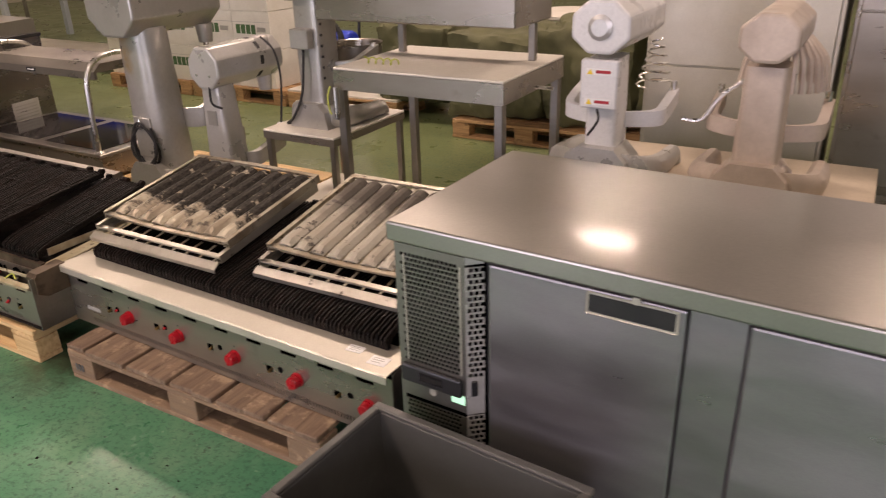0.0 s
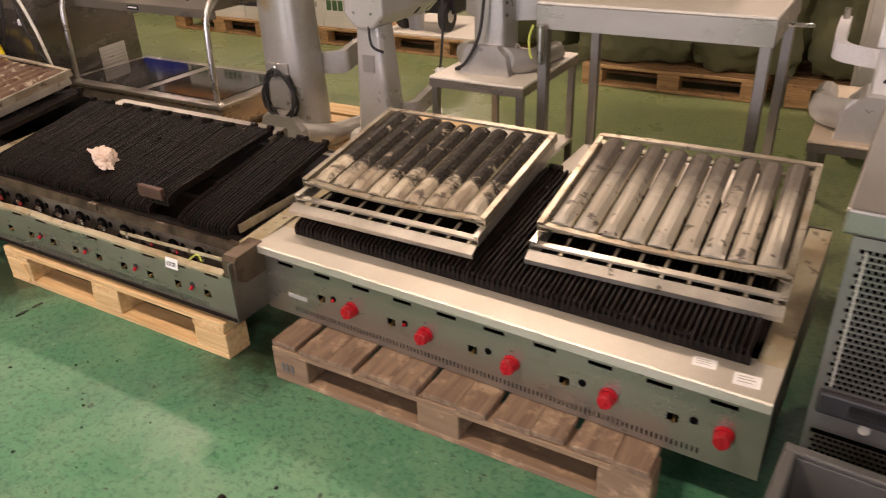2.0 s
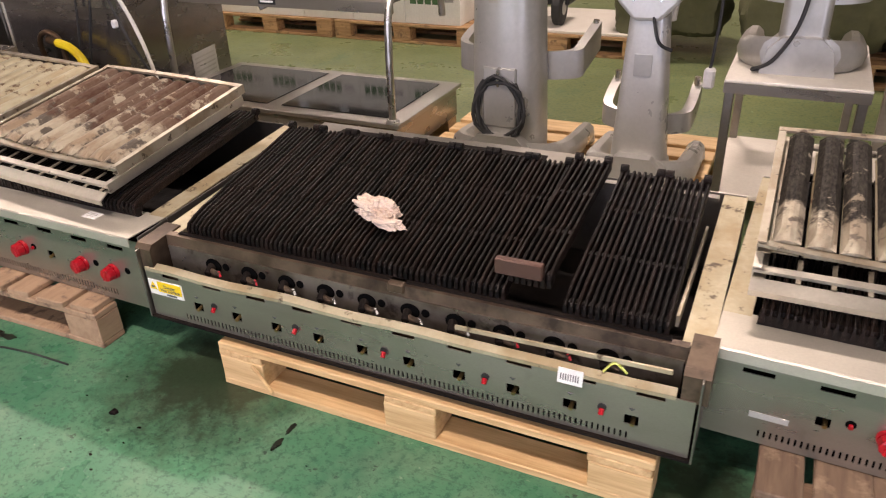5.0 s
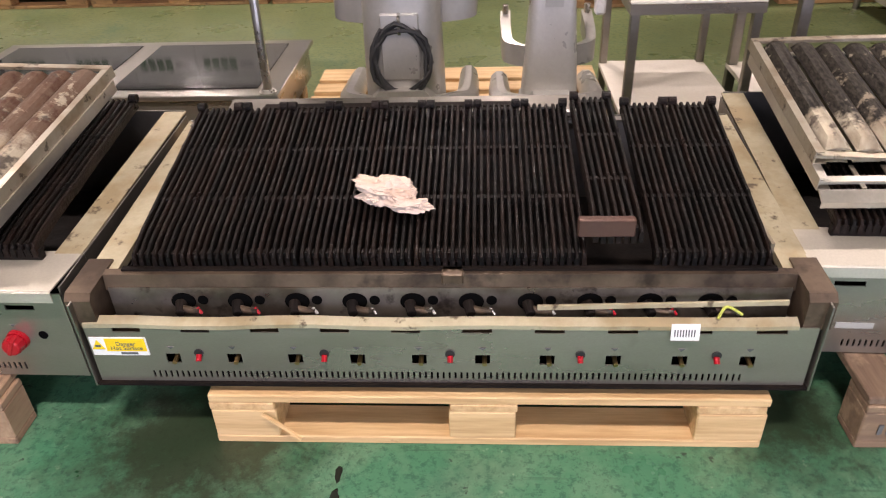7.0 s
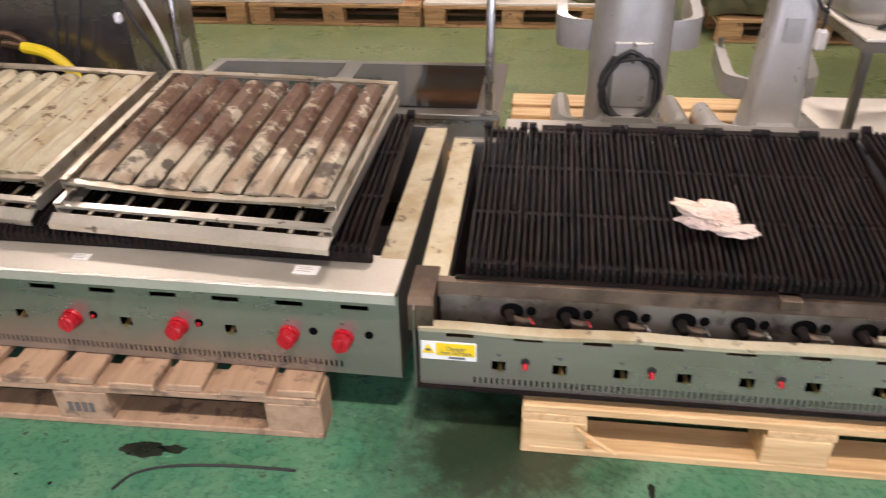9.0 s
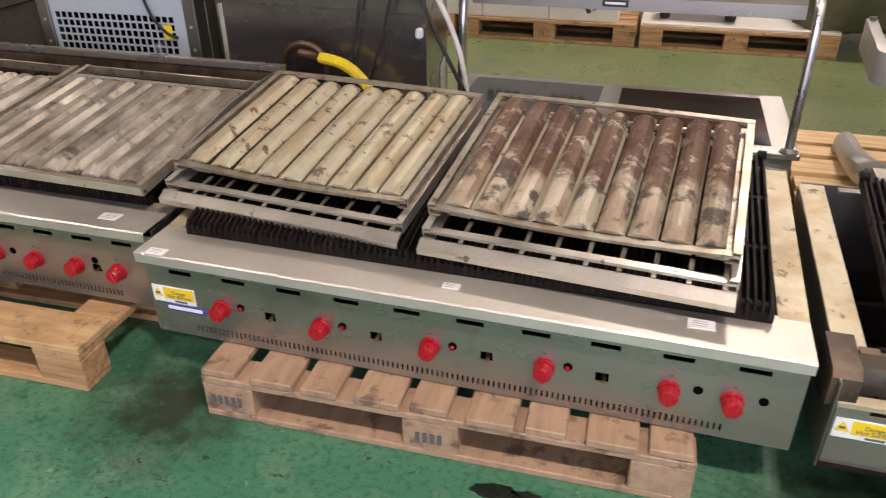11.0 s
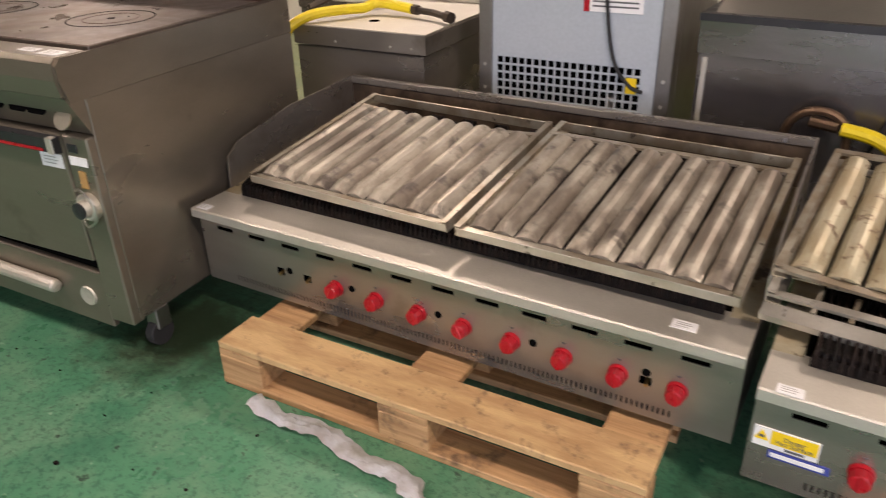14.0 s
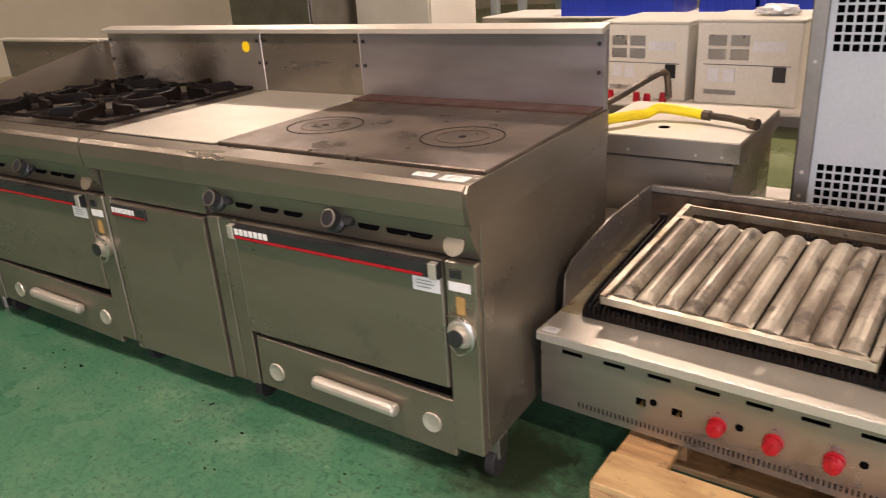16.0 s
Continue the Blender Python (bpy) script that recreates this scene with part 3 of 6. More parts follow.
def grate_bar_mesh(long, rise):
    """Four uneven castings of one bar, running back and up from a low nose, with a thin worn crest."""
    out = []
    for cast in range(4):
        bm = bmesh.new()
        prof = [(-0.0052, -0.020), (0.0052, -0.020), (0.0044, 0.0), (0.0026, 0.004), (-0.0026, 0.004), (-0.0044, 0.0)]
        stops = [(0.0, -0.017), (0.005, -0.010), (0.030, -0.004), (0.075, 0.0)]
        stops += [(f * long, 0.0) for f in (0.2, 0.33, 0.345, 0.36, 0.5, 0.6, 0.675, 0.69, 0.705, 0.82, 0.92, 1.0)]
        rings = []
        for y, z in stops:
            f = y / long
            knot = 0.0025 if f in (0.345, 0.69) else 0.0
            w = 1 + random.uniform(-0.10, 0.08)
            up = rise * f + z + knot + random.uniform(-0.0012, 0.0012)
            rings.append([bm.verts.new((px * w, y, up + pz)) for px, pz in prof])
        for a, b in zip(rings, rings[1:]):
            for k in range(6):
                bm.faces.new((a[k], a[(k + 1) % 6], b[(k + 1) % 6], b[k]))
        bm.faces.new(rings[0][::-1])
        bm.faces.new(rings[-1])
        bmesh.ops.recalc_face_normals(bm, faces=bm.faces[:])
        out.append(mesh_of("bar", bm, GRATE))
    return out


def grate(parent, bar, x0, count, pitch, y0, z0, long, rise, lugs=True):
    """A cast grate of several bars, tied by cross ribs."""
    wide = (count - 1) * pitch
    g = part("grate", box(x0 - 0.005, x0 + wide + 0.005, y0 + 0.012, y0 + 0.03, z0 - 0.03, z0 - 0.008), GRATE, parent, "sooty cast-iron grate")
    for f in (0.34, 0.68, 0.985):
        part("cross_rib", box(x0 - 0.005, x0 + wide + 0.005, y0 + f * long - 0.008, y0 + f * long + 0.008, z0 + rise * f - 0.02, z0 + rise * f - 0.003), GRATE, g)
    for lx in (x0 + 0.004, x0 + wide - 0.004) if lugs else ():
        part("lug", cyl((lx - 0.010, y0 + long, z0 + rise + 0.006), (lx + 0.010, y0 + long, z0 + rise + 0.006), 0.012, None, 10), GRATE, g)
    for k in range(count):
        link("bar", random.choice(bar), g, "", pose(x0 + k * pitch, y0 + random.uniform(-0.002, 0.002), z0 + random.uniform(-0.0012, 0.0012), random.uniform(-0.12, 0.12), 0, random.uniform(-0.2, 0.2)))
    return g


def valve_hole(parent, x, y, z, size=0.0145):
    part("valve_stem", cyl((x + 0.004, y + 0.02, z), (x + 0.004, y - 0.010, z - 0.005), 0.0052, None, 8), BRASS, parent, "bare brass valve stem")
    return (x - size, x + size, z - size * 0.8, z + size * 0.8)


def sticker(parent, x0, x1, z0, z1, y):
    s = part("warning_sticker", box(x0, x1, y - 0.002, y, z0, z1), WHITE, parent, "white and yellow hot surface warning sticker")
    part("yellow_field", box(x0 + 0.27 * (x1 - x0), x1 - 0.003, y - 0.003, y - 0.002, z0 + 0.25 * (z1 - z0), z1 - 0.003), YELLOW, s)
    xc, zc, r = x0 + 0.13 * (x1 - x0), (z0 + z1) / 2 + 0.004, 0.014
    part("triangle", extrude([(xc - r, zc - 0.8 * r), (xc + r, zc - 0.8 * r), (xc, zc + r)], "y", y - 0.003, y - 0.002), YELLOW, s)
    part("triangle_mark", box(xc - 0.006, xc + 0.006, y - 0.0035, y - 0.003, zc - 0.005, zc + 0.001), PRINT, s)
    for txt, dz in (("Danger", 0.66), ("Hot Surface", 0.42)):
        words(txt, 0.3 * (z1 - z0), PRINT, s, pose((x0 + x1) / 2 + 0.13 * (x1 - x0), y - 0.0035, z0 + dz * (z1 - z0), 90, 0, 0))
    part("small_print", box(x0 + 0.5 * (x1 - x0), x0 + 0.8 * (x1 - x0), y - 0.0025, y - 0.002, z0 + 0.06 * (z1 - z0), z0 + 0.18 * (z1 - z0)), PRINT, s)


def price_label(parent, x, y, z, w=0.05, d=0.03, rz=0.0, upright=False):
    m = pose(x, y, z, 90 if upright else 0, 0, rz)
    p = part("paper_label", box(-w / 2, w / 2, -d / 2, d / 2, 0, 0.0015), WHITE, parent, "small white paper label", m)
    for q in (-0.25, 0.0, 0.22):
        part("print_bar", box(-w * 0.35, w * (0.3 - abs(q) * 0.4), d * q, d * (q + 0.07), 0.0015, 0.0019), CAST, p)


def grill_shell(t, w, deep, top, front_z0=0.006):
    """Sides, back and floor of a grill's body. x is centred, y = 0 at the front panel; z from the pallet's top."""
    h = w / 2
    for s in (-1, 1):
        side = box(min(s * h, s * (h - 0.004)), max(s * h, s * (h - 0.004)), 0.006, deep, front_z0, top - 0.012, 0.001)
        for v in side.verts:
            if v.co.z > 0.1 and v.co.y > 0.4:
                v.co.z += 0.05
        part("side_panel", side, STEEL_DARK, t)
        prof = [(s * h, top), (s * (h - 0.062), top), (s * (h - 0.062), top - 0.02), (s * (h - 0.058), top - 0.02), (s * (h - 0.058), top - 0.004), (s * h, top - 0.004)]
        rail = extrude(prof, "y", 0.115, deep)
        for v in rail.verts:
            v.co.z += 0.075 * (v.co.y - 0.115)
        part("side_rail", rail, PALE_LIP, t, "brown-stained steel side rail")
        part("inner_wall", box(min(s * (h - 0.062), s * (h - 0.066)), max(s * (h - 0.062), s * (h - 0.066)), 0.13, deep - 0.02, 0.05, top - 0.022), SOOT, t)
    part("back_panel", box(-h + 0.004, h - 0.004, deep - 0.004, deep, front_z0, top + 0.055, 0.001), STEEL_DARK, t)
    part("base_pan", box(-h + 0.004, h - 0.004, 0.008, deep - 0.005, front_z0, front_z0 + 0.006), SOOT, t)


def front_panel(t, w, z1, holes, material=STEEL, vent=True, y=0.0, z0=0.004):
    h = w / 2
    cut = list(holes)
    if vent:
        k = int((w - 0.24) / 0.0125)
        cut += [(-h + 0.12 + i * 0.0125, -h + 0.1245 + i * 0.0125, z0 + 0.018, z0 + 0.037) for i in range(k)]
    part("front_panel", holed(-h, h, z0, z1, cut, y, 0.003), material, t, "brushed stainless front panel with vent slots")
    # near-black sheet puts shade behind the panel's cut-outs
    part("panel_backing", box(-h + 0.006, h - 0.006, y + 0.03, y + 0.032, z0 + 0.008, z1 - 0.01), HOLE_SHADE, t)


def flap_slots(w, z, count, wide=0.055):
    step = (w - 0.2) / (count - 1)
    return [(-w / 2 + 0.1 + k * step - wide / 2, -w / 2 + 0.1 + k * step + wide / 2, z, z + 0.012) for k in range(count)]


def ledge(t, w, deep, top, over=0.028):
    prof = [(-over, top - 0.028), (-over, top - 0.004), (-over + 0.004, top), (deep, top), (deep, top - 0.02), (deep - 0.003, top - 0.02), (deep - 0.003, top - 0.003), (-over + 0.003, top - 0.003), (-over + 0.003, top - 0.028)]
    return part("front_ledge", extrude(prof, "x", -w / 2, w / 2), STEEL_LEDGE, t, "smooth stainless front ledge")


def full_grill(label, at, rz, w, knobs, holes_at, pilots, z_knob, top, deep=0.80, grate_y=0.085, grate_long=0.60, modules=11, slots=10, ledge_deep=0.125, red_pilots=0, rise=0.085):
    t = thing("charcoal_grill", label, "grill", "gas grills on pallets", at, rz)
    grill_shell(t, w, deep, top)
    cut = flap_slots(w, top - 0.068, slots, 0.064)
    for x in holes_at:
        cut.append(valve_hole(t, x, 0, z_knob))
    for k, (x, dz) in enumerate(pilots):
        part("pilot_socket", cyl((x, 0.004, z_knob + dz), (x, -0.0015, z_knob + dz), 0.0105, None, 14), HOLE_SHADE, t)
        if k < red_pilots:
            part("pilot_button", cyl((x, -0.002, z_knob + dz - 0.001), (x, -0.01, z_knob + dz - 0.003), 0.005, None, 10), RED, t)
    front_panel(t, w, top - 0.026, cut)
    for x in knobs:
        link("control_knob", KNOB, t, "red control knob", pose(x, -0.001, z_knob, 0, random.uniform(-25, 25), 0))
        part("knob_mark", extrude([(x - 0.006, z_knob + 0.040), (x + 0.006, z_knob + 0.040), (x, z_knob + 0.034)], "y", -0.0012, 0), PRINT, t)
    ledge(t, w, ledge_deep, top)
    inner = w - 0.15
    per = 8
    pitch = inner / (modules * per)
    bar = grate_bar_mesh(grate_long, rise)
    for k in range(modules):
        grate(t, bar, -inner / 2 + pitch / 2 + k * per * pitch, per, pitch, grate_y, top + 0.045, grate_long, rise)
    part("fire_box", box(-inner / 2, inner / 2, 0.13, deep - 0.03, 0.05, 0.06), SOOT, t)
    part("grate_support", box(-inner / 2, inner / 2, grate_y + 0.004, grate_y + 0.020, top + 0.0005, top + 0.026), SOOT, t)
    return t


DECK = 0.144
G1_X = [-0.416, -0.147, 0.130, 0.405, 0.688]
G1 = full_grill("stainless gas grill with five red knobs on pallet", (2.045, 0.126, DECK), -2.0, 1.552, G1_X,
                [x - 0.122 for x in G1_X], [(x - 0.072, 0.012) for x in G1_X], 0.106, 0.252, red_pilots=2)
part("maker_badge", box(-0.68, -0.60, -0.0016, 0, 0.072, 0.088, 0.0005), CAST_PALE, G1, "small silver badge")
price_label(G1, 0.61, 0.05, 0.2525, 0.055, 0.035, 5)
price_label(G1, 0.71, 0.03, 0.2525, 0.06, 0.045, 5)

G3 = full_grill("stainless gas grill with six red knobs on pallet", (-1.055, 0.066, DECK), -0.8, 1.552,
                [x + 1.055 for x in (-1.624, -1.351, -1.075, -0.807, -0.538, -0.410)],
                [x + 1.055 for x in (-1.49, -1.21, -0.94, -0.68)],
                [(x + 1.055, 0.012) for x in (-1.570, -1.295, -1.020, -0.755, -0.480, -0.350)], 0.109, 0.256, red_pilots=4)
sticker(G3, -0.768, -0.645, 0.100, 0.148, 0)
part("blue_badge", box(-0.735, -0.62, -0.002, 0, 0.076, 0.096), BLUE, G3, "blue maker's badge")
part("badge_bars", box(-0.73, -0.63, -0.003, -0.002, 0.081, 0.091), WHITE, G3)
price_label(G3, 0.56, 0.045, 0.2565, 0.055, 0.035)
price_label(G3, -0.72, -0.012, 0.2565, 0.05, 0.03)
price_label(G3, 0.02, 0.04, 0.2565, 0.04, 0.025)

G4 = full_grill("stainless gas grill with backsplash and eight red knobs", (-2.668, 0.163, DECK), 0.0, 1.60,
                [-0.286 + 0.1367 * k for k in range(8)],
                [-3.16 + 2.668, -3.06 + 2.668, -2.07 + 2.668],
                [(-3.125 + 2.668, 0.01), (-2.90 + 2.668, 0.012), (-2.62 + 2.668, 0.012), (-2.35 + 2.668, 0.012), (-2.07 + 2.668, 0.024)], 0.104, 0.256, 0.83, 0.110, 0.60, 12, 12, 0.135, rise=0.075)
h4 = 0.80
# dark brown steel carries the shade of the recess behind the trays
part("backsplash", box(-h4, h4, 0.812, 0.826, 0.20, 0.432, 0.003), STEEL_DIRTY, G4, "dark upstand behind the grates, recess shade in its colour")
part("upstand_rim", box(-h4, h4, 0.806, 0.830, 0.4325, 0.458, 0.003), STEEL, G4, "stainless rim of the upstand")
for s in (-1, 1):
    prof = [(0.14, 0.255), (0.826, 0.255), (0.826, 0.458), (0.46, 0.442), (0.20, 0.395), (0.15, 0.36)]
    part("side_guard", extrude(prof, "x", s * h4 - 0.003, s * h4 + 0.003), STEEL, G4, "bent steel side guard")
for k in range(7):
    part("rivet", cyl((-0.72 + 0.24 * k, 0.808, 0.445), (-0.72 + 0.24 * k, 0.803, 0.445), 0.006, None, 8), STEEL_DARK, G4)
price_label(G4, 0.66, 0.03, 0.2565, 0.055, 0.035)
price_label(G4, -0.765, -0.003, 0.2565, 0.045, 0.03)


def stripped_grill():
    """The grill whose ledge and knobs are gone: burners and valves lie open."""
    w, top, deep = 1.512, 0.248, 0.80
    t = thing("charcoal_grill", "dirty gas grill with its ledge and knobs missing", "grill", "gas grills on pallets", (0.5165, 0.0, DECK), 0.0)
    grill_shell(t, w, deep, top, 0.02)
    cut = flap_slots(w, 0.160, 10, 0.06)
    for x in (-0.5715, -0.4395, -0.3095, -0.1775, -0.0485, 0.0835, 0.2165, 0.3515, 0.4855, 0.6215):
        cut.append(valve_hole(t, x, 0.018, 0.090, 0.0155))
        part("panel_mark", extrude([(x - 0.007, 0.123), (x + 0.007, 0.123), (x, 0.116)], "y", 0.016, 0.0175), PRINT, t)
    for x in (-0.5135, -0.2465, 0.0165, 0.2835, 0.5575):
        part("pilot_socket", cyl((x, 0.020, 0.106), (x, 0.015, 0.106), 0.010, None, 14), BLACK, t)
        part("pilot_button", cyl((x, 0.016, 0.102), (x, 0.006, 0.092), 0.006, None, 10), RED, t, "red pilot button")
    front_panel(t, w - 0.02, 0.176, cut, STEEL, True, 0.018, 0.018)
    lip = [(0.016, 0.171), (0.016, 0.181), (0.036, 0.189), (0.040, 0.184), (0.020, 0.174)]
    lips, rings = bmesh.new(), []
    for k in range(16):
        x = -w / 2 + 0.01 + (w - 0.06) * k / 15
        rings.append([lips.verts.new((x, y + 0.002 * math.cos(k * 1.3), z + 0.0018 * math.sin(k * 1.7))) for y, z in lip])
    for a, b in zip(rings, rings[1:]):
        for k in range(5):
            lips.faces.new((a[k], a[(k + 1) % 5], b[(k + 1) % 5], b[k]))
    lips.faces.new(rings[0][::-1])
    lips.faces.new(rings[-1])
    bmesh.ops.recalc_face_normals(lips, faces=lips.faces[:])
    part("panel_lip", lips, PALE_LIP, t, "bent bare lip of the front panel")
    part("loose_strip", box(0.20, w / 2 - 0.06, 0.050, 0.056, 0.188, 0.200, 0.001, None, Matrix.Rotation(radians(-1.6), 4, "Y")), PALE_LIP, t, "loose crooked metal strip")
    for s in (-1, 1):
        x0, x1 = (-w / 2 - 0.012, -w / 2 + 0.042) if s < 0 else (w / 2 - 0.042, w / 2 + 0.012)
        part("end_cap", extrude([(0.022, 0.17), (0.022, 0.236), (0.034, 0.250), (0.15, 0.256), (0.15, 0.15), (0.06, 0.15)], "x", x0, x1), STEEL_DIRTY, t, "rusty greasy corner bracket")
    part("cross_beam", extrude([(0.086, 0.218), (0.090, 0.256), (0.109, 0.258), (0.109, 0.254), (0.094, 0.252), (0.090, 0.218)], "x", -w / 2 + 0.044, w / 2 - 0.044), STEEL_DIRTY, t, "brown greasy cross beam")
    part("beam_clip", box(0.0, 0.045, 0.080, 0.112, 0.236, 0.262, 0.003), STEEL_DIRTY, t)
    part("burner_wall", box(-w / 2 + 0.05, w / 2 - 0.05, 0.083, 0.087, 0.02, 0.226), STEEL_SOILED, t, "grey greasy burner bulkhead")
    part("gas_rail", cyl((-w / 2 + 0.06, 0.046, 0.150), (w / 2 - 0.06, 0.046, 0.150), 0.012, None, 12), STEEL_DIRTY, t)
    for k in range(10):
        x = -0.5345 + 0.1218 * k
        b = part("burner_port", lathe([(0.0, 0.0), (0.021, 0.0), (0.021, 0.003), (0.0, 0.003)], 20), HOLE_SHADE, t, "black oval port in the bulkhead", pose(x - 0.014, 0.0825, 0.193, 90, 0, 0) @ Matrix.Diagonal((1.25, 1, 1, 1)))
        part("side_port", cyl((x + 0.028, 0.0835, 0.196), (x + 0.028, 0.0805, 0.196), 0.011, None, 14), HOLE_SHADE, t)
        v = part("burner_valve", cyl((x - 0.020, 0.082, 0.190), (x - 0.014, 0.052, 0.182), 0.013, 0.010, 12, None, 0.002), SOOT, t, "blackened burner valve")
        part("mixer_tube", cyl((x - 0.012, 0.066, 0.186), (x + 0.020, 0.056, 0.186), 0.008, 0.007, 10), STEEL_DIRTY, v)
        part("jet", cyl((x + 0.014, 0.060, 0.187), (x + 0.030, 0.052, 0.190), 0.0075, 0.006, 10), PIPE, v)
        part("nut", cyl((x + 0.024, 0.056, 0.196), (x + 0.034, 0.050, 0.184), 0.0035, None, 6), TUBE if k in (2, 3, 4, 5, 6, 9) else RED, v)
    inner = 1.312
    bar, flat_bar = grate_bar_mesh(0.53, 0.103), grate_bar_mesh(0.53, 0.062)
    pitch = inner / 88
    x = -inner / 2 + pitch / 2
    for k in range(11):
        if k == 8:
            x += 0.012
        lift = 0.058 if k == 8 else 0.0
        grate(t, flat_bar if k == 8 else bar, x - (0.008 if k == 8 else 0), 8 if k != 8 else 7, pitch, 0.112, 0.294 + lift, 0.53, 0.062 if k == 8 else 0.103)
        x += 8 * pitch
    part("spacer_block", box(0.272, 0.385, 0.104, 0.124, 0.334, 0.374, 0.003), RED_IRON, t, "rust-brown iron end piece")
    part("fire_box", box(-0.68, 0.68, 0.11, deep - 0.03, 0.05, 0.06), SOOT, t)
    part("grate_support", box(-0.675, 0.675, 0.100, 0.112, 0.19, 0.262), SOOT, t)
    part("rear_flue", extrude([(0.67, 0.355), (0.67, 0.372), (0.76, 0.378), (0.77, 0.372), (0.77, 0.28), (0.76, 0.28)], "x", -0.60, 0.36), STEEL_DARK, t, "grey steel flue cover")
    part("flue_slot", box(-0.50, 0.20, 0.69, 0.72, 0.3745, 0.3785), SOOT, t)
    part("flue_bead", cyl((-0.60, 0.665, 0.368), (0.36, 0.665, 0.368), 0.007, None, 10), TUBE, t)
    part("rear_shelf", box(-0.69, 0.69, 0.645, 0.67, 0.345, 0.352), STEEL_DARK, t)
    part("inner_rail", box(0.672, 0.679, 0.15, 0.60, 0.262, 0.290), STEEL_RAIL, t, "stained inner rail")
    sticker(t, -0.7415, -0.62, 0.099, 0.147, 0.018)
    p = part("barcode_label", box(-0.028, 0.028, -0.002, 0, -0.02, 0.016), WHITE, t, "white barcode label", pose(0.485, 0.013, 0.172, -12, 0, 0))
    for k in range(8):
        part("barcode_bar", box(-0.022 + 0.0055 * k, -0.0195 + 0.0055 * k, -0.0028, -0.002, -0.012, 0.004), PRINT, p)
    part("loose_wire", tube([(0.55, 0.03, 0.190), (0.57, 0.05, 0.205), (0.60, 0.04, 0.192)], 0.003, 6), LIME, t, "yellow-green wire end")
    return t


G2 = stripped_grill()

bm = crumple(0.052, 3.1, (1.35, 0.70, 0.50), 0.45, 5)
for v in bm.verts:
    q = v.co * 26
    v.co *= 1 + 0.22 * (abs(noise.noise(q)) * 2 - 0.6) + 0.10 * (abs(noise.noise(q * 2.3)) * 2 - 0.6)
tail = crumple(0.026, 9.2, (1.6, 0.7, 0.5), 0.5, 4)
for v in tail.verts:
    v.co = v.co + Vector((0.062, -0.030, -0.006)) + v.co * 0.2 * abs(noise.noise(v.co * 60))
merge(bm, tail)
tagged(part("paper_rag", bm, PAPER_RAG, None, "", pose(0.388, 0.280, 0.492, 8, 0, -14), True), "crumpled pinkish stained paper towel on grates", "rag")


# ---- deflector trays ----
def slat_mesh(long, wide, material, arch):
    """A folded channel with a rounded ridge, lying along y."""
    bm = bmesh.new()
    pts = [(wide * u, arch * v) for u, v in ((-0.5, 0.0), (-0.47, 0.12), (-0.27, 0.80), (-0.07, 1.0), (0.07, 1.0), (0.27, 0.80), (0.47, 0.12), (0.5, 0.0))]
    stops = [(0.0, 0.35), (0.03, 1.0), (long - 0.02, 1.0), (long, 0.7)]
    rings = [[bm.verts.new((x, y, z * f)) for x, z in pts] + [bm.verts.new((x * 0.96, y, z * f - 0.0018)) for x, z in reversed(pts)] for y, f in stops]
    n_ring = len(rings[0])
    for a, b in zip(rings, rings[1:]):
        for i in range(n_ring):
            bm.faces.new((a[i], a[(i + 1) % n_ring], b[(i + 1) % n_ring], b[i]))
    bm.faces.new(rings[0][:8])
    bmesh.ops.recalc_face_normals(bm, faces=bm.faces[:])
    return mesh_of("slat", bm, material)


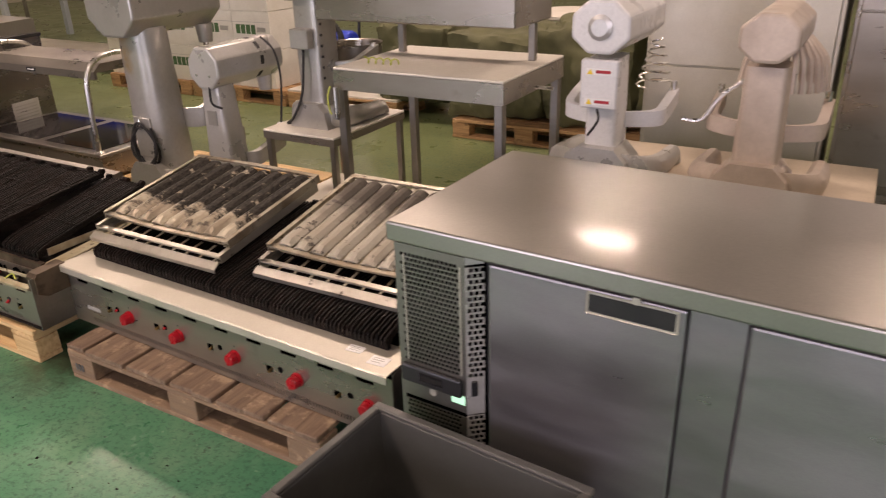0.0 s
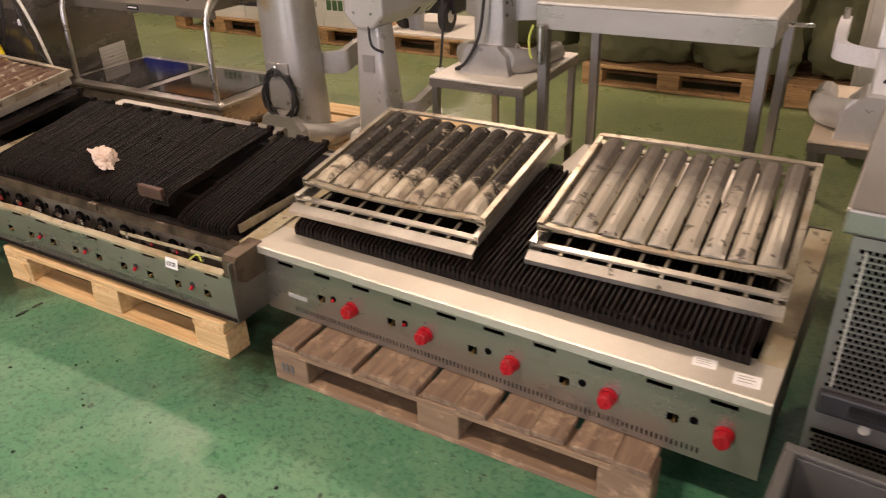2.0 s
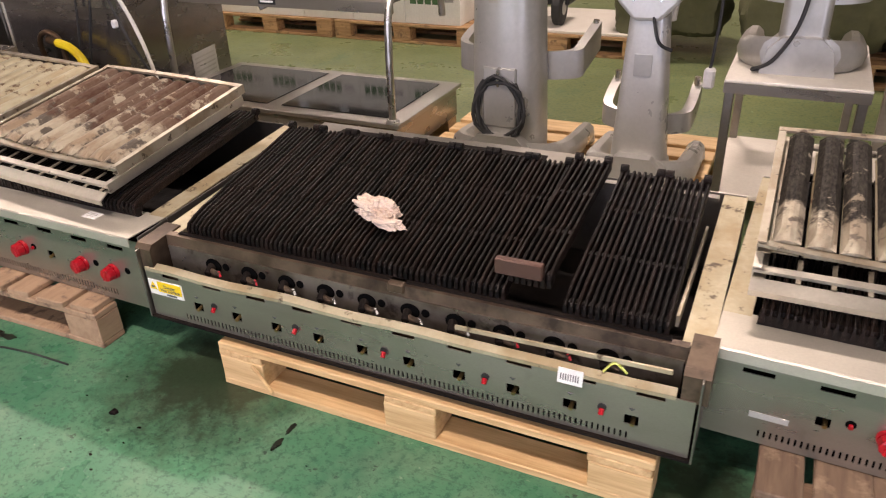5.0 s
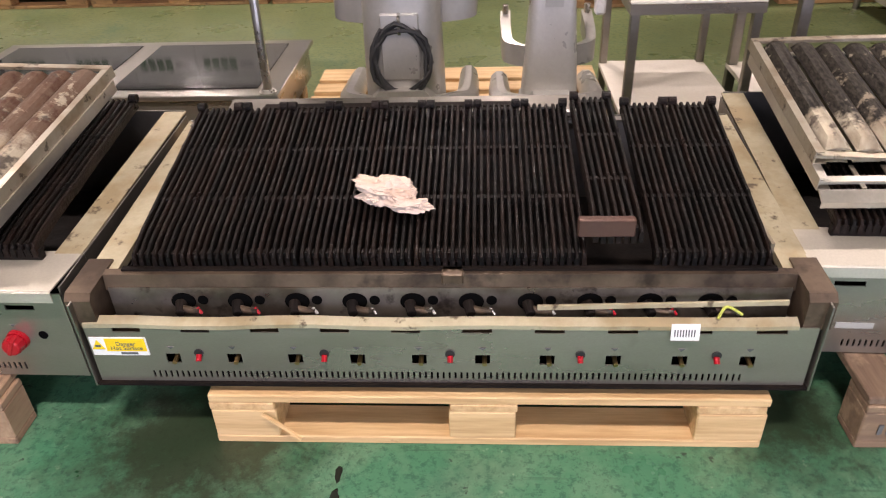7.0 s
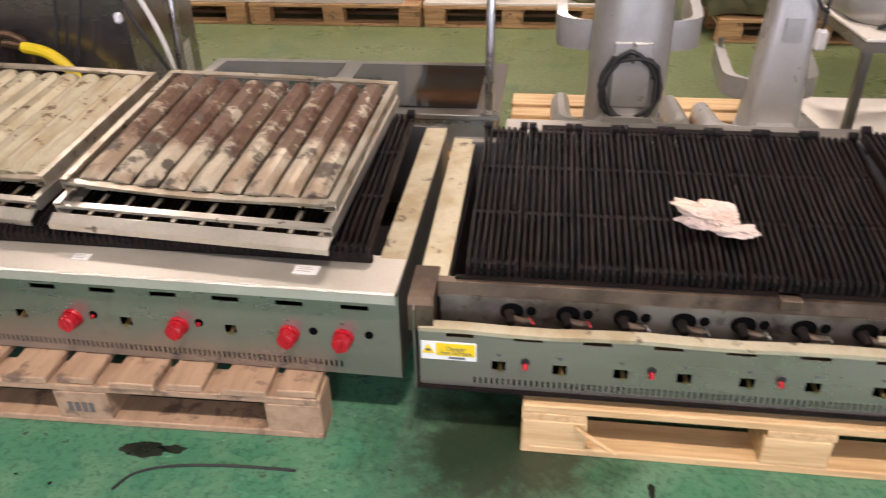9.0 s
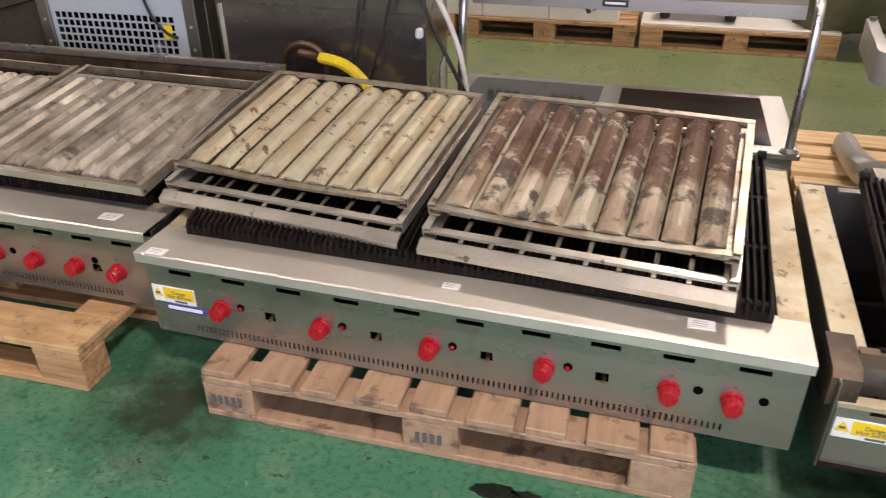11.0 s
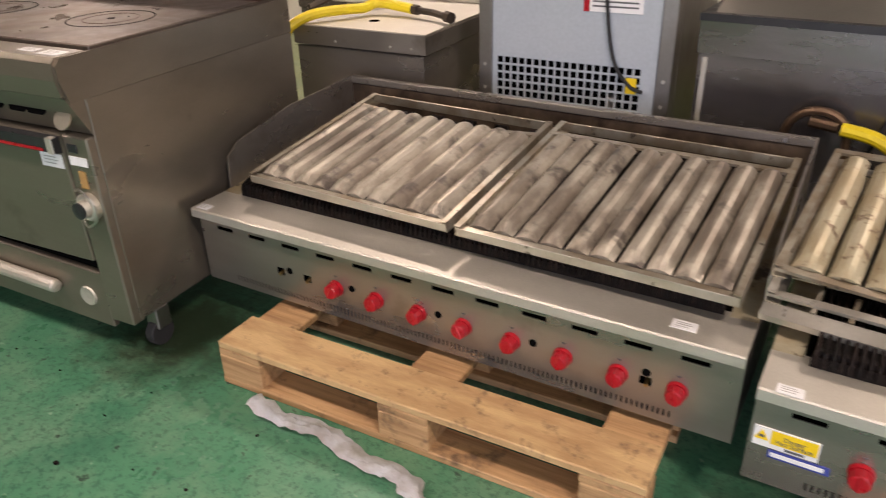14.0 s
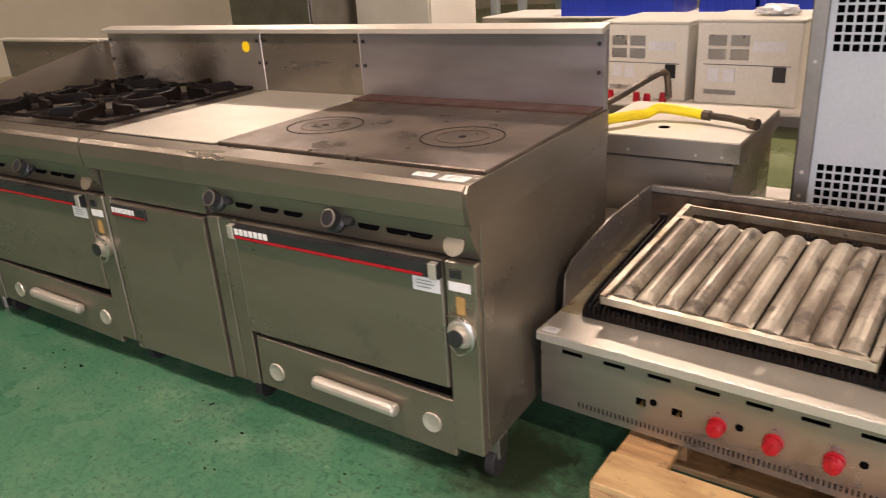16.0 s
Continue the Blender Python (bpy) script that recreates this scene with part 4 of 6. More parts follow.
def tray(label, at, rz, tilt, w, deep, slats, material, bow=0.012, arch=0.016, frame_mat=STEEL_RAIL, open_front=True, high=0.028, rear_gap=0.0, rear_bow=None):
    """One drip tray: a bent frame and arched slats. The origin is the front left corner's foot."""
    t = new("drip_tray")
    t.matrix_world = pose(at[0], at[1], at[2], tilt, 0, rz)
    tagged(t, label, "drip tray", "drip trays on the grills")
    t.empty_display_size = 0.05
    for s, x in ((1, 0.0), (-1, w)):
        prof = [(x, 0), (x + s * 0.03, 0), (x + s * 0.03, 0.003), (x + s * 0.003, 0.003), (x + s * 0.003, high), (x + s * 0.018, high), (x + s * 0.018, high + 0.003), (x, high + 0.003)]
        part("side_rail", extrude(prof, "y", 0, deep), frame_mat, t, "stained folded side rail")
    steps = 10
    front = bmesh.new()
    back = bmesh.new()
    for target, y, b, hh in ((front, 0.012, -bow, high - 0.006), (back, deep - 0.012 - rear_gap, bow * 0.25 if rear_bow is None else -rear_bow, high + 0.004)):
        for i in range(steps):
            x0, x1 = w * i / steps, w * (i + 1) / steps
            z0, z1 = [hh + b * math.sin(math.pi * q / w) for q in (x0, x1)]
            v = [target.verts.new(c) for c in ((x0, y - 0.01, z0), (x1, y - 0.01, z1), (x1, y + 0.01, z1), (x0, y + 0.01, z0), (x0, y - 0.01, z0 - 0.008), (x1, y - 0.01, z1 - 0.008), (x1, y + 0.01, z1 - 0.008), (x0, y + 0.01, z0 - 0.008))]
            for q in ((0, 1, 2, 3), (4, 7, 6, 5), (0, 4, 5, 1), (3, 2, 6, 7)):
                target.faces.new([v[c] for c in q])
        bmesh.ops.remove_doubles(target, verts=target.verts, dist=1e-5)
        bmesh.ops.recalc_face_normals(target, faces=target.faces[:])
    part("front_bar", front, frame_mat, t, "sagging front bar")
    part("back_bar", back, frame_mat, t)
    if rear_gap:
        part("rear_rail", box(0.003, w - 0.003, deep - 0.010, deep - 0.003, 0.0, high + 0.002, 0.001), frame_mat, t, "thin rear rail of the frame")
        part("front_flange", box(0.003, w - 0.003, 0.0, 0.003, 0.0, high - 0.004, 0.001), STEEL_LIP, t, "bright front flange")
    pitch = (w - 0.05) / slats
    back_off = 0.05 if open_front else 0.0
    me = slat_mesh(deep - 0.05 - back_off - rear_gap, pitch * (0.935 if rear_gap else 0.86), material, arch * 1.2)
    for k in range(slats):
        x = 0.025 + pitch * (k + 0.5)
        link("slat", me, t, "", pose(x + random.uniform(-0.0015, 0.0015), 0.025 + back_off, high - 0.008 - bow * math.sin(math.pi * x / w) * 0.8, 0, random.uniform(-2.5, 2.5), random.uniform(-0.3, 0.3)))
        if open_front:
            part("divider", box(x + pitch / 2 - 0.005, x + pitch / 2 + 0.005, -0.012, 0.07, 0.012, 0.015), STEEL_RAIL, t)
    if open_front:
        part("front_lip", extrude([(-0.042, -0.016), (-0.042, -0.001), (-0.014, 0.010), (-0.010, 0.010), (-0.010, 0.007), (-0.039, -0.004), (-0.039, -0.016)], "x", 0.0, w), STEEL_LIP, t, "bright folded front lip")
    return t


def tray_pair(label, x, y, z, rz, w, deep, slats, material, tilt, dx=0.0, dy=0.03):
    tray(label + ", underneath another tray", (x, y - 0.016, z), rz, tilt, w, deep, slats, TRAY_CLEAN, 0.0, 0.010, STEEL_LIP)
    tray(label + ", stacked on another tray", (x + dx, y + dy, z + 0.040), rz, tilt, w, deep - dy, slats, material, 0.014, 0.019, STEEL_RAIL, False)


tray_pair("soot-blackened steel drip tray on a grill", 1.318, 0.310, 0.478, 0.0, 0.668, 0.56, 9, TRAY_BURNT, 9.5)
tray_pair("grease-spotted steel drip tray on a grill", 2.128, 0.350, 0.482, 1.0, 0.665, 0.57, 9, TRAY_SPOT, 9.5)
tray_pair("yellowed steel drip tray on a grill", -1.866, 0.285, 0.464, -5.5, 0.690, 0.58, 9, TRAY_CLEAN, 9.5)
tray_pair("rust-brown scorched drip tray on a grill", -1.127, 0.208, 0.466, -4.5, 0.695, 0.60, 9, TRAY_RUSTY, 9.5)
tray("grey heat-stained drip tray on a grill", (-3.332, 0.265, 0.462), -2.0, 7.5, 0.70, 0.64, 10, TRAY_GREY, 0.0, 0.022, STEEL_RAIL, False, rear_gap=0.085, rear_bow=0.022)
tray("grey heat-stained drip tray on a grill", (-2.606, 0.236, 0.462), -1.5, 7.5, 0.70, 0.66, 10, TRAY_GREY, 0.0, 0.022, STEEL_RAIL, False, rear_gap=0.075)


# ---- counter fridge and crate ----
def counter_fridge():
    t = thing("counter_fridge", "stainless two-door counter fridge with perforated vent panel", "fridge", "", (2.888, 0.088, 0.0), -2.4, size=(1.0, 1.0, 1.08))
    part("body", box(0.0, 1.60, 0.02, 0.62, 0.10, 0.77, 0.003), STEEL_CLEAN, t)
    part("worktop", box(-0.02, 1.62, -0.040, 0.645, 0.772, 0.82, 0.006, seg=2), STEEL_TOP, t, "scratched stainless worktop")
    # vent panel: staggered rows of slots, a plain band with the controls
    bm = bmesh.new()

    def rows(z0, z1, x0, x1):
        k = 0
        z = z0
        while z < z1 - 0.010:
            off = 0.006 * (k % 2)
            holed(x0, x1, z, z + 0.0118, [(x0 + 0.004 + off + 0.012 * i, x0 + 0.0132 + off + 0.012 * i, z + 0.002, z + 0.0102) for i in range(int((x1 - x0 - 0.014) / 0.012))], 0.0, 0.003, bm)
            z += 0.0118
            k += 1
        return z
    zt = rows(0.455, 0.752, 0.012, 0.205)
    rows(0.13, 0.352, 0.012, 0.205)
    holed(0.012, 0.205, zt, 0.77, [], 0.0, 0.003, bm)
    holed(0.012, 0.205, 0.355, 0.455, [], 0.0, 0.003, bm)
    holed(0.0, 0.012, 0.11, 0.77, [], 0.0, 0.003, bm)
    for v in bm.verts:
        v.co.y -= 0.034
    part("vent_panel", bm, STEEL_DARK, t, "perforated stainless vent panel")
    ret = bmesh.new()
    for z0, z1 in ((0.455, 0.752), (0.13, 0.352)):
        z, k = z0, 0
        while z < z1 - 0.012:
            off = 0.005 * (k % 2)
            holed(0, 0.048, z, z + 0.0145, [(0.005 + off + 0.014 * i, 0.0155 + off + 0.014 * i, z + 0.002, z + 0.0125) for i in range(3)], 0.0, 0.003, ret)
            z, k = z + 0.0145, k + 1
    holed(0, 0.048, 0.11, 0.13, [], 0.0, 0.003, ret)
    holed(0, 0.048, 0.352, 0.455, [], 0.0, 0.003, ret)
    holed(0, 0.048, z1 + 0.4, 0.77, [], 0.0, 0.003, ret)
    # pale material paints in the daylight that the angled strip catches
    part("vent_return", ret, CAST_PALE, t, "angled perforated side strip", pose(0.2055, -0.034, 0, 0, 0, 42))
    # near-black sheets stand for the shade behind the perforations
    part("vent_hollow", box(0.004, 0.200, -0.022, -0.018, 0.12, 0.765), HOLE_SHADE, t)
    part("return_hollow", box(0.206, 0.240, 0.006, 0.012, 0.12, 0.765), HOLE_SHADE, t)
    part("panel_frame", box(0.026, 0.030, -0.037, -0.034, 0.46, 0.745), STEEL_LEDGE, t)
    part("panel_frame", box(0.190, 0.194, -0.037, -0.034, 0.46, 0.745), STEEL_LEDGE, t)
    c = part("control_strip", box(0.010, 0.196, -0.050, -0.034, 0.402, 0.452, 0.006, seg=2), BLACK, t, "black control strip")
    part("display", box(0.070, 0.140, -0.0515, -0.050, 0.418, 0.440), GLASS_BLACK, c)
    part("switch", box(0.012, 0.028, -0.006, 0.0, 0.405, 0.448, 0.002), BLACK, t, "black rocker switch", pose(0.2055, -0.034, 0, 0, 0, 42))
    part("lock", cyl((0.105, -0.034, 0.388), (0.105, -0.040, 0.388), 0.011, None, 14), STEEL_LEDGE, t, "small round lock")
    part("indicator", box(0.160, 0.200, -0.036, -0.034, 0.378, 0.402), GREEN_LED, t, "pale green lit label")
    for x0, x1 in ((0.262, 0.725), (0.848, 1.590)):
        d = part("door", box(x0, x1, -0.022, 0.018, 0.13, 0.762, 0.006, seg=2), STEEL_CLEAN, t, "brushed stainless door")
        hx, hw = (0.508, 0.203) if x0 < 0.5 else (1.31, 0.203)
        part("handle_recess", box(hx, hx + hw, -0.0235, -0.021, 0.706, 0.757, 0.003), STEEL_LEDGE, d)
        part("handle", box(hx + 0.006, hx + hw - 0.006, -0.0245, -0.0225, 0.712, 0.751, 0.002), BLACK, d, "dark recessed pull handle")
    part("centre_post", box(0.728, 0.845, -0.012, 0.018, 0.12, 0.765, 0.003), STEEL_CLEAN, t, "stainless post between doors")
    part("bracket", cyl((0.62, -0.030, 0.762), (0.62, -0.020, 0.762), 0.010, None, 10), STEEL_LEDGE, t)
    for x in (0.06, 1.54):
        for y in (0.08, 0.56):
            part("foot", cyl((x, y, 0), (x, y, 0.10), 0.022, None, 12), STEEL_DARK, t)
    return t


counter_fridge()


def plastic_crate():
    t = thing("plastic_crate", "open dark grey plastic crate on floor", "crate", "", (2.872, -0.040, 0), -4.2)
    w, d, h, k = 0.60, 0.40, 0.396, 0.014
    for nm, b in (("end_wall", (0, k, -d, 0)), ("end_wall", (w - k, w, -d, 0)), ("side_wall", (k, w - k, -d, -d + k)), ("side_wall", (k, w - k, -k, 0))):
        part(nm, box(b[0], b[1], b[2], b[3], 0.0, h - 0.014, 0.002), CRATE, t)
    part("base", box(k, w - k, -d + k, -k, 0.004, 0.02), CRATE, t)
    rim = box(-0.012, w + 0.012, -d - 0.012, -d + k, h - 0.014, h, 0.004)
    box(-0.012, w + 0.012, -k, 0.012, h - 0.014, h, 0.004, rim)
    box(-0.012, k, -d + k, -k, h - 0.014, h, 0.004, rim)
    box(w - k, w + 0.012, -d + k, -k, h - 0.014, h, 0.004, rim)
    part("rim", rim, CRATE, t, "worn lighter rim")


plastic_crate()


# ---- range line ----
def pan_support(parent, cx, cy, z, w, d):
    """A cast ring frame per burner with uneven raised fingers."""
    ps = part("pan_support", tube([(-w / 2, -d / 2, z - 0.012), (w / 2, -d / 2, z - 0.012), (w / 2, d / 2, z - 0.012), (-w / 2, d / 2, z - 0.012), (-w / 2, -d / 2, z - 0.012)], 0.008, 6, 0), GRATE, parent, "black cast pan support", pose(cx, cy, 0))
    finger = extrude([(0.045, z - 0.020), (0.205, z - 0.020), (0.215, z + 0.004), (0.195, z + 0.020), (0.090, z + 0.016), (0.060, z + 0.026), (0.045, z + 0.012)], "x", -0.0095, 0.0095)
    finger = mesh_of("finger", finger, GRATE)
    for sy in (-1, 1):
        turn = random.uniform(-0.12, 0.12)
        for a in range(6):
            link("finger", finger, ps, "", Matrix.Translation((0, sy * d / 4, 0)) @ Matrix.Rotation(a * math.pi / 3 + 0.3 + turn, 4, "Z"))
    part("middle_bar", cyl((-w / 2, 0, z - 0.012), (w / 2, 0, z - 0.012), 0.008, None, 6), GRATE, ps)


def oven_range(label, x1, w, kind, at, rz):
    """An oven range; its own x runs from -w to 0."""
    t = thing("oven_range", label, "range", "range cookers in line", at, rz)
    t.matrix_world = pose(*at, 0, 0, rz) @ pose(x1, 0, 0)
    part("side_panel", box(-0.004, 0, 0.0, 0.86, 0.135, 0.80, 0.002), STEEL_RANGE, t)
    part("side_panel", box(-w, -w + 0.004, 0.0, 0.86, 0.135, 0.80, 0.002), STEEL_RANGE, t)
    part("upper_side", extrude([(-0.045, 0.80), (0.86, 0.80), (0.86, 0.912), (-0.045, 0.912), (-0.062, 0.895), (-0.062, 0.86)], "x", -0.006, 0.002), STEEL_RANGE, t, "riveted upper side plate")
    part("carcass", box(-w + 0.004, -0.004, 0.03, 0.855, 0.13, 0.895), STEEL_DARK, t)
    part("front_rail", extrude([(-0.060, 0.815), (-0.068, 0.86), (-0.064, 0.902), (-0.05, 0.914), (0.035, 0.914), (0.035, 0.815)], "x", -w, -0.006), STEEL_RANGE, t, "rounded stainless front rail")
    cp = part("control_panel", extrude([(-0.055, 0.812), (0.0, 0.705), (0.02, 0.705), (0.02, 0.812)], "x", -w + 0.004, -0.004), STEEL_RANGE, t, "sloped control panel")
    slope = pose(0, -0.030, 0.762, -27, 0, 0)
    for x in (-0.895, -0.430):
        k = part("control_knob", lathe([(0.036, 0), (0.036, 0.012), (0.028, 0.02), (0.025, 0.042), (0.020, 0.044)], 16), BLACK, t, "black dial knob", slope @ pose(x, 0, 0, 90, 0, 0))
        part("dial_ring", lathe([(0.026, 0.0415), (0.026, 0.0445), (0.021, 0.0452), (0.0205, 0.0425)], 20, caps=False), STEEL_DARK, k)
        part("stub", cyl((x + 0.05, -0.003, 0.006), (x + 0.05, -0.02, 0.006), 0.016, None, 10), BLACK, t, "", slope)
    for i, x in enumerate((-0.76, -0.66, -0.57, -0.40, -0.31, -0.22, -0.15)):
        part("knob_slot", box(x * w / 0.95 - 0.023, x * w / 0.95 + 0.023, -0.0035, -0.001, -0.011, 0.015, 0.0008), HOLE_SHADE, t, "", slope)
        part("slot_end", cyl((x * w / 0.95 + 0.023, -0.001, 0.002), (x * w / 0.95 + 0.023, -0.0034, 0.002), 0.0128, None, 14), HOLE_SHADE, t, "", slope)
        part("slot_end", cyl((x * w / 0.95 - 0.023, -0.001, 0.002), (x * w / 0.95 - 0.023, -0.0034, 0.002), 0.0128, None, 14), HOLE_SHADE, t, "", slope)
    part("rating_plate", box(-0.29, -0.13, -0.005, -0.001, 0.022, 0.046), CAST_PALE, t, "pale rating plate", slope)
    part("round_mark", lathe([(0.030, 0.0), (0.030, 0.003), (0.024, 0.0035)], 20), STEEL_RAIL, t, "round worn mark", slope @ pose(-0.055, -0.001, -0.012, 90, 0, 0))
    for a, b in ((-w + 0.004, -w + 0.056), (-w + 0.060, -w + 0.122)):
        part("stile", box(a, b, -0.022, 0.02, 0.115, 0.700, 0.003), STEEL_RANGE, t)
    d = part("oven_door", box(-w + 0.128, -0.100, -0.030, 0.02, 0.322, 0.700, 0.006, seg=2), STEEL_RANGE, t, "stainless oven door")
    part("door_handle", extrude([(-0.031, 0.652), (-0.052, 0.656), (-0.052, 0.694), (-0.031, 0.698)], "x", -w + 0.128, -0.100), BLACK, d, "black strip handle with red line")
    part("red_line", box(-w + 0.155, -0.145, -0.0540, -0.0522, 0.658, 0.666), RED, d)
    for k in range(7):
        part("badge_block", box(-w + 0.160 + 0.020 * k, -w + 0.175 + 0.020 * k, -0.0540, -0.0522, 0.670, 0.689), WHITE, d)
    for x in (-w + 0.128, -0.128):
        part("handle_end", box(x, x + 0.024, -0.0550, -0.032, 0.653, 0.697, 0.002), STEEL_LEDGE, d)
    c = part("door_column", box(-0.096, -0.004, -0.026, 0.02, 0.125, 0.700, 0.004), STEEL_RANGE, t)
    part("switch_label", box(-0.085, -0.020, -0.028, -0.026, 0.620, 0.645), WHITE, c)
    part("switch", box(-0.080, -0.045, -0.030, -0.026, 0.655, 0.680, 0.002), BLACK, c)
    part("badge", box(-0.064, -0.038, -0.028, -0.026, 0.555, 0.605), RUST, c, "brown badge")
    k = part("thermostat_dial", lathe([(0.040, 0.0), (0.040, 0.014), (0.034, 0.018), (0.026, 0.018), (0.024, 0.036), (0.018, 0.04)], 20), STEEL_LEDGE, c, "round thermostat dial", pose(-0.050, -0.026, 0.505, 90, 0, 0))
    part("dial_centre", lathe([(0.024, 0.037), (0.024, 0.042), (0.010, 0.045)], 16), BLACK, k)
    part("guard_loop", tube([(-0.09, -0.03, 0.545), (-0.05, -0.050, 0.560), (-0.010, -0.050, 0.53), (-0.010, -0.050, 0.48), (-0.05, -0.050, 0.452), (-0.09, -0.03, 0.46)], 0.004, 6), TUBE, c, "wire dial guard")
    price_label(t, -0.150, -0.0315, 0.625, 0.085, 0.040, 0, True)
    lo = part("lower_panel", box(-w + 0.130, -0.098, -0.024, 0.0, 0.092, 0.278, 0.004, None, Matrix.Rotation(radians(2.0), 4, "Y")), STEEL_RANGE, t, "sagging lower drawer panel")
    part("drawer_handle", cyl((-0.60 * w, -0.045, 0.218), (-0.28 * w, -0.045, 0.206), 0.021, None, 14, None, 0.012), STEEL_LEDGE, lo, "bright bar handle")
    for x in (-0.77, -0.17):
        part("dimple", lathe([(0.032, 0.0), (0.030, 0.006), (0.012, 0.002)], 18), STEEL_LEDGE, lo, "pressed round dimple", pose(x, -0.0245, 0.19, 90, 0, 0))
    # added black sheet for the shade in the gap under the oven door
    part("gap_shadow", box(-w + 0.055, -0.12, 0.001, 0.004, 0.12, 0.325), HOLE_SHADE, t)
    part("backsplash", box(-w, 0, 0.83, 0.862, 0.914, 1.170, 0.003), STEEL_SCORCHED if kind == "burners" else STEEL_CLEAN, t, "scorched stainless backsplash")
    part("splash_cap", extrude([(0.800, 1.158), (0.862, 1.170), (0.862, 1.186), (0.800, 1.174)], "x", -w, 0), STEEL_LEDGE, t)
    for x in (-0.02, -w + 0.02):
        for z in (1.035, 1.125):
            part("bolt", cyl((x, 0.83, z), (x, 0.824, z), 0.007, None, 8), BLACK, t)
    if kind == "hotplate":
        part("hotplate", box(-w + 0.030, -0.004, 0.05, 0.828, 0.905, 0.922, 0.003), HOTPLATE, t, "brown-black solid iron hotplate")
        for x in (-0.765, -0.245):
            for r in (0.122, 0.078):
                part("ring_groove", lathe([(r + (0.004 if r > 0.1 else 0.002), 0.0), (r + (0.004 if r > 0.1 else 0.002), 0.0012), (r, 0.0012), (r, 0.0)], 40, caps=False), SOOT if r > 0.1 else RED_IRON, t, "", pose(x, 0.34, 0.9222))
            part("ring_hole", lathe([(0.012, 0), (0.012, 0.001), (0.002, 0.001)], 12), SOOT, t, "", pose(x, 0.34, 0.9222))
        part("rear_strip", box(-w + 0.030, -0.004, 0.72, 0.826, 0.9222, 0.928), RED_IRON, t, "reddish rear strip")
    else:
        part("burner_well", box(-w + 0.01, -0.01, 0.05, 0.828, 0.900, 0.912), STEEL_SOILED, t, "grimy burner well")
        for i, x in enumerate((-0.27 * w, -0.74 * w)):
            for y in (0.26, 0.62):
                b = part("burner", lathe([(0.052, 0.912), (0.052, 0.925), (0.040, 0.932), (0.012, 0.934)], 20), SOOT, t, "black ring burner", pose(x, y, 0))
            pan_support(t, x, 0.44, 0.945, 0.44, 0.72)
    for x in (-w + 0.04, -0.026):
        for y in (0.075, 0.76):
            cst = part("caster", cyl((x - 0.016, y, 0.045), (x + 0.016, y, 0.045), 0.045, None, 20, None, 0.005), RUBBER, t, "black rubber caster")
            part("fork", box(x - 0.024, x + 0.024, y - 0.02, y + 0.035, 0.06, 0.135, 0.004), STEEL_DARK, cst)
    return t


RANGE_AT, RANGE_RZ = (-3.480, -0.108, 0.0), 4.0
RW, CW, RW2 = 0.985, 0.525, 1.04
hot_range = oven_range("stainless oven range with solid iron hotplate", 0.0, RW, "hotplate", RANGE_AT, RANGE_RZ)
price_label(hot_range, -0.055, -0.015, 0.9145, 0.07, 0.04)
price_label(hot_range, -0.145, -0.010, 0.9145, 0.06, 0.03)
oven_range("stainless oven range with open gas burners", -RW - CW, RW2, "burners", RANGE_AT, RANGE_RZ)


def spreader_cabinet():
    t = thing("base_cabinet", "narrow stainless cabinet between two ranges", "cabinet")
    t.matrix_world = pose(*RANGE_AT, 0, 0, RANGE_RZ) @ pose(-RW, 0, 0)
    w = CW
    part("carcass", box(-w + 0.002, -0.002, 0.03, 0.855, 0.10, 0.900), STEEL_DARK, t)
    part("front_rail", extrude([(-0.060, 0.815), (-0.068, 0.86), (-0.064, 0.902), (-0.05, 0.914), (0.035, 0.914), (0.035, 0.815)], "x", -w, 0), STEEL_RANGE, t)
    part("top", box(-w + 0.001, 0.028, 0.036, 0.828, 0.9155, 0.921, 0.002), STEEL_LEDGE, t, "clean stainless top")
    part("fascia", box(-w + 0.002, -0.002, -0.015, 0.03, 0.700, 0.813), STEEL_RANGE, t)
    part("stile", box(-w + 0.004, -w + 0.041, -0.024, 0.03, 0.10, 0.700, 0.002), STEEL_RANGE, t)
    d = part("door", box(-w + 0.045, -0.006, -0.030, 0.03, 0.110, 0.690, 0.005, seg=2), STEEL_RANGE, t, "plain stainless door")
    part("badge_strip", box(-w + 0.047, -w + 0.235, -0.036, -0.030, 0.642, 0.684, 0.002), BLACK, d)
    part("red_line", box(-w + 0.055, -w + 0.23, -0.0375, -0.036, 0.646, 0.651), RED, d)
    for k in range(7):
        part("badge_block", box(-w + 0.055 + 0.018 * k, -w + 0.069 + 0.018 * k, -0.0375, -0.036, 0.655, 0.673), WHITE, d)
    part("backsplash", box(-w, 0, 0.83, 0.862, 0.914, 1.170, 0.003), STEEL_RANGE, t)
    part("splash_cap", extrude([(0.800, 1.158), (0.862, 1.170), (0.862, 1.186), (0.800, 1.174)], "x", -w, 0), STEEL_LEDGE, t)
    for x in (-0.02, -w + 0.02):
        for z in (1.035, 1.125):
            part("bolt", cyl((x, 0.83, z), (x, 0.824, z), 0.007, None, 8), BLACK, t)
    for x in (-w + 0.06, -0.06):
        for y in (0.12, 0.76):
            part("foot", cyl((x, y, 0), (x, y, 0.105), 0.02, None, 10), STEEL_DARK, t)
    part("price_dot", lathe([(0.022, 0), (0.022, 0.0015)], 20), YELLOW, t, "round yellow sticker", pose(-w - 0.09, 0.829, 1.10, 90, 0, 0))


spreader_cabinet()


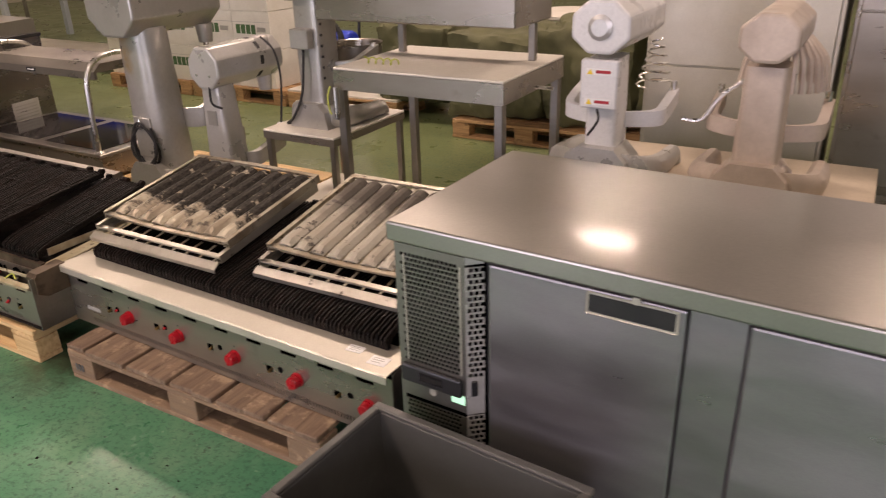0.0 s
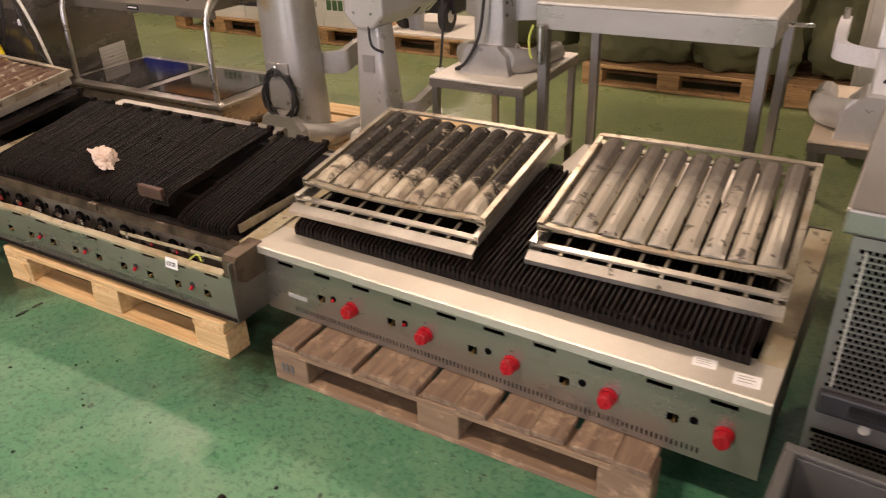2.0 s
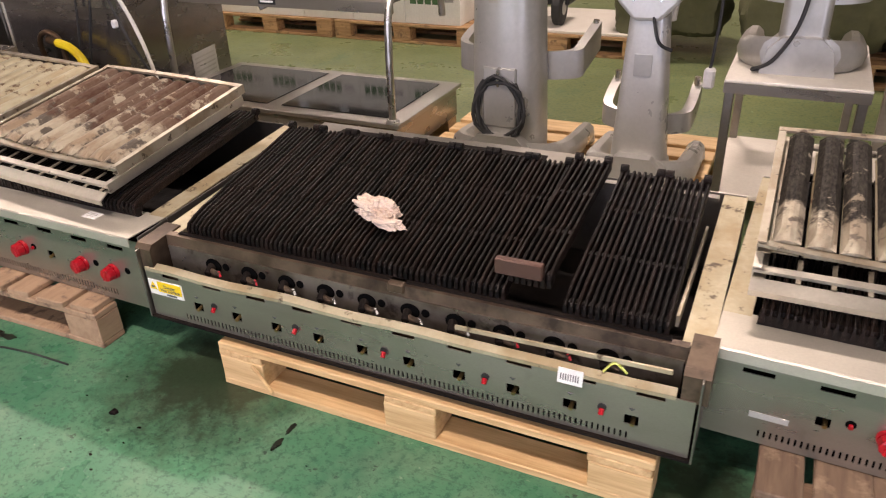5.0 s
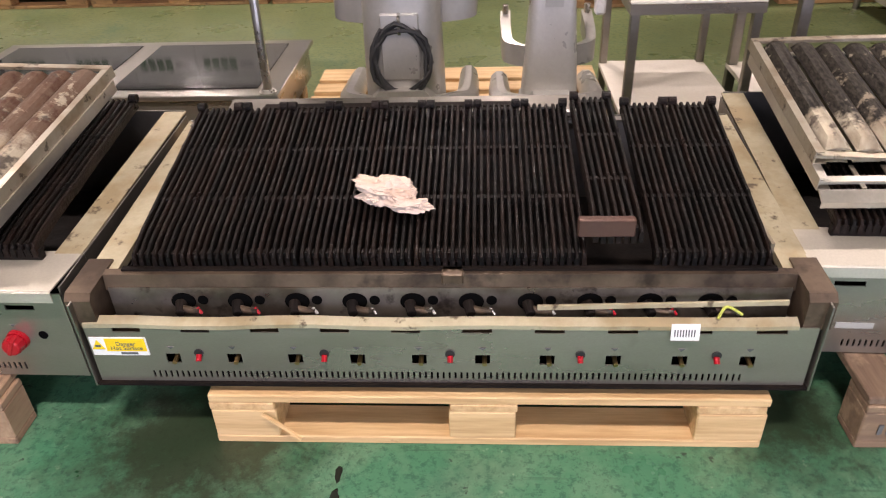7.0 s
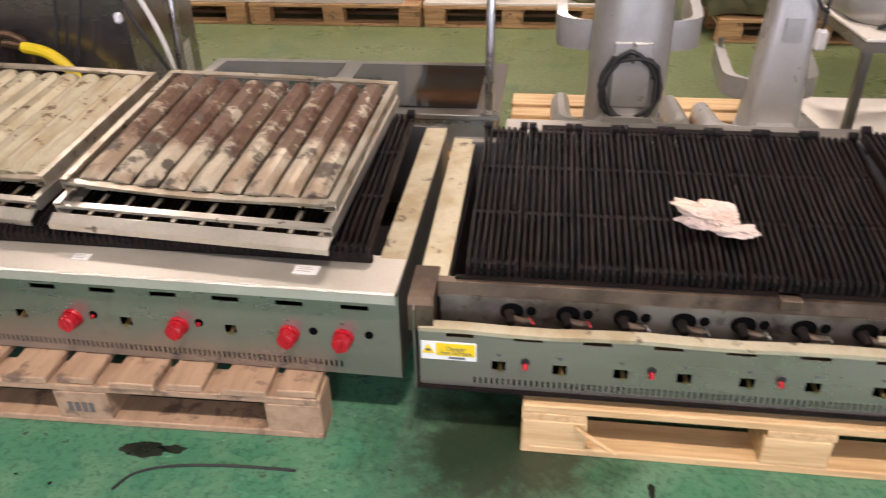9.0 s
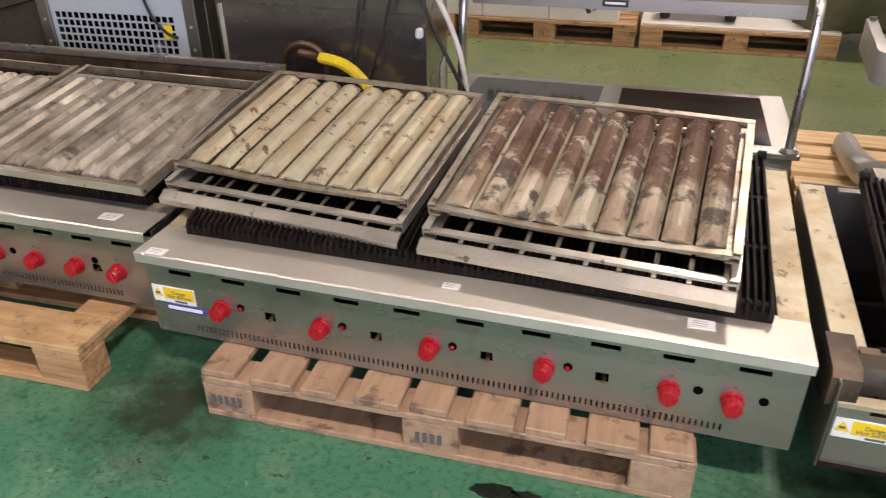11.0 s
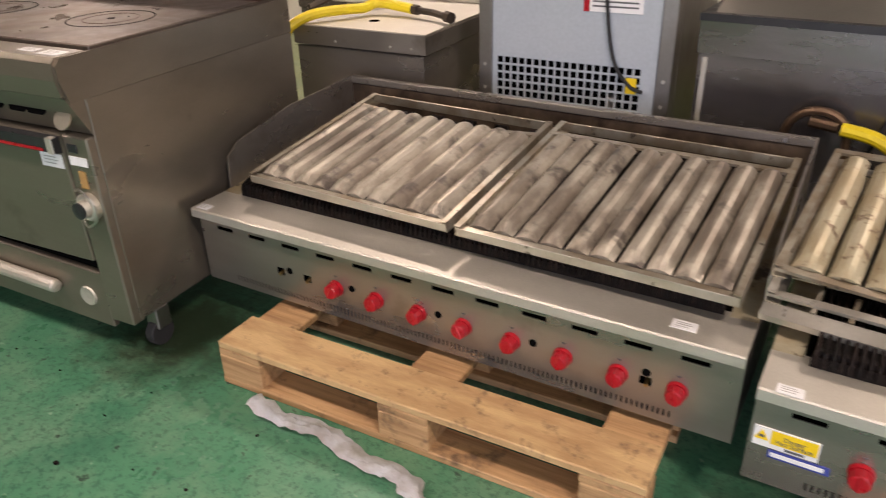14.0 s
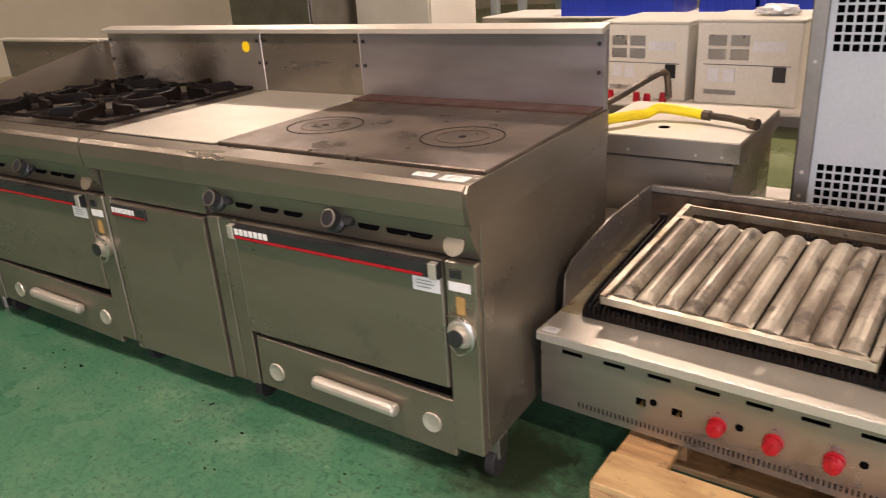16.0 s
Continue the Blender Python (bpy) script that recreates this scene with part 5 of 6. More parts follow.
def griddle():
    t = thing("griddle", "stainless flat griddle with raised splash guard", "griddle")
    t.matrix_world = pose(*RANGE_AT, 0, 0, RANGE_RZ) @ pose(-RW - RW2 - CW - 0.02, 0, 0)
    w = 0.95
    part("body", box(-w, 0, -0.03, 0.86, 0.10, 0.88, 0.004), STEEL_RANGE, t)
    part("plate", box(-w + 0.02, -0.02, 0.02, 0.80, 0.881, 0.925, 0.003), TRAY_CLEAN, t, "brown-stained griddle plate")
    part("side_guard", extrude([(0.0, 0.88), (0.86, 0.88), (0.86, 1.115), (0.80, 1.115), (0.02, 0.95)], "x", -0.012, 0.0), STEEL_RANGE, t)
    part("rear_guard", box(-w, -0.012, 0.83, 0.86, 0.88, 1.115, 0.003), STEEL_RANGE, t)
    part("rear_cap", box(-w, 0, 0.79, 0.87, 1.116, 1.128, 0.003), STEEL_LEDGE, t)
    for x in (-w + 0.06, -0.06):
        for y in (0.06, 0.78):
            part("foot", cyl((x, y, 0), (x, y, 0.10), 0.02, None, 10), STEEL_DARK, t)


griddle()


# ---- machines behind the row ----
def hot_plate_unit():
    t = thing("heated_servery_top", "steel servery top with black glass plates and gantry", "hot plate", "", (-1.49, 1.368, 0.144))
    w, d, h = 1.35, 0.66, 0.156
    part("body", box(0.02, w - 0.02, 0.02, d - 0.02, 0.0, h - 0.02), STEEL, t)
    part("top_frame", box(0, w, 0, d, h - 0.02, h, 0.003), STEEL_TOP, t, "brushed steel top frame")
    for x0 in (0.06, 0.70):
        part("glass_plate", box(x0, x0 + 0.56, 0.07, d - 0.06, h, h + 0.004, 0.001), GLASS_BLACK, t, "black ceramic glass plate")
    g = part("gantry", extrude([(0.12, 0.585), (0.12, 0.630), (0.175, 0.675), (0.48, 0.675), (0.51, 0.640), (0.51, 0.585), (0.49, 0.585), (0.49, 0.625), (0.14, 0.625), (0.14, 0.585)], "x", 0.15, 1.285), STEEL, t, "stainless heated gantry canopy")
    part("maker_plate", box(0.62, 0.71, 0.1165, 0.1195, 0.597, 0.621), BLACK, g, "small dark maker's plate")
    part("plate_bars", box(0.63, 0.70, 0.1155, 0.1165, 0.605, 0.613), WHITE, g)
    for x in (0.135, 1.311):
        p = part("gantry_post", tube([(x, 0.024, h), (x, 0.030, 0.42), (x, 0.05, 0.61), (x, 0.13, 0.705), (x, 0.29, 0.728), (x, 0.45, 0.69), (x, 0.53, 0.595), (x, 0.55, 0.50)], 0.016, 12), TUBE, t, "curved polished tube post")
        part("flange", lathe([(0.032, 0), (0.032, 0.006), (0.020, 0.016)], 18), TUBE, p, "", pose(x, 0.024, h))
    part("lamp_socket", cyl((0.55, 0.20, 0.62), (0.58, 0.20, 0.56), 0.02, None, 12), STEEL_DARK, t)
    part("power_cable", tube([(0.02, 0.10, 0.165), (0.04, 0.04, 0.205), (0.08, 0.0, 0.175), (0.12, -0.02, 0.195), (0.05, -0.03, 0.165), (0.10, -0.01, 0.225)], 0.008, 6), RUBBER, t, "tangled black cable")
    return t


euro_pallet("pine pallet under the servery top", WOOD_MID, WOOD_MID, (-1.42, 1.33, 0))
hot_plate_unit()
euro_pallet("clean pine pallet under two mixers", WOOD_NEW, WOOD_NEW_Y, (-0.112, 1.29, 0))


def bowl_arms(t, z, reach, spread, y, material, r=0.035):
    for s in (-1, 1):
        bm = bmesh.new()
        pts = smooth_path([(s * 0.05, y, z - 0.03), (s * spread * 0.9, y + 0.03, z - 0.02), (s * spread, y + 0.10, z + 0.0), (s * spread, y + reach, z + 0.03)], 5)
        rings = []
        for p in pts:
            rings.append([bm.verts.new(p + Vector(o)) for o in ((-0.018, 0, -r), (0.018, 0, -r), (0.018, 0, r), (-0.018, 0, r))])
        for a, b in zip(rings, rings[1:]):
            for k in range(4):
                bm.faces.new((a[k], a[(k + 1) % 4], b[(k + 1) % 4], b[k]))
        bm.faces.new(rings[0][::-1])
        bm.faces.new(rings[-1])
        bmesh.ops.recalc_face_normals(bm, faces=bm.faces[:])
        arm = part("bowl_arm", bm, material, t, "cast bowl arm", None, True)
        part("arm_pin", cyl((s * spread, y + reach - 0.02, z + 0.05), (s * spread, y + reach - 0.02, z + 0.09), 0.012, None, 10), TUBE, arm)


def base_legs(t, w, deep, material, h=0.10):
    bm = extrude([(-w * 0.35, 0), (w * 0.35, 0), (w * 0.30, h), (w * 0.18, h * 1.5), (-w * 0.18, h * 1.5), (-w * 0.30, h)], "y", -0.02, deep * 0.4)
    b = part("base", bm, material, t, "cast foot")
    for s in (-1, 1):
        lg = bmesh.new()
        pts = smooth_path([(s * w * 0.22, 0.02, h * 0.75), (s * w * 0.46, deep * 0.25, h * 0.62), (s * w * 0.5, deep * 0.6, h * 0.5), (s * w * 0.5, deep, h * 0.42)], 5)
        rings = []
        for i, p in enumerate(pts):
            r = 0.052 - 0.016 * i / len(pts)
            rings.append([lg.verts.new((p.x + r * math.cos(a) * 1.0, p.y, max(0.0, p.z + r * 1.1 * math.sin(a)))) for a in [2 * math.pi * k / 10 for k in range(10)]])
        for a, c in zip(rings, rings[1:]):
            for k in range(10):
                lg.faces.new((a[k], a[(k + 1) % 10], c[(k + 1) % 10], c[k]))
        lg.faces.new(rings[0][::-1])
        lg.faces.new(rings[-1])
        bmesh.ops.recalc_face_normals(lg, faces=lg.faces[:])
        part("leg", lg, material, b, "", None, True)
        part("toe", lathe([(0.03, 0), (0.04, 0.012), (0.036, 0.035), (0.02, 0.05)], 14), material, b, "", pose(s * w * 0.5, deep, 0), True)


def column(w0, w1, d0, d1, z0, z1, y0=0.0, bev=0.3, steps=6):
    """A tapering cast column; bev 0 is square, 1 is round."""
    bm = bmesh.new()
    rings = []
    power = 2 / (8 - 5.8 * bev)
    for i in range(steps + 1):
        f = i / steps
        a, b = (w0 + (w1 - w0) * f) / 2, (d0 + (d1 - d0) * f) / 2
        ring = []
        for k in range(28):
            c, q = math.cos(2 * math.pi * k / 28), math.sin(2 * math.pi * k / 28)
            ring.append(bm.verts.new((a * math.copysign(abs(c) ** power, c), y0 + b + b * math.copysign(abs(q) ** power, q), z0 + (z1 - z0) * f)))
        rings.append(ring)
    for r0, r1 in zip(rings, rings[1:]):
        for k in range(28):
            bm.faces.new((r0[k], r0[(k + 1) % 28], r1[(k + 1) % 28], r1[k]))
    bm.faces.new(rings[0][::-1])
    bm.faces.new(rings[-1])
    bmesh.ops.recalc_face_normals(bm, faces=bm.faces[:])
    return bm


def head(w, h, d, z, y0):
    """An eight-sided motor head lying along y."""
    a, c = w / 2, h / 2
    k = 0.42
    prof = [(-a, -c * k), (-a * k, -c), (a * k, -c), (a, -c * k), (a, c * k), (a * k, c), (-a * k, c), (-a, c * k)]
    bm = extrude([(x, z + zz) for x, zz in prof], "y", y0, y0 + d)
    bmesh.ops.bevel(bm, geom=[e for e in bm.edges], offset=0.012, segments=2, affect="EDGES", profile=0.5)
    return bm


def cable_coil(t, x, y, z, r, label="coiled black power cable"):
    pts = []
    for k in range(40):
        a = k * 0.62
        rr = r * (1 + 0.12 * math.sin(k * 1.7))
        pts.append((x + rr * math.cos(a), y - 0.012 - 0.012 * math.sin(k * 0.9), z + rr * 1.15 * math.sin(a)))
    part("power_cable", tube(pts, 0.0075, 6, 2), RUBBER, t, label)


def mixer_tall():
    t = thing("floor_mixer", "tall grey floor-standing planetary mixer seen from behind", "mixer", "planetary mixers", (0.318, 1.34, DECK), size=(1.02, 1, 1.10))
    base_legs(t, 0.44, 0.50, CAST, 0.11)
    part("column", column(0.285, 0.25, 0.26, 0.22, 0.10, 0.84, 0.02, 0.92), CAST_STREAK, t, "rust-streaked grey column", None, True)
    part("access_plate", box(-0.065, 0.065, 0.012, 0.036, 0.19, 0.40, 0.004), CAST, t, "plain screwed access plate")
    part("motor_head", head(0.36, 0.30, 0.62, 0.955, -0.06), CAST, t, "rounded grey motor head")
    part("pulley_cover", lathe([(0.10, 0), (0.10, 0.03), (0.07, 0.045)], 24), CAST, t, "round side cover", pose(-0.18, 0.10, 0.935, 0, -90, 0))
    part("attachment_hub", cyl((0.08, 0.50, 0.815), (0.08, 0.50, 0.72), 0.05, 0.04, 18), CAST, t)
    part("drive_shaft", cyl((0.08, 0.50, 0.72), (0.08, 0.50, 0.62), 0.018, None, 12), TUBE, t)
    bowl_arms(t, 0.40, 0.30, 0.24, 0.20, CAST, 0.05)
    cable_coil(t, 0.0, 0.02, 0.255, 0.095)
    part("cable_hook", tube([(0.0, 0.03, 0.40), (0.0, 0.0, 0.39), (0.0, 0.0, 0.34)], 0.006, 6), TUBE, t)


def mixer_small():
    t = thing("floor_mixer", "small grey planetary mixer with horizontal motor head", "mixer", "planetary mixers", (0.842, 1.37, DECK), size=(1.03, 1, 1.105))
    base_legs(t, 0.34, 0.42, CAST_PALE, 0.09)
    part("column", column(0.20, 0.125, 0.16, 0.13, 0.06, 0.585, 0.03, 0.4), CAST_PALE, t, "slender pale grey column", None, True)
    part("motor_head", head(0.205, 0.195, 0.50, 0.672, 0.01), CAST_PALE, t, "pale eight-sided motor head")
    for x, z in ((0.0, 0.735), (-0.045, 0.64), (0.045, 0.64)):
        part("bolt", cyl((x, 0.012, z), (x, 0.004, z), 0.006, None, 8), TUBE, t)
    part("head_band", extrude([(0.106 * math.cos(a), 0.672 + 0.101 * math.sin(a)) for a in [2 * math.pi * k / 20 for k in range(20)]], "y", 0.33, 0.355), RUBBER, t, "black rubber band")
    part("data_plate", box(-0.03, 0.03, 0.024, 0.031, 0.40, 0.47), CAST, t, "small data plate")
    part("attachment_hub", cyl((0, 0.45, 0.60), (0, 0.45, 0.50), 0.045, 0.035, 16), CAST_PALE, t)
    bowl_arms(t, 0.24, 0.24, 0.15, 0.14, CAST, 0.035)
    part("power_cable", tube([(0.02, 0.02, 0.60), (0.05, -0.01, 0.52), (0.09, 0.02, 0.49)], 0.006, 6), RUBBER, t)
    part("hanging_cable", tube([(0.10, 0.35, 0.78), (0.17, 0.36, 0.72), (0.20, 0.36, 0.60), (0.195, 0.34, 0.42), (0.19, 0.33, 0.36)], 0.006, 6), RUBBER, t, "black hanging cable")
    part("plug", box(0.172, 0.212, 0.31, 0.35, 0.30, 0.37, 0.008), CAST_WHITE, t, "white mains plug")


mixer_tall()
mixer_small()


def steel_table(label, x0, x1, y0, y1, z, apron, top_mat, legs=0.032, shelf=None, cat="table", name="steel_table"):
    t = thing(name, label, cat, "", (x0, y0, 0))
    w, d = x1 - x0, y1 - y0
    part("table_top", box(0, w, 0, d, z - 0.012, z, 0.003), top_mat, t)
    for nm, b in (("apron", (0, w, 0, 0.004)), ("apron", (0, w, d - 0.004, d)), ("apron", (0, 0.004, 0.005, d - 0.005)), ("apron", (w - 0.004, w, 0.005, d - 0.005))):
        part(nm, box(*b, z - 0.013 - apron, z - 0.013), STEEL, t)
    for x in (0.006, w - legs - 0.006):
        for y in (0.006, d - legs - 0.006):
            lg = part("leg", box(x, x + legs, y, y + legs, 0.0, z - 0.014, 0.003), STEEL_DARK, t, "square steel leg")
            part("leg_cap", box(x + 0.002, x + legs - 0.002, y + 0.002, y + legs - 0.002, 0.0, 0.012, 0.001), RUBBER, lg)
    if shelf:
        part("lower_shelf", box(0.005, w - 0.005, 0.005, d - 0.005, shelf - 0.02, shelf, 0.002), WHITE_TOP, t, "white lower shelf")
    return t


steel_table("low steel equipment stand carrying a mixer", 1.112, 1.577, 1.48, 2.13, 0.577, 0.035, WHITE_TOP, 0.032, 0.15)


def mixer_bench():
    t = thing("bench_mixer", "grey planetary bench mixer standing on steel stand", "mixer", "planetary mixers", (1.335, 1.61, 0.577), size=(1.03, 1, 1.065))
    base_legs(t, 0.34, 0.40, CAST, 0.08)
    part("column", column(0.155, 0.15, 0.17, 0.17, 0.08, 0.64, 0.02, 0.35), CAST, t, "square grey column", None, True)
    part("motor_head", head(0.30, 0.26, 0.52, 0.74, -0.03), CAST, t)
    part("side_cover", lathe([(0.12, 0), (0.12, 0.02), (0.09, 0.035)], 20), CAST, t, "", pose(-0.15, 0.12, 0.70, 0, -90, 0))
    part("control_box", box(-0.06, 0.05, -0.035, 0.02, 0.38, 0.47, 0.006), CAST, t)
    bowl_arms(t, 0.28, 0.22, 0.18, 0.14, CAST, 0.05)
    bm = lathe([(0.06, 0), (0.11, 0.02), (0.13, 0.10), (0.135, 0.19), (0.14, 0.195), (0.128, 0.19), (0.12, 0.10), (0.05, 0.012)], 28)
    part("bowl", bm, STEEL, t, "steel mixing bowl", pose(0.02, 0.42, 0.16), True)
    part("power_cable", tube([(-0.01, 0.01, 0.42), (0.0, -0.02, 0.30), (-0.02, -0.03, 0.16), (-0.08, -0.04, 0.05), (-0.14, -0.02, 0.012), (-0.10, 0.02, 0.012)], 0.007, 6), RUBBER, t)
    for k in range(6):
        part("vent_dot", cyl((0.079, 0.04 + 0.0, 0.24 + 0.05 * k), (0.084, 0.04, 0.24 + 0.05 * k), 0.007, None, 8), BLACK, t)


mixer_bench()


def big_table():
    t = steel_table("tall stainless table with deep apron and overshelf", 1.66, 2.537, 1.415, 2.09, 0.945, 0.090, WHITE_TOP, 0.04, 0.15)
    w, d = 0.877, 0.675
    for x in (0.06, w - 0.10):
        part("shelf_post", box(x, x + 0.032, d - 0.20, d - 0.168, 0.945, 1.13, 0.002), STEEL_DARK, t)
    part("overshelf", box(-0.20, w - 0.02, d - 0.52, d - 0.12, 1.13, 1.31, 0.006), STEEL, t, "boxed stainless overshelf")
    part("hook_bar", tube([(w, d - 0.35, 0.86), (w + 0.09, d - 0.35, 0.86)], 0.008, 8, 0), TUBE, t)
    part("valve", cyl((0.03, -0.03, 0.86), (0.03, -0.03, 0.71), 0.014, None, 12), TUBE, t, "small steel valve")
    part("earth_wire", tube([(0.0, -0.03, 0.86), (-0.015, -0.035, 0.81), (-0.01, -0.035, 0.75), (0.0, -0.035, 0.73)], 0.005, 6), LIME, t, "yellow-green earth wire")
    pts = [(0.10 + 0.008 * k, 0.12 + 0.016 * math.sin(k * 1.2), 0.965 + 0.014 * math.cos(k * 1.2)) for k in range(24)]
    part("coiled_wire", tube(pts, 0.0035, 6, 2), LIME, t, "lime coiled wire")


big_table()


def white_mixer(label, at, material, w, head_w, head_h, whisk, rz=0.0):
    t = thing("planetary_mixer", label, "mixer", "planetary mixers", at, rz, size=(1.06, 1, 1.07))
    base_legs(t, 0.40, 0.42, CAST_BEIGE if material is CAST_BEIGE else CAST_PALE, 0.10)
    part("column", column(w * 1.15, w, 0.17, 0.16, 0.09, 0.48, 0.03, 0.25), material, t, "", None, True)
    part("motor_head", head(head_w, head_h, 0.50, 0.50 + head_h / 2, -0.03), material, t)
    if whisk:
        part("column_foot", lathe([(0.10, 0.0), (0.11, 0.02), (0.10, 0.03)], 20), material, t, "", pose(0, 0.1, 0.10))
        g = part("whisk_guard", lathe([(0.028, 0.195), (0.036, 0.20), (0.036, 0.21), (0.02, 0.214)], 16), CAST_BEIGE, t, "pale ribbed guard", pose(0.02, 0.42, 0.37))
        for k in range(30):
            a = 2 * math.pi * k / 30
            rib = tube([(0.03 * math.cos(a), 0.03 * math.sin(a), 0.20), (0.13 * math.cos(a), 0.13 * math.sin(a), 0.10), (0.15 * math.cos(a), 0.15 * math.sin(a), 0.02), (0.155 * math.cos(a), 0.155 * math.sin(a), -0.02)], 0.010, 5, 3)
            part("rib", rib, CAST_BEIGE, g)
        part("crank_lever", tube([(-0.06, 0.22, 0.42), (-0.16, 0.20, 0.34), (-0.22, 0.18, 0.25), (-0.29, 0.16, 0.25)], 0.009, 8), TUBE, t, "bent steel lever")
    else:
        part("collar", lathe([(0.075, 0), (0.085, 0.008), (0.085, 0.022), (0.07, 0.028)], 20), BLACK, t, "black collar", pose(0, 0.115, 0.10))
        part("control_box", box(-w * 0.62, w * 0.62, -0.015, 0.03, 0.30, 0.48, 0.006), CAST_WHITE, t, "white control box")
        for z in (0.325, 0.435):
            part("warning_label", box(-0.05, 0.05, -0.017, -0.0155, z - 0.010, z + 0.014), WHITE, t, "warning label")
            part("warning_triangle", extrude([(-0.045, z - 0.008), (-0.022, z - 0.008), (-0.033, z + 0.012)], "y", -0.0185, -0.017), YELLOW, t)
            part("warning_print", box(-0.012, 0.045, -0.0185, -0.017, z - 0.003, z + 0.008), RED, t)
        part("head_disc", lathe([(0.045, 0), (0.045, 0.008), (0.030, 0.014), (0.012, 0.014)], 24), CAST_PALE, t, "round motor cap", pose(0, -0.03, 0.50 + head_h / 2, 90, 0, 0))
        pts = [(0.10 + (0.018 + 0.0012 * k) * math.cos(k * 0.8), 0.42 + (0.018 + 0.0012 * k) * math.sin(k * 0.8), 0.505 - 0.0042 * k) for k in range(46)]
        part("spiral_whisk", tube(pts, 0.004, 5, 2), TUBE, t, "steel spiral whisk")
        part("control_cable", tube([(0.0, -0.016, 0.30), (0.01, -0.03, 0.26), (-0.03, -0.02, 0.20)], 0.005, 6), RUBBER, t)
    bowl_arms(t, 0.26, 0.24, 0.19, 0.16, material, 0.03)
    return t


steel_table("low stand with tan hardboard top under mixers", 2.70, 3.94, 1.43, 2.20, 0.533, 0.03, BOARD, 0.035)
white_mixer("white planetary mixer with warning labels on low stand", (2.920, 1.49, 0.533), CAST_WHITE, 0.115, 0.22, 0.19, False)
white_mixer("beige planetary mixer with wire guard on low stand", (3.515, 1.51, 0.533), CAST_BEIGE, 0.14, 0.19, 0.16, True)


def tall_cabinet(label, x0, x1, y0, y1, z0, z1, material, seam=None, name="steel_cabinet"):
    t = thing(name, label, "cabinet", "", (x0, y0, 0))
    w, d = x1 - x0, y1 - y0
    part("body", box(0, w, 0, d, z0, z1, 0.004), material, t)
    if seam:
        part("door_panel", box(0.02, w - 0.02, -0.012, -0.001, z0 + 0.02, seam, 0.004), material, t)
        part("top_panel", box(0.02, w - 0.02, -0.012, -0.001, seam + 0.006, z1 - 0.02, 0.004), material, t)
    for x in (0.05, w - 0.05):
        for y in (0.05, d - 0.05):
            part("foot", cyl((x, y, 0), (x, y, z0), 0.02, None, 10), STEEL_DARK, t)
    return t


tall_cabinet("pale stainless cabinet standing behind mixers", 2.76, 3.683, 2.74, 3.48, 0.12, 1.83, STEEL_LEDGE, 0.81)
tall_cabinet("grey stainless cabinet standing behind mixers", 3.725, 5.16, 2.68, 3.42, 0.14, 1.94, STEEL, 1.12)

# ---- cabinets behind the left grills ----


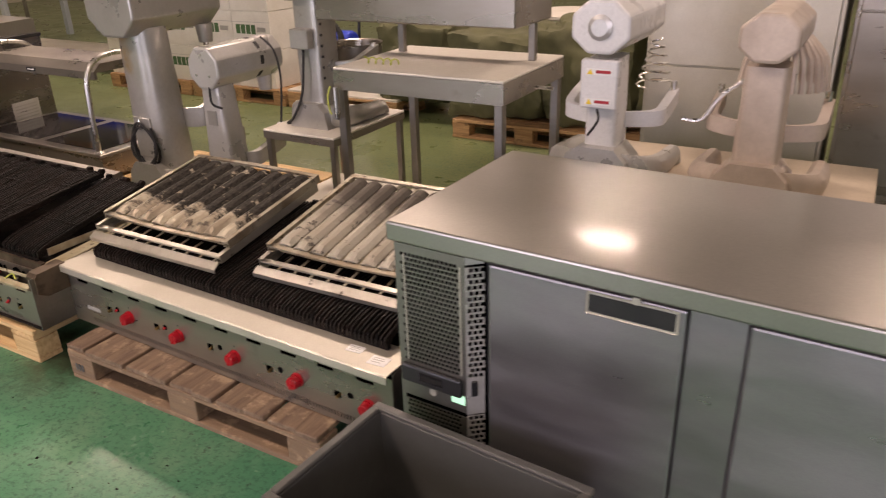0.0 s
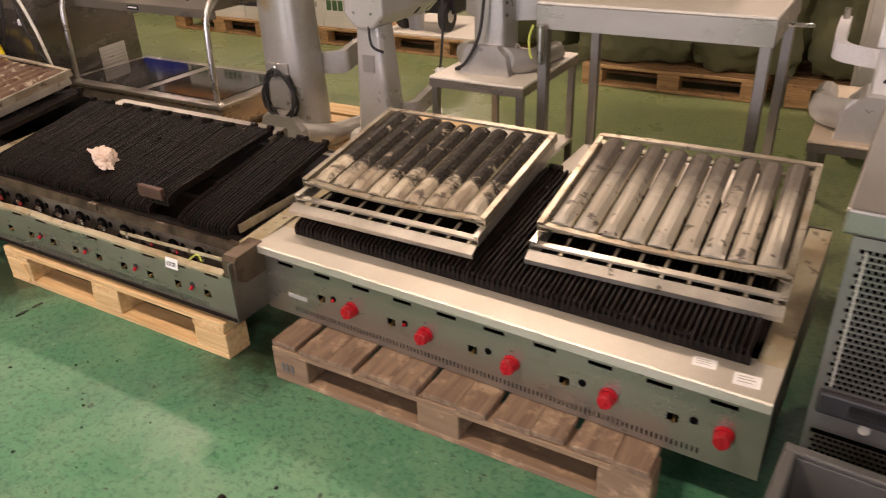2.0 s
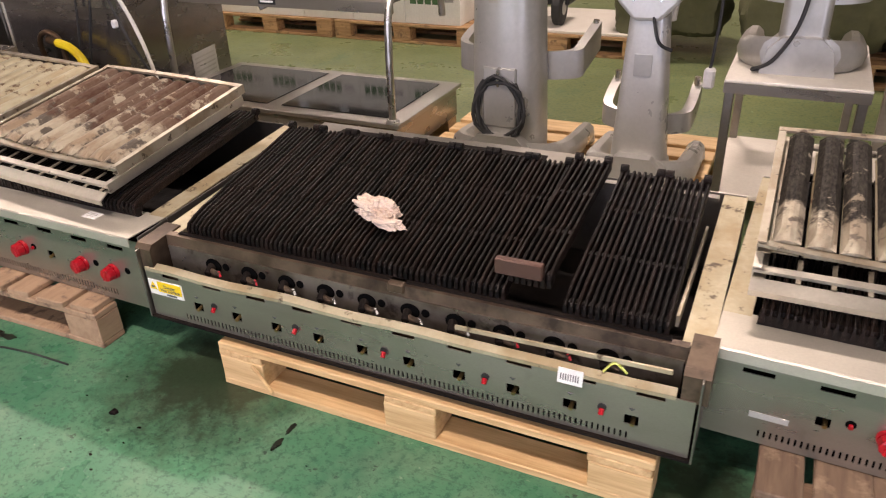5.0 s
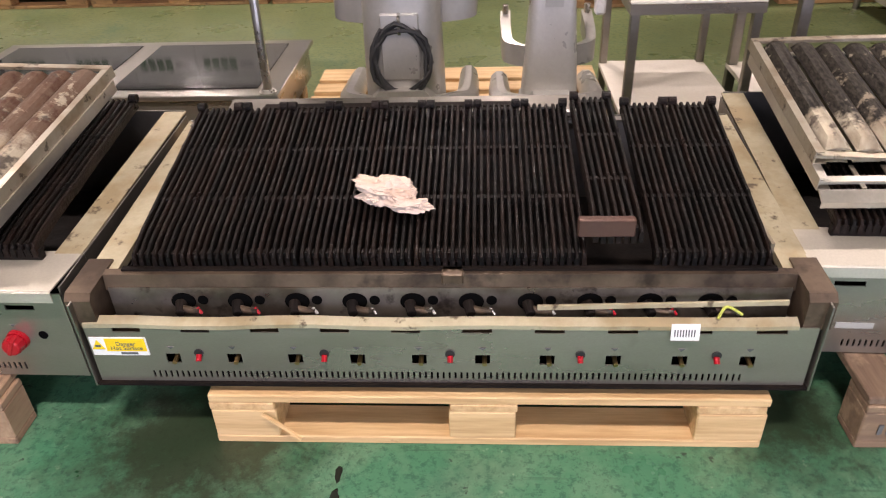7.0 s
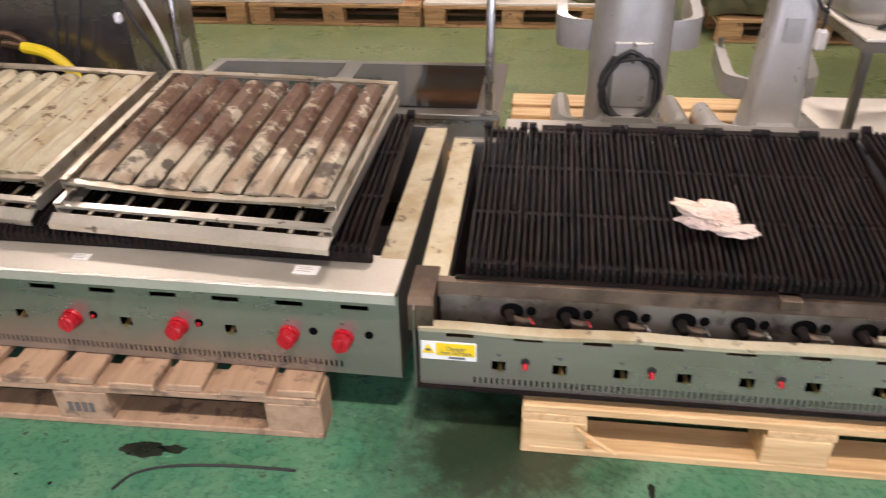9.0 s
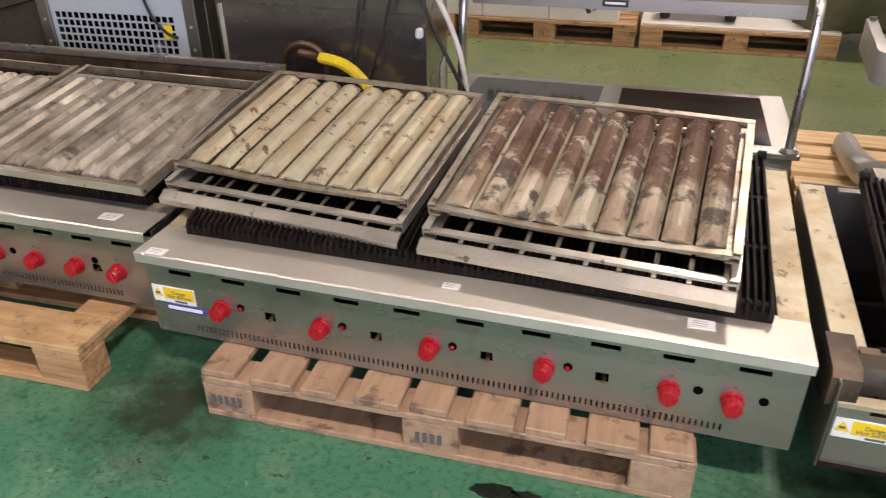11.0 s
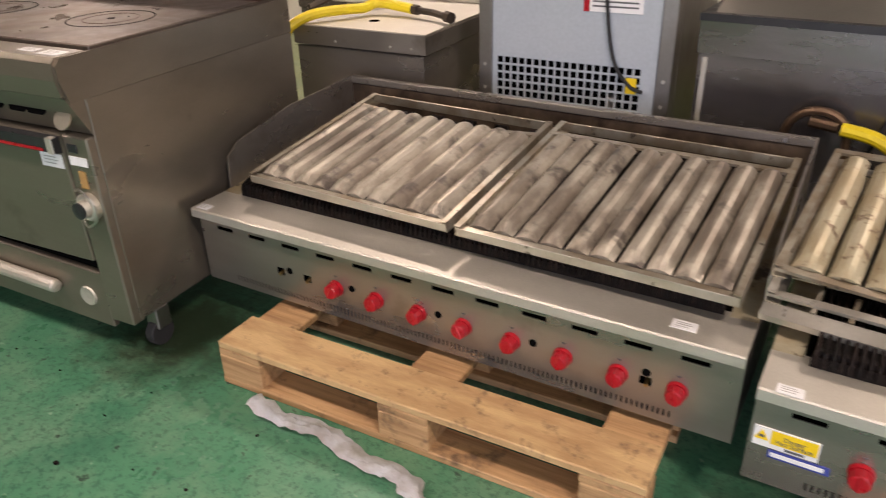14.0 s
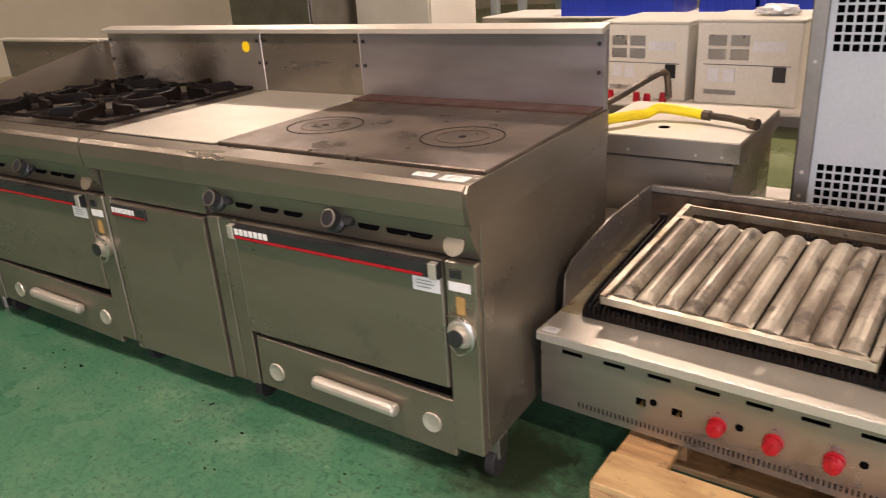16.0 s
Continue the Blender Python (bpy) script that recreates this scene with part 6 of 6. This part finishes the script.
def chest_counter():
    t = thing("chilled_counter", "brown-stained stainless chilled counter with open top", "counter", "", (-2.275, 1.26, 0), -3.0, size=(1, 1, 1.035))
    w, d, h = 0.84, 0.86, 0.815
    part("body", extrude([(0, 0), (w, 0), (w - 0.22, d), (0, d)], "z", 0.08, h - 0.10), STEEL_AGED, t)
    part("upper_band", extrude([(-0.006, -0.008), (w + 0.006, -0.008), (w - 0.21, d), (-0.006, d)], "z", h - 0.098, h), STEEL_AGED, t, "stainless upper band")
    part("top_rim", extrude([(-0.01, -0.012), (w + 0.01, -0.012), (w - 0.205, d + 0.01), (-0.01, d + 0.01)], "z", h, h + 0.022), BLACK, t, "black rubber top rim")
    part("lid", extrude([(0.02, h + 0.022), (d, h + 0.022), (d, h + 0.12), (0.30, h + 0.10)], "x", 0.03, w - 0.24), STEEL_TOP, t, "sloping stainless lid")
    part("corner_strip", box(0.012, 0.03, -0.006, -0.001, 0.10, h - 0.11, 0.002), STEEL_LEDGE, t)
    side = pose(w, 0, 0, 0, 0, math.degrees(math.atan2(0.22, d)))
    sh = part("spec_sheet", box(0.0015, 0.003, 0.50, 0.74, 0.22, 0.40), CAST_PALE, t, "pale printed data sheet", side)
    for k in range(7):
        part("print_bar", box(0.003, 0.004, 0.52, 0.72, 0.235 + 0.022 * k, 0.243 + 0.022 * k), CAST, sh)
    part("gas_pipe", tube([(0.30, -0.02, 0.40), (0.30, -0.05, 0.52), (0.34, -0.06, 0.585), (0.41, -0.06, 0.60), (0.47, -0.06, 0.56), (0.48, -0.06, 0.45), (0.48, -0.05, 0.36)], 0.013, 8), BRONZE, t, "bent oxidised gas pipe")
    part("gas_cock", cyl((0.37, -0.05, 0.565), (0.45, -0.06, 0.560), 0.018, None, 10), BRONZE, t)
    part("gas_hose", tube([(0.46, -0.07, 0.560), (0.56, -0.08, 0.545), (0.64, -0.09, 0.49), (0.69, -0.11, 0.40), (0.71, -0.13, 0.30)], 0.020, 10), HOSE, t, "yellow corrugated gas hose")
    part("power_cable", tube([(0.62, -0.03, h + 0.02), (0.60, -0.03, 0.70), (0.55, -0.03, 0.52), (0.50, -0.03, 0.40)], 0.006, 6), RUBBER, t)
    part("power_cable", tube([(0.75, -0.04, h + 0.03), (0.70, -0.05, 0.66), (0.62, -0.05, 0.45)], 0.006, 6), RUBBER, t)
    part("mains_plug", box(0.812, 0.836, -0.035, -0.008, 0.64, 0.675, 0.006), CAST_WHITE, t, "white mains plug")
    part("slack_cable", tube([(0.80, -0.03, h + 0.03), (0.92, -0.05, 0.62), (1.02, -0.02, 0.42), (1.10, 0.02, 0.275)], 0.007, 6), RUBBER, t, "straight black cable")
    part("white_cable", tube([(0.70, 0.0, h + 0.03), (0.80, -0.03, h + 0.05), (0.90, -0.03, h - 0.05), (0.97, -0.02, 0.60), (1.00, 0.0, 0.40), (1.02, 0.02, 0.28)], 0.009, 8), HOSE_WHITE, t, "thick white cable")
    for x in (0.06, w - 0.06):
        for y in (0.06, d - 0.06):
            part("foot", cyl((min(x, w - 0.06 - 0.26 * y), y, 0), (min(x, w - 0.06 - 0.26 * y), y, 0.08), 0.02, None, 10), STEEL_DARK, t)


chest_counter()


def vent_cabinet():
    t = thing("refrigerator", "tall refrigerator seen from its grey-blue vented back", "refrigerator", "", (-3.045, 1.21, 0), 2.0, size=(1, 1, 1.07))
    w, h = 0.70, 1.75

    def mesh_grille(z0, z1):
        k = int((w - 0.14) / 0.028)
        rows = int((z1 - z0) / 0.028)
        return [(0.07 + 0.028 * i, 0.07 + 0.028 * i + 0.021, z0 + 0.028 * j, z0 + 0.028 * j + 0.021) for i in range(k) for j in range(rows)]
    part("back_panel", holed(0.05, w - 0.05, 0.20, h, mesh_grille(0.44, 0.655) + mesh_grille(0.98, 1.35), 0.0, 0.003), PANEL_BLUE, t, "grey-blue back panel with square vent mesh")
    # black sheet supplies the shade seen through the vent mesh
    part("hollow", box(0.05, w - 0.05, 0.05, 0.06, 0.20, h), HOLE_SHADE, t)
    part("body", box(0.0, w, 0.065, 0.70, 0.10, h + 0.02, 0.004), STEEL_DARK, t)
    for x in (0.0, w - 0.05):
        p = part("corner_post", box(x, x + 0.05, -0.012, 0.064, 0.10, h + 0.02, 0.003), STEEL_DARK, t, "dark steel corner post")
        for z in (0.45, 0.52, 0.60, 0.95):
            part("rivet", cyl((x + 0.025, -0.012, z), (x + 0.025, -0.015, z), 0.006, None, 8), STEEL_LEDGE, p)
    pl = part("placard", box(0.385, 0.585, -0.003, -0.001, 0.795, 0.92), WHITE, t, "white notice with crimson border")
    part("placard_band", box(0.385, 0.585, -0.004, -0.003, 0.885, 0.92), RED, pl)
    part("placard_edge", box(0.385, 0.405, -0.004, -0.003, 0.795, 0.885), RED, pl)
    for k in range(5):
        part("print_bar", box(0.415, 0.57, -0.004, -0.003, 0.81 + 0.014 * k, 0.815 + 0.014 * k), PRINT, pl)
    part("power_cable", tube([(0.46, -0.01, 1.1), (0.465, -0.012, 0.85), (0.50, -0.012, 0.66), (0.56, -0.015, 0.58), (0.61, -0.012, 0.56)], 0.006, 6), RUBBER, t, "thin black cable")
    part("warning_tag", box(0.55, 0.585, -0.006, -0.004, 0.55, 0.60), YELLOW, t)
    part("inner_bottle", cyl((0.50, 0.02, 0.46), (0.50, 0.02, 0.53), 0.02, None, 10), TUBE, t)
    for x in (0.05, w - 0.05):
        for y in (0.12, 0.64):
            part("foot", cyl((x, y, 0), (x, y, 0.10), 0.02, None, 10), STEEL_DARK, t)


vent_cabinet()


def fryer():
    t = thing("boiling_unit", "stainless boiling unit with flat lid and gas hose", "cooker", "", (-3.795, 1.05, 0), 2.0)
    w, d = 0.60, 0.62
    part("body", box(0, w - 0.02, 0.015, d, 0.08, 0.672, 0.004), STEEL, t)
    part("lid", extrude([(0.0, 0.680), (w, 0.680), (w, 0.745), (w - 0.004, 0.75), (0.0, 0.75)], "y", 0.0, d), STEEL, t)
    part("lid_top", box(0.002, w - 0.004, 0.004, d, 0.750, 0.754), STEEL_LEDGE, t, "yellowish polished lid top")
    for x, y in ((0.28, 0.16), (0.50, 0.36)):
        part("lid_hole", lathe([(0.022, 0), (0.022, 0.0012), (0.004, 0.0012)], 18), HOLE_SHADE, t, "", pose(x, y, 0.754))
    for x in (0.05, w - 0.06):
        for y in (0.06, d - 0.06):
            part("foot", cyl((x, y, 0), (x, y, 0.08), 0.02, None, 10), STEEL_DARK, t)
    for x in (0.20, 0.45, 0.54):
        part("rivet", cyl((x, 0.0, 0.70), (x, -0.003, 0.70), 0.005, None, 8), STEEL_LEDGE, t)
    h = thing("gas_hose", "yellow gas hose with black iron pipes lying on lid", "hose", "", (-0.055, 0.09, 0.0))
    part("hose", tube([(-3.735, 0.90, 0.715), (-3.715, 0.93, 0.755), (-3.67, 1.01, 0.785), (-3.60, 1.12, 0.79), (-3.565, 1.20, 0.785), (-3.53, 1.25, 0.80), (-3.42, 1.26, 0.79), (-3.36, 1.25, 0.785)], 0.020, 10), HOSE, h, "yellow rubber hose")
    part("pipe", tube([(-3.36, 1.25, 0.785), (-3.25, 1.22, 0.785), (-3.14, 1.17, 0.78)], 0.013, 8, 0), PIPE, h, "black iron pipe")
    part("fitting", cyl((-3.36, 1.25, 0.785), (-3.33, 1.243, 0.785), 0.020, None, 8), PIPE, h)
    part("fitting", cyl((-3.17, 1.185, 0.782), (-3.14, 1.17, 0.781), 0.022, None, 8), PIPE, h)
    part("pipe", tube([(-3.78, 1.12, 0.785), (-3.70, 1.28, 0.84), (-3.62, 1.46, 0.90), (-3.60, 1.50, 0.88), (-3.575, 1.46, 0.80)], 0.015, 8, 3), PIPE, h)


fryer()
bm = lathe([(0.13, 0.0), (0.17, 0.03), (0.19, 0.12), (0.19, 0.30), (0.175, 0.40), (0.15, 0.46), (0.15, 0.47), (0.13, 0.46)], 28)
tagged(part("steel_pot", bm, STEEL, None, "", pose(-3.64, 0.88, 0.0), True), "round stainless stock pot standing between ranges", "pot")


def counter_oven(label, x0, x1, y0, y1, z0, z1, rz=0.0):
    t = thing("countertop_oven", label, "appliance", "white appliances", (x0, y0, z0), rz)
    w, d, h = x1 - x0, y1 - y0, z1 - z0
    part("case", box(0, w, 0, d, 0.0, h, 0.008, seg=2), PLASTIC_WHITE, t)
    part("top_cover", box(-0.006, w + 0.006, -0.006, d, h, h + 0.012, 0.003), PLASTIC_WHITE, t)
    for i, (x, z) in enumerate(((0.12, 0.72), (0.34, 0.72), (0.12, 0.55), (0.34, 0.55))):
        part("vent_slot", box(x * w, (x + 0.18) * w, -0.003, -0.0005, z * h, (z + 0.13) * h), CAST, t)
    part("panel_outline", box(0.08 * w, 0.92 * w, -0.002, -0.0005, 0.485 * h, 0.495 * h), PRINT, t)
    for x in (0.12, 0.28):
        part("outlet", box(x * w, (x + 0.12) * w, -0.003, -0.0005, 0.28 * h, 0.45 * h, 0.001), CAST_WHITE, t)
    part("nameplate", box(0.56 * w, 0.86 * w, -0.003, -0.0005, 0.66 * h, 0.78 * h), CAST_WHITE, t)
    part("socket", box(0.76 * w, 0.88 * w, -0.004, -0.0005, 0.30 * h, 0.48 * h), BLACK, t)
    part("lower_slot", box(0.1 * w, 0.42 * w, -0.003, -0.0005, 0.12 * h, 0.18 * h), CAST, t)
    return t


steel_table("white-topped bench behind the boiling unit", -4.38, -3.12, 1.77, 2.42, 0.717, 0.04, WHITE_TOP, 0.035, 0.2)
counter_oven("off-white electrical appliance box with vents", -3.64, -3.20, 1.90, 2.33, 0.717, 1.07, -2)
counter_oven("off-white scanner-like appliance with red caps", -4.10, -3.68, 1.92, 2.37, 0.717, 1.06, -3)
for k, (x, y, z) in enumerate(((-4.03, 1.86, 0), (-3.89, 1.84, 0), (-3.83, 1.82, 0), (-3.77, 1.86, 0))):
    tagged(part("red_cap", cyl((x, y, 0.717), (x, y, 0.76), 0.018, 0.014, 10), RED, None), "small red plastic cap on bench", "cap", "red caps")
bm = crumple(0.05, 7.7, (1.6, 1.0, 0.45), 0.5)
tagged(part("plastic_bag", bm, CAST_WHITE, None, "", pose(-3.36, 2.07, 1.103), True), "crumpled clear plastic bag on appliance", "bag")

# ---- stacked goods at the back ----


def carton_stack(x0, y0, nx, nz, w, d, h, ny=2):
    for k in range(nz):
        for j in range(ny):
            for i in range(nx):
                t = thing("carton", "white cardboard carton with green printed bar", "carton", "cartons stacked on pallets",
                          (x0 + i * (w + 0.004), y0 + j * (d + 0.004), 0.144 + k * h), random.uniform(-0.6, 0.6))
                part("box", box(0, w, 0, d, 0.001, h - 0.001, 0.004), CARTON, t)
                if j == 0:
                    part("lid_seam", box(0.0, w, -0.002, -0.0005, h * 0.72, h * 0.735), CAST_PALE, t)
                    for q in range(4):
                        part("print_block", box(w * (0.10 + 0.135 * q), w * (0.21 + 0.135 * q), -0.002, -0.0005, h * 0.42, h * 0.66), GREEN_PRINT, t)
                    part("print_block", box(w * 0.66, w * 0.88, -0.002, -0.0005, h * 0.48, h * 0.60), CAST, t)


for x in (-3.26, -2.03, -0.80):
    euro_pallet("pine pallet under stacked goods", WOOD_MID, WOOD_MID, (x, 3.82, 0))
carton_stack(-3.24, 3.85, 5, 3, 0.455, 0.38, 0.345)
tagged(part("white_board", box(-0.80, 0.40, 3.83, 4.62, 0.1445, 0.164, 0.003), WHITE_TOP, None), "flat white board lying on a pallet", "board")


def hand_truck():
    t = thing("hand_truck", "black and blue wheeled pump unit on pallet", "pump", "", (-0.42, 4.06, 0.164), size=(1.08, 1, 1.1))
    for x in (-0.22, 0.16):
        wl = part("wheel", cyl((x - 0.03, -0.06, 0.11), (x + 0.03, -0.06, 0.11), 0.11, None, 24, None, 0.012), RUBBER, t, "black rubber wheel")
        part("hub", cyl((x - 0.034, -0.06, 0.11), (x + 0.034, -0.06, 0.11), 0.045, None, 16), CAST_PALE, wl)
    part("motor", cyl((-0.10, 0.0, 0.36), (0.22, 0.0, 0.36), 0.11, None, 20, None, 0.02), BLUE_TUB, t, "blue motor housing")
    part("chassis", box(-0.18, 0.22, -0.05, 0.20, 0.12, 0.24, 0.01), BLACK, t)
    part("hose_coil", tube([(0.18 * math.cos(a * 0.5), -0.12 + 0.01 * (a % 3), 0.40 + 0.16 * math.sin(a * 0.5)) for a in range(40)], 0.02, 8, 2), RUBBER, t, "coiled black hose")
    part("handle", tube([(-0.2, 0.1, 0.2), (-0.22, 0.12, 0.7), (0.22, 0.12, 0.7), (0.2, 0.1, 0.2)], 0.014, 8, 0), BLACK, t)


hand_truck()


def canvas_bale(x, y, z, sx, sy, sz, seed):
    bm = bmesh.new()
    bmesh.ops.create_cube(bm, size=2.0)
    bmesh.ops.subdivide_edges(bm, edges=bm.edges[:], cuts=22, use_grid_fill=True)
    for v in bm.verts:
        c = v.co
        p = Vector((c.x, c.y, c.z))
        r = p.normalized() * 1.18
        q = p.lerp(r, 0.45)
        n1 = noise.fractal(p * 1.3 + Vector((seed, 0, 0)), 1.0, 2.0, 4)
        fold = abs(math.sin(3.2 * p.x + 2.0 * n1 + seed)) * 0.06 * (0.4 + 0.6 * (1 - abs(c.z)))
        q = q * (1 + 0.14 * n1 - fold + 0.05 * abs(noise.noise(p * 4 + Vector((0, seed, 0)))))
        v.co = Vector((q.x * sx, q.y * sy, max(q.z, -0.96) * sz))
    t = part("canvas_bale", bm, OLIVE, None, "", pose(x, y, z + 0.96 * sz), True)
    tagged(t, "bulging olive-green canvas bale on pallet", "bale", "canvas bales on pallets")
    return t


for x in (1.08, 2.40):
    euro_pallet("pine pallet under olive canvas bales", WOOD_MID, WOOD_MID, (x, 3.56, 0))
canvas_bale(0.50, 4.20, 0.144, 0.36, 0.36, 0.33, 1.0)
canvas_bale(1.40, 3.99, 0.144, 0.41, 0.40, 0.33, 4.0)
canvas_bale(2.10, 4.00, 0.144, 0.38, 0.40, 0.37, 8.0)
canvas_bale(2.90, 4.00, 0.144, 0.43, 0.40, 0.41, 11.0)
t = thing("round_table", "small round white table among canvas bales", "table", "", (1.59, 4.72, 0), size=(1.06, 1.06, 1.07))
part("table_top", lathe([(0.34, 0), (0.35, 0.01), (0.35, 0.03), (0.34, 0.035)], 32), WHITE_TOP, t, "", pose(0, 0, 0.74))
part("pedestal", cyl((0, 0, 0.02), (0, 0, 0.74), 0.035, None, 14), STEEL_DARK, t)
part("foot_plate", lathe([(0.22, 0), (0.22, 0.015), (0.05, 0.03)], 24), STEEL_DARK, t)


def tub(x, y, z, w, d, h, material, label):
    t = thing("storage_tub", label, "tub", "plastic storage tubs", (x, y, z))
    k = 0.008
    part("end_wall", box(0, k, 0, d, 0, h), material, t)
    part("end_wall", box(w - k, w, 0, d, 0, h), material, t)
    part("side_wall", box(k, w - k, 0, k, 0, h), material, t)
    part("side_wall", box(k, w - k, d - k, d, 0, h), material, t)
    part("base", box(k, w - k, k, d - k, 0, k), material, t)
    part("rim", box(-0.012, w + 0.012, -0.012, 0.0, h - 0.03, h, 0.004), material, t)
    for q in range(6):
        part("rib", box(w * (q + 0.5) / 6 - 0.006, w * (q + 0.5) / 6 + 0.006, -0.010, 0.0, 0.01, h - 0.032), material, t)


steel_table("long workbench carrying blue tubs", -6.34, -3.54, 4.25, 4.98, 0.87, 0.05, WHITE_TOP, 0.04, 0.2)
tub(-5.58, 4.30, 0.87, 0.95, 0.55, 0.37, BLUE_TUB, "bright blue plastic tub on bench")
tub(-4.43, 4.30, 0.87, 0.40, 0.55, 0.40, BLUE_TUB, "bright blue plastic tub on bench")
tub(-4.00, 4.30, 0.87, 0.44, 0.55, 0.33, BLUE_TUB, "bright blue plastic tub on bench")
counter_oven("off-white appliance box standing on bench", -3.50, -3.05, 5.1, 5.5, 0.0, 0.845)
tall_cabinet("beige steel cupboard at the back", -7.2, -6.37, 3.55, 4.2, 0.05, 1.75, PLASTIC_WHITE, 0.8, "cupboard")
tall_cabinet("grey steel cupboard at the back", -8.3, -7.25, 3.06, 3.7, 0.05, 1.34, STEEL_DARK, 0.6, "cupboard")


def rack(x, y):
    t = thing("storage_rack", "orange and grey steel pallet rack with dark boxes", "rack", "", (x, y, 0), size=(1.08, 1.08, 1.12))
    for px in (0, 2.6):
        for py in (0, 0.9):
            part("upright", box(px, px + 0.09, py, py + 0.07, 0, 3.0, 0.004), PANEL_BLUE, t)
    for z in (1.1, 2.3):
        for py in (0.0, 0.9):
            part("beam", box(0.09, 2.6, py, py + 0.05, z - 0.11, z, 0.004), ORANGE, t, "orange rack beam")
        part("deck", box(0.09, 2.6, 0.05, 0.9, z - 0.02, z), BOARD, t)


for x, y in ((-10.4, 5.35), (-7.5, 6.8), (-1.68, 7.9), (1.66, 7.94)):
    rack(x, y)
    for k in range(4):
        tub(x + 0.22 + 0.65 * k, y + 0.16, 1.232, 0.54, 0.65, 0.38, BLACK if k % 2 else CRATE, "dark plastic tub on rack shelf")

# ---- small things on the floor ----


def floor_cloth():
    bm = bmesh.new()
    path = smooth_path([(-3.05, -0.120, 0), (-2.93, -0.145, 0), (-2.80, -0.130, 0), (-2.66, -0.165, 0), (-2.54, -0.165, 0), (-2.46, -0.215, 0), (-2.400, -0.285, 0)], 8)
    rows = []
    for i, p in enumerate(path):
        d = (path[min(i + 1, len(path) - 1)] - path[max(i - 1, 0)]).normalized()
        nrm = Vector((-d.y, d.x, 0))
        wide = 0.027 + 0.018 * noise.noise(Vector((i * 0.35, 2.0, 0)))
        rows.append([bm.verts.new(p + nrm * wide * (k / 4 - 1) + Vector((0, 0, 0.012 + 0.018 * abs(noise.noise(Vector((i * 0.45, k * 0.8, 5.0)))) + 0.010 * math.sin(math.pi * k / 8)))) for k in range(9)])
    for a, b in zip(rows, rows[1:]):
        for k in range(8):
            bm.faces.new((a[k], a[k + 1], b[k + 1], b[k]))
    sol = bmesh.ops.solidify(bm, geom=bm.faces[:], thickness=0.008)
    bmesh.ops.recalc_face_normals(bm, faces=bm.faces[:])
    tagged(part("cloth_strip", bm, CLOTH, None, "", None, True), "dirty white torn cloth strip on floor", "cloth")


floor_cloth()


def stain(x, y, sx, sy, seed, material, label, name="oil_stain", h=0.0015):
    bm = bmesh.new()
    pts = []
    for k in range(40):
        a = 2 * math.pi * k / 40
        r = 1 + 0.45 * noise.fractal(Vector((math.cos(a) * 1.4 + seed, math.sin(a) * 1.4, seed)), 1.0, 2.0, 4)
        pts.append((x + sx * r * math.cos(a), y + sy * r * math.sin(a)))
    extrude(pts, "z", 0.0003, h, bm)
    tagged(part(name, bm, material, None), label, "stain", kind="structure")


OIL = mat("dark_oil", (0.012, 0.016, 0.012), 0.3, 0.0, (0.02, 0.035, 0.022), 10, bump=0.05)
stain(-0.875, -0.095, 0.055, 0.022, 1.0, OIL, "black oily smear on floor")
stain(-0.805, -0.085, 0.030, 0.012, 6.0, OIL, "black oily smear on floor")
bm = tube([(-0.89, -0.215, 0.002), (-0.86, -0.165, 0.002), (-0.78, -0.135, 0.002), (-0.64, -0.120, 0.002), (-0.50, -0.118, 0.002)], 0.0035, 6)
tagged(part("string", bm, RUBBER, None), "thin dark string lying on floor", "string")


def floor_flecks():
    """Small dark chips and grit scattered on the walkway."""
    rnd = random.Random(5)
    bm = bmesh.new()
    for k in range(240):
        x, y = rnd.uniform(-5.5, 3.0), -0.18 - abs(rnd.gauss(0, 0.45))
        r = rnd.uniform(0.002, 0.007) * (2.2 if k % 19 == 0 else 1)
        a0, q = rnd.uniform(0, 6.28), rnd.uniform(0.4, 1.0)
        pts = [(x + r * math.cos(a0 + 2 * math.pi * i / 7) * rnd.uniform(0.6, 1.3), y + r * q * math.sin(a0 + 2 * math.pi * i / 7) * rnd.uniform(0.6, 1.3)) for i in range(7)]
        low = [bm.verts.new((px, py, 0.0004)) for px, py in pts]
        top = [bm.verts.new((x + (px - x) * 0.6, y + (py - y) * 0.6, 0.0004 + r * 0.35)) for px, py in pts]
        bm.faces.new(top)
        for i in range(7):
            bm.faces.new((low[i], low[(i + 1) % 7], top[(i + 1) % 7], top[i]))
    bmesh.ops.recalc_face_normals(bm, faces=bm.faces[:])
    tagged(part("grit", bm, SOOT, None), "dark grit and chips scattered on floor", "grit", kind="stuff")


floor_flecks()
stain(0.29, -0.086, 0.008, 0.022, 3.0, OIL, "small black smear on floor")
stain(0.29, -0.150, 0.010, 0.020, 5.0, OIL, "small black smear on floor")
stain(-2.385, -0.300, 0.016, 0.016, 9.0, OIL, "small black smear on floor")
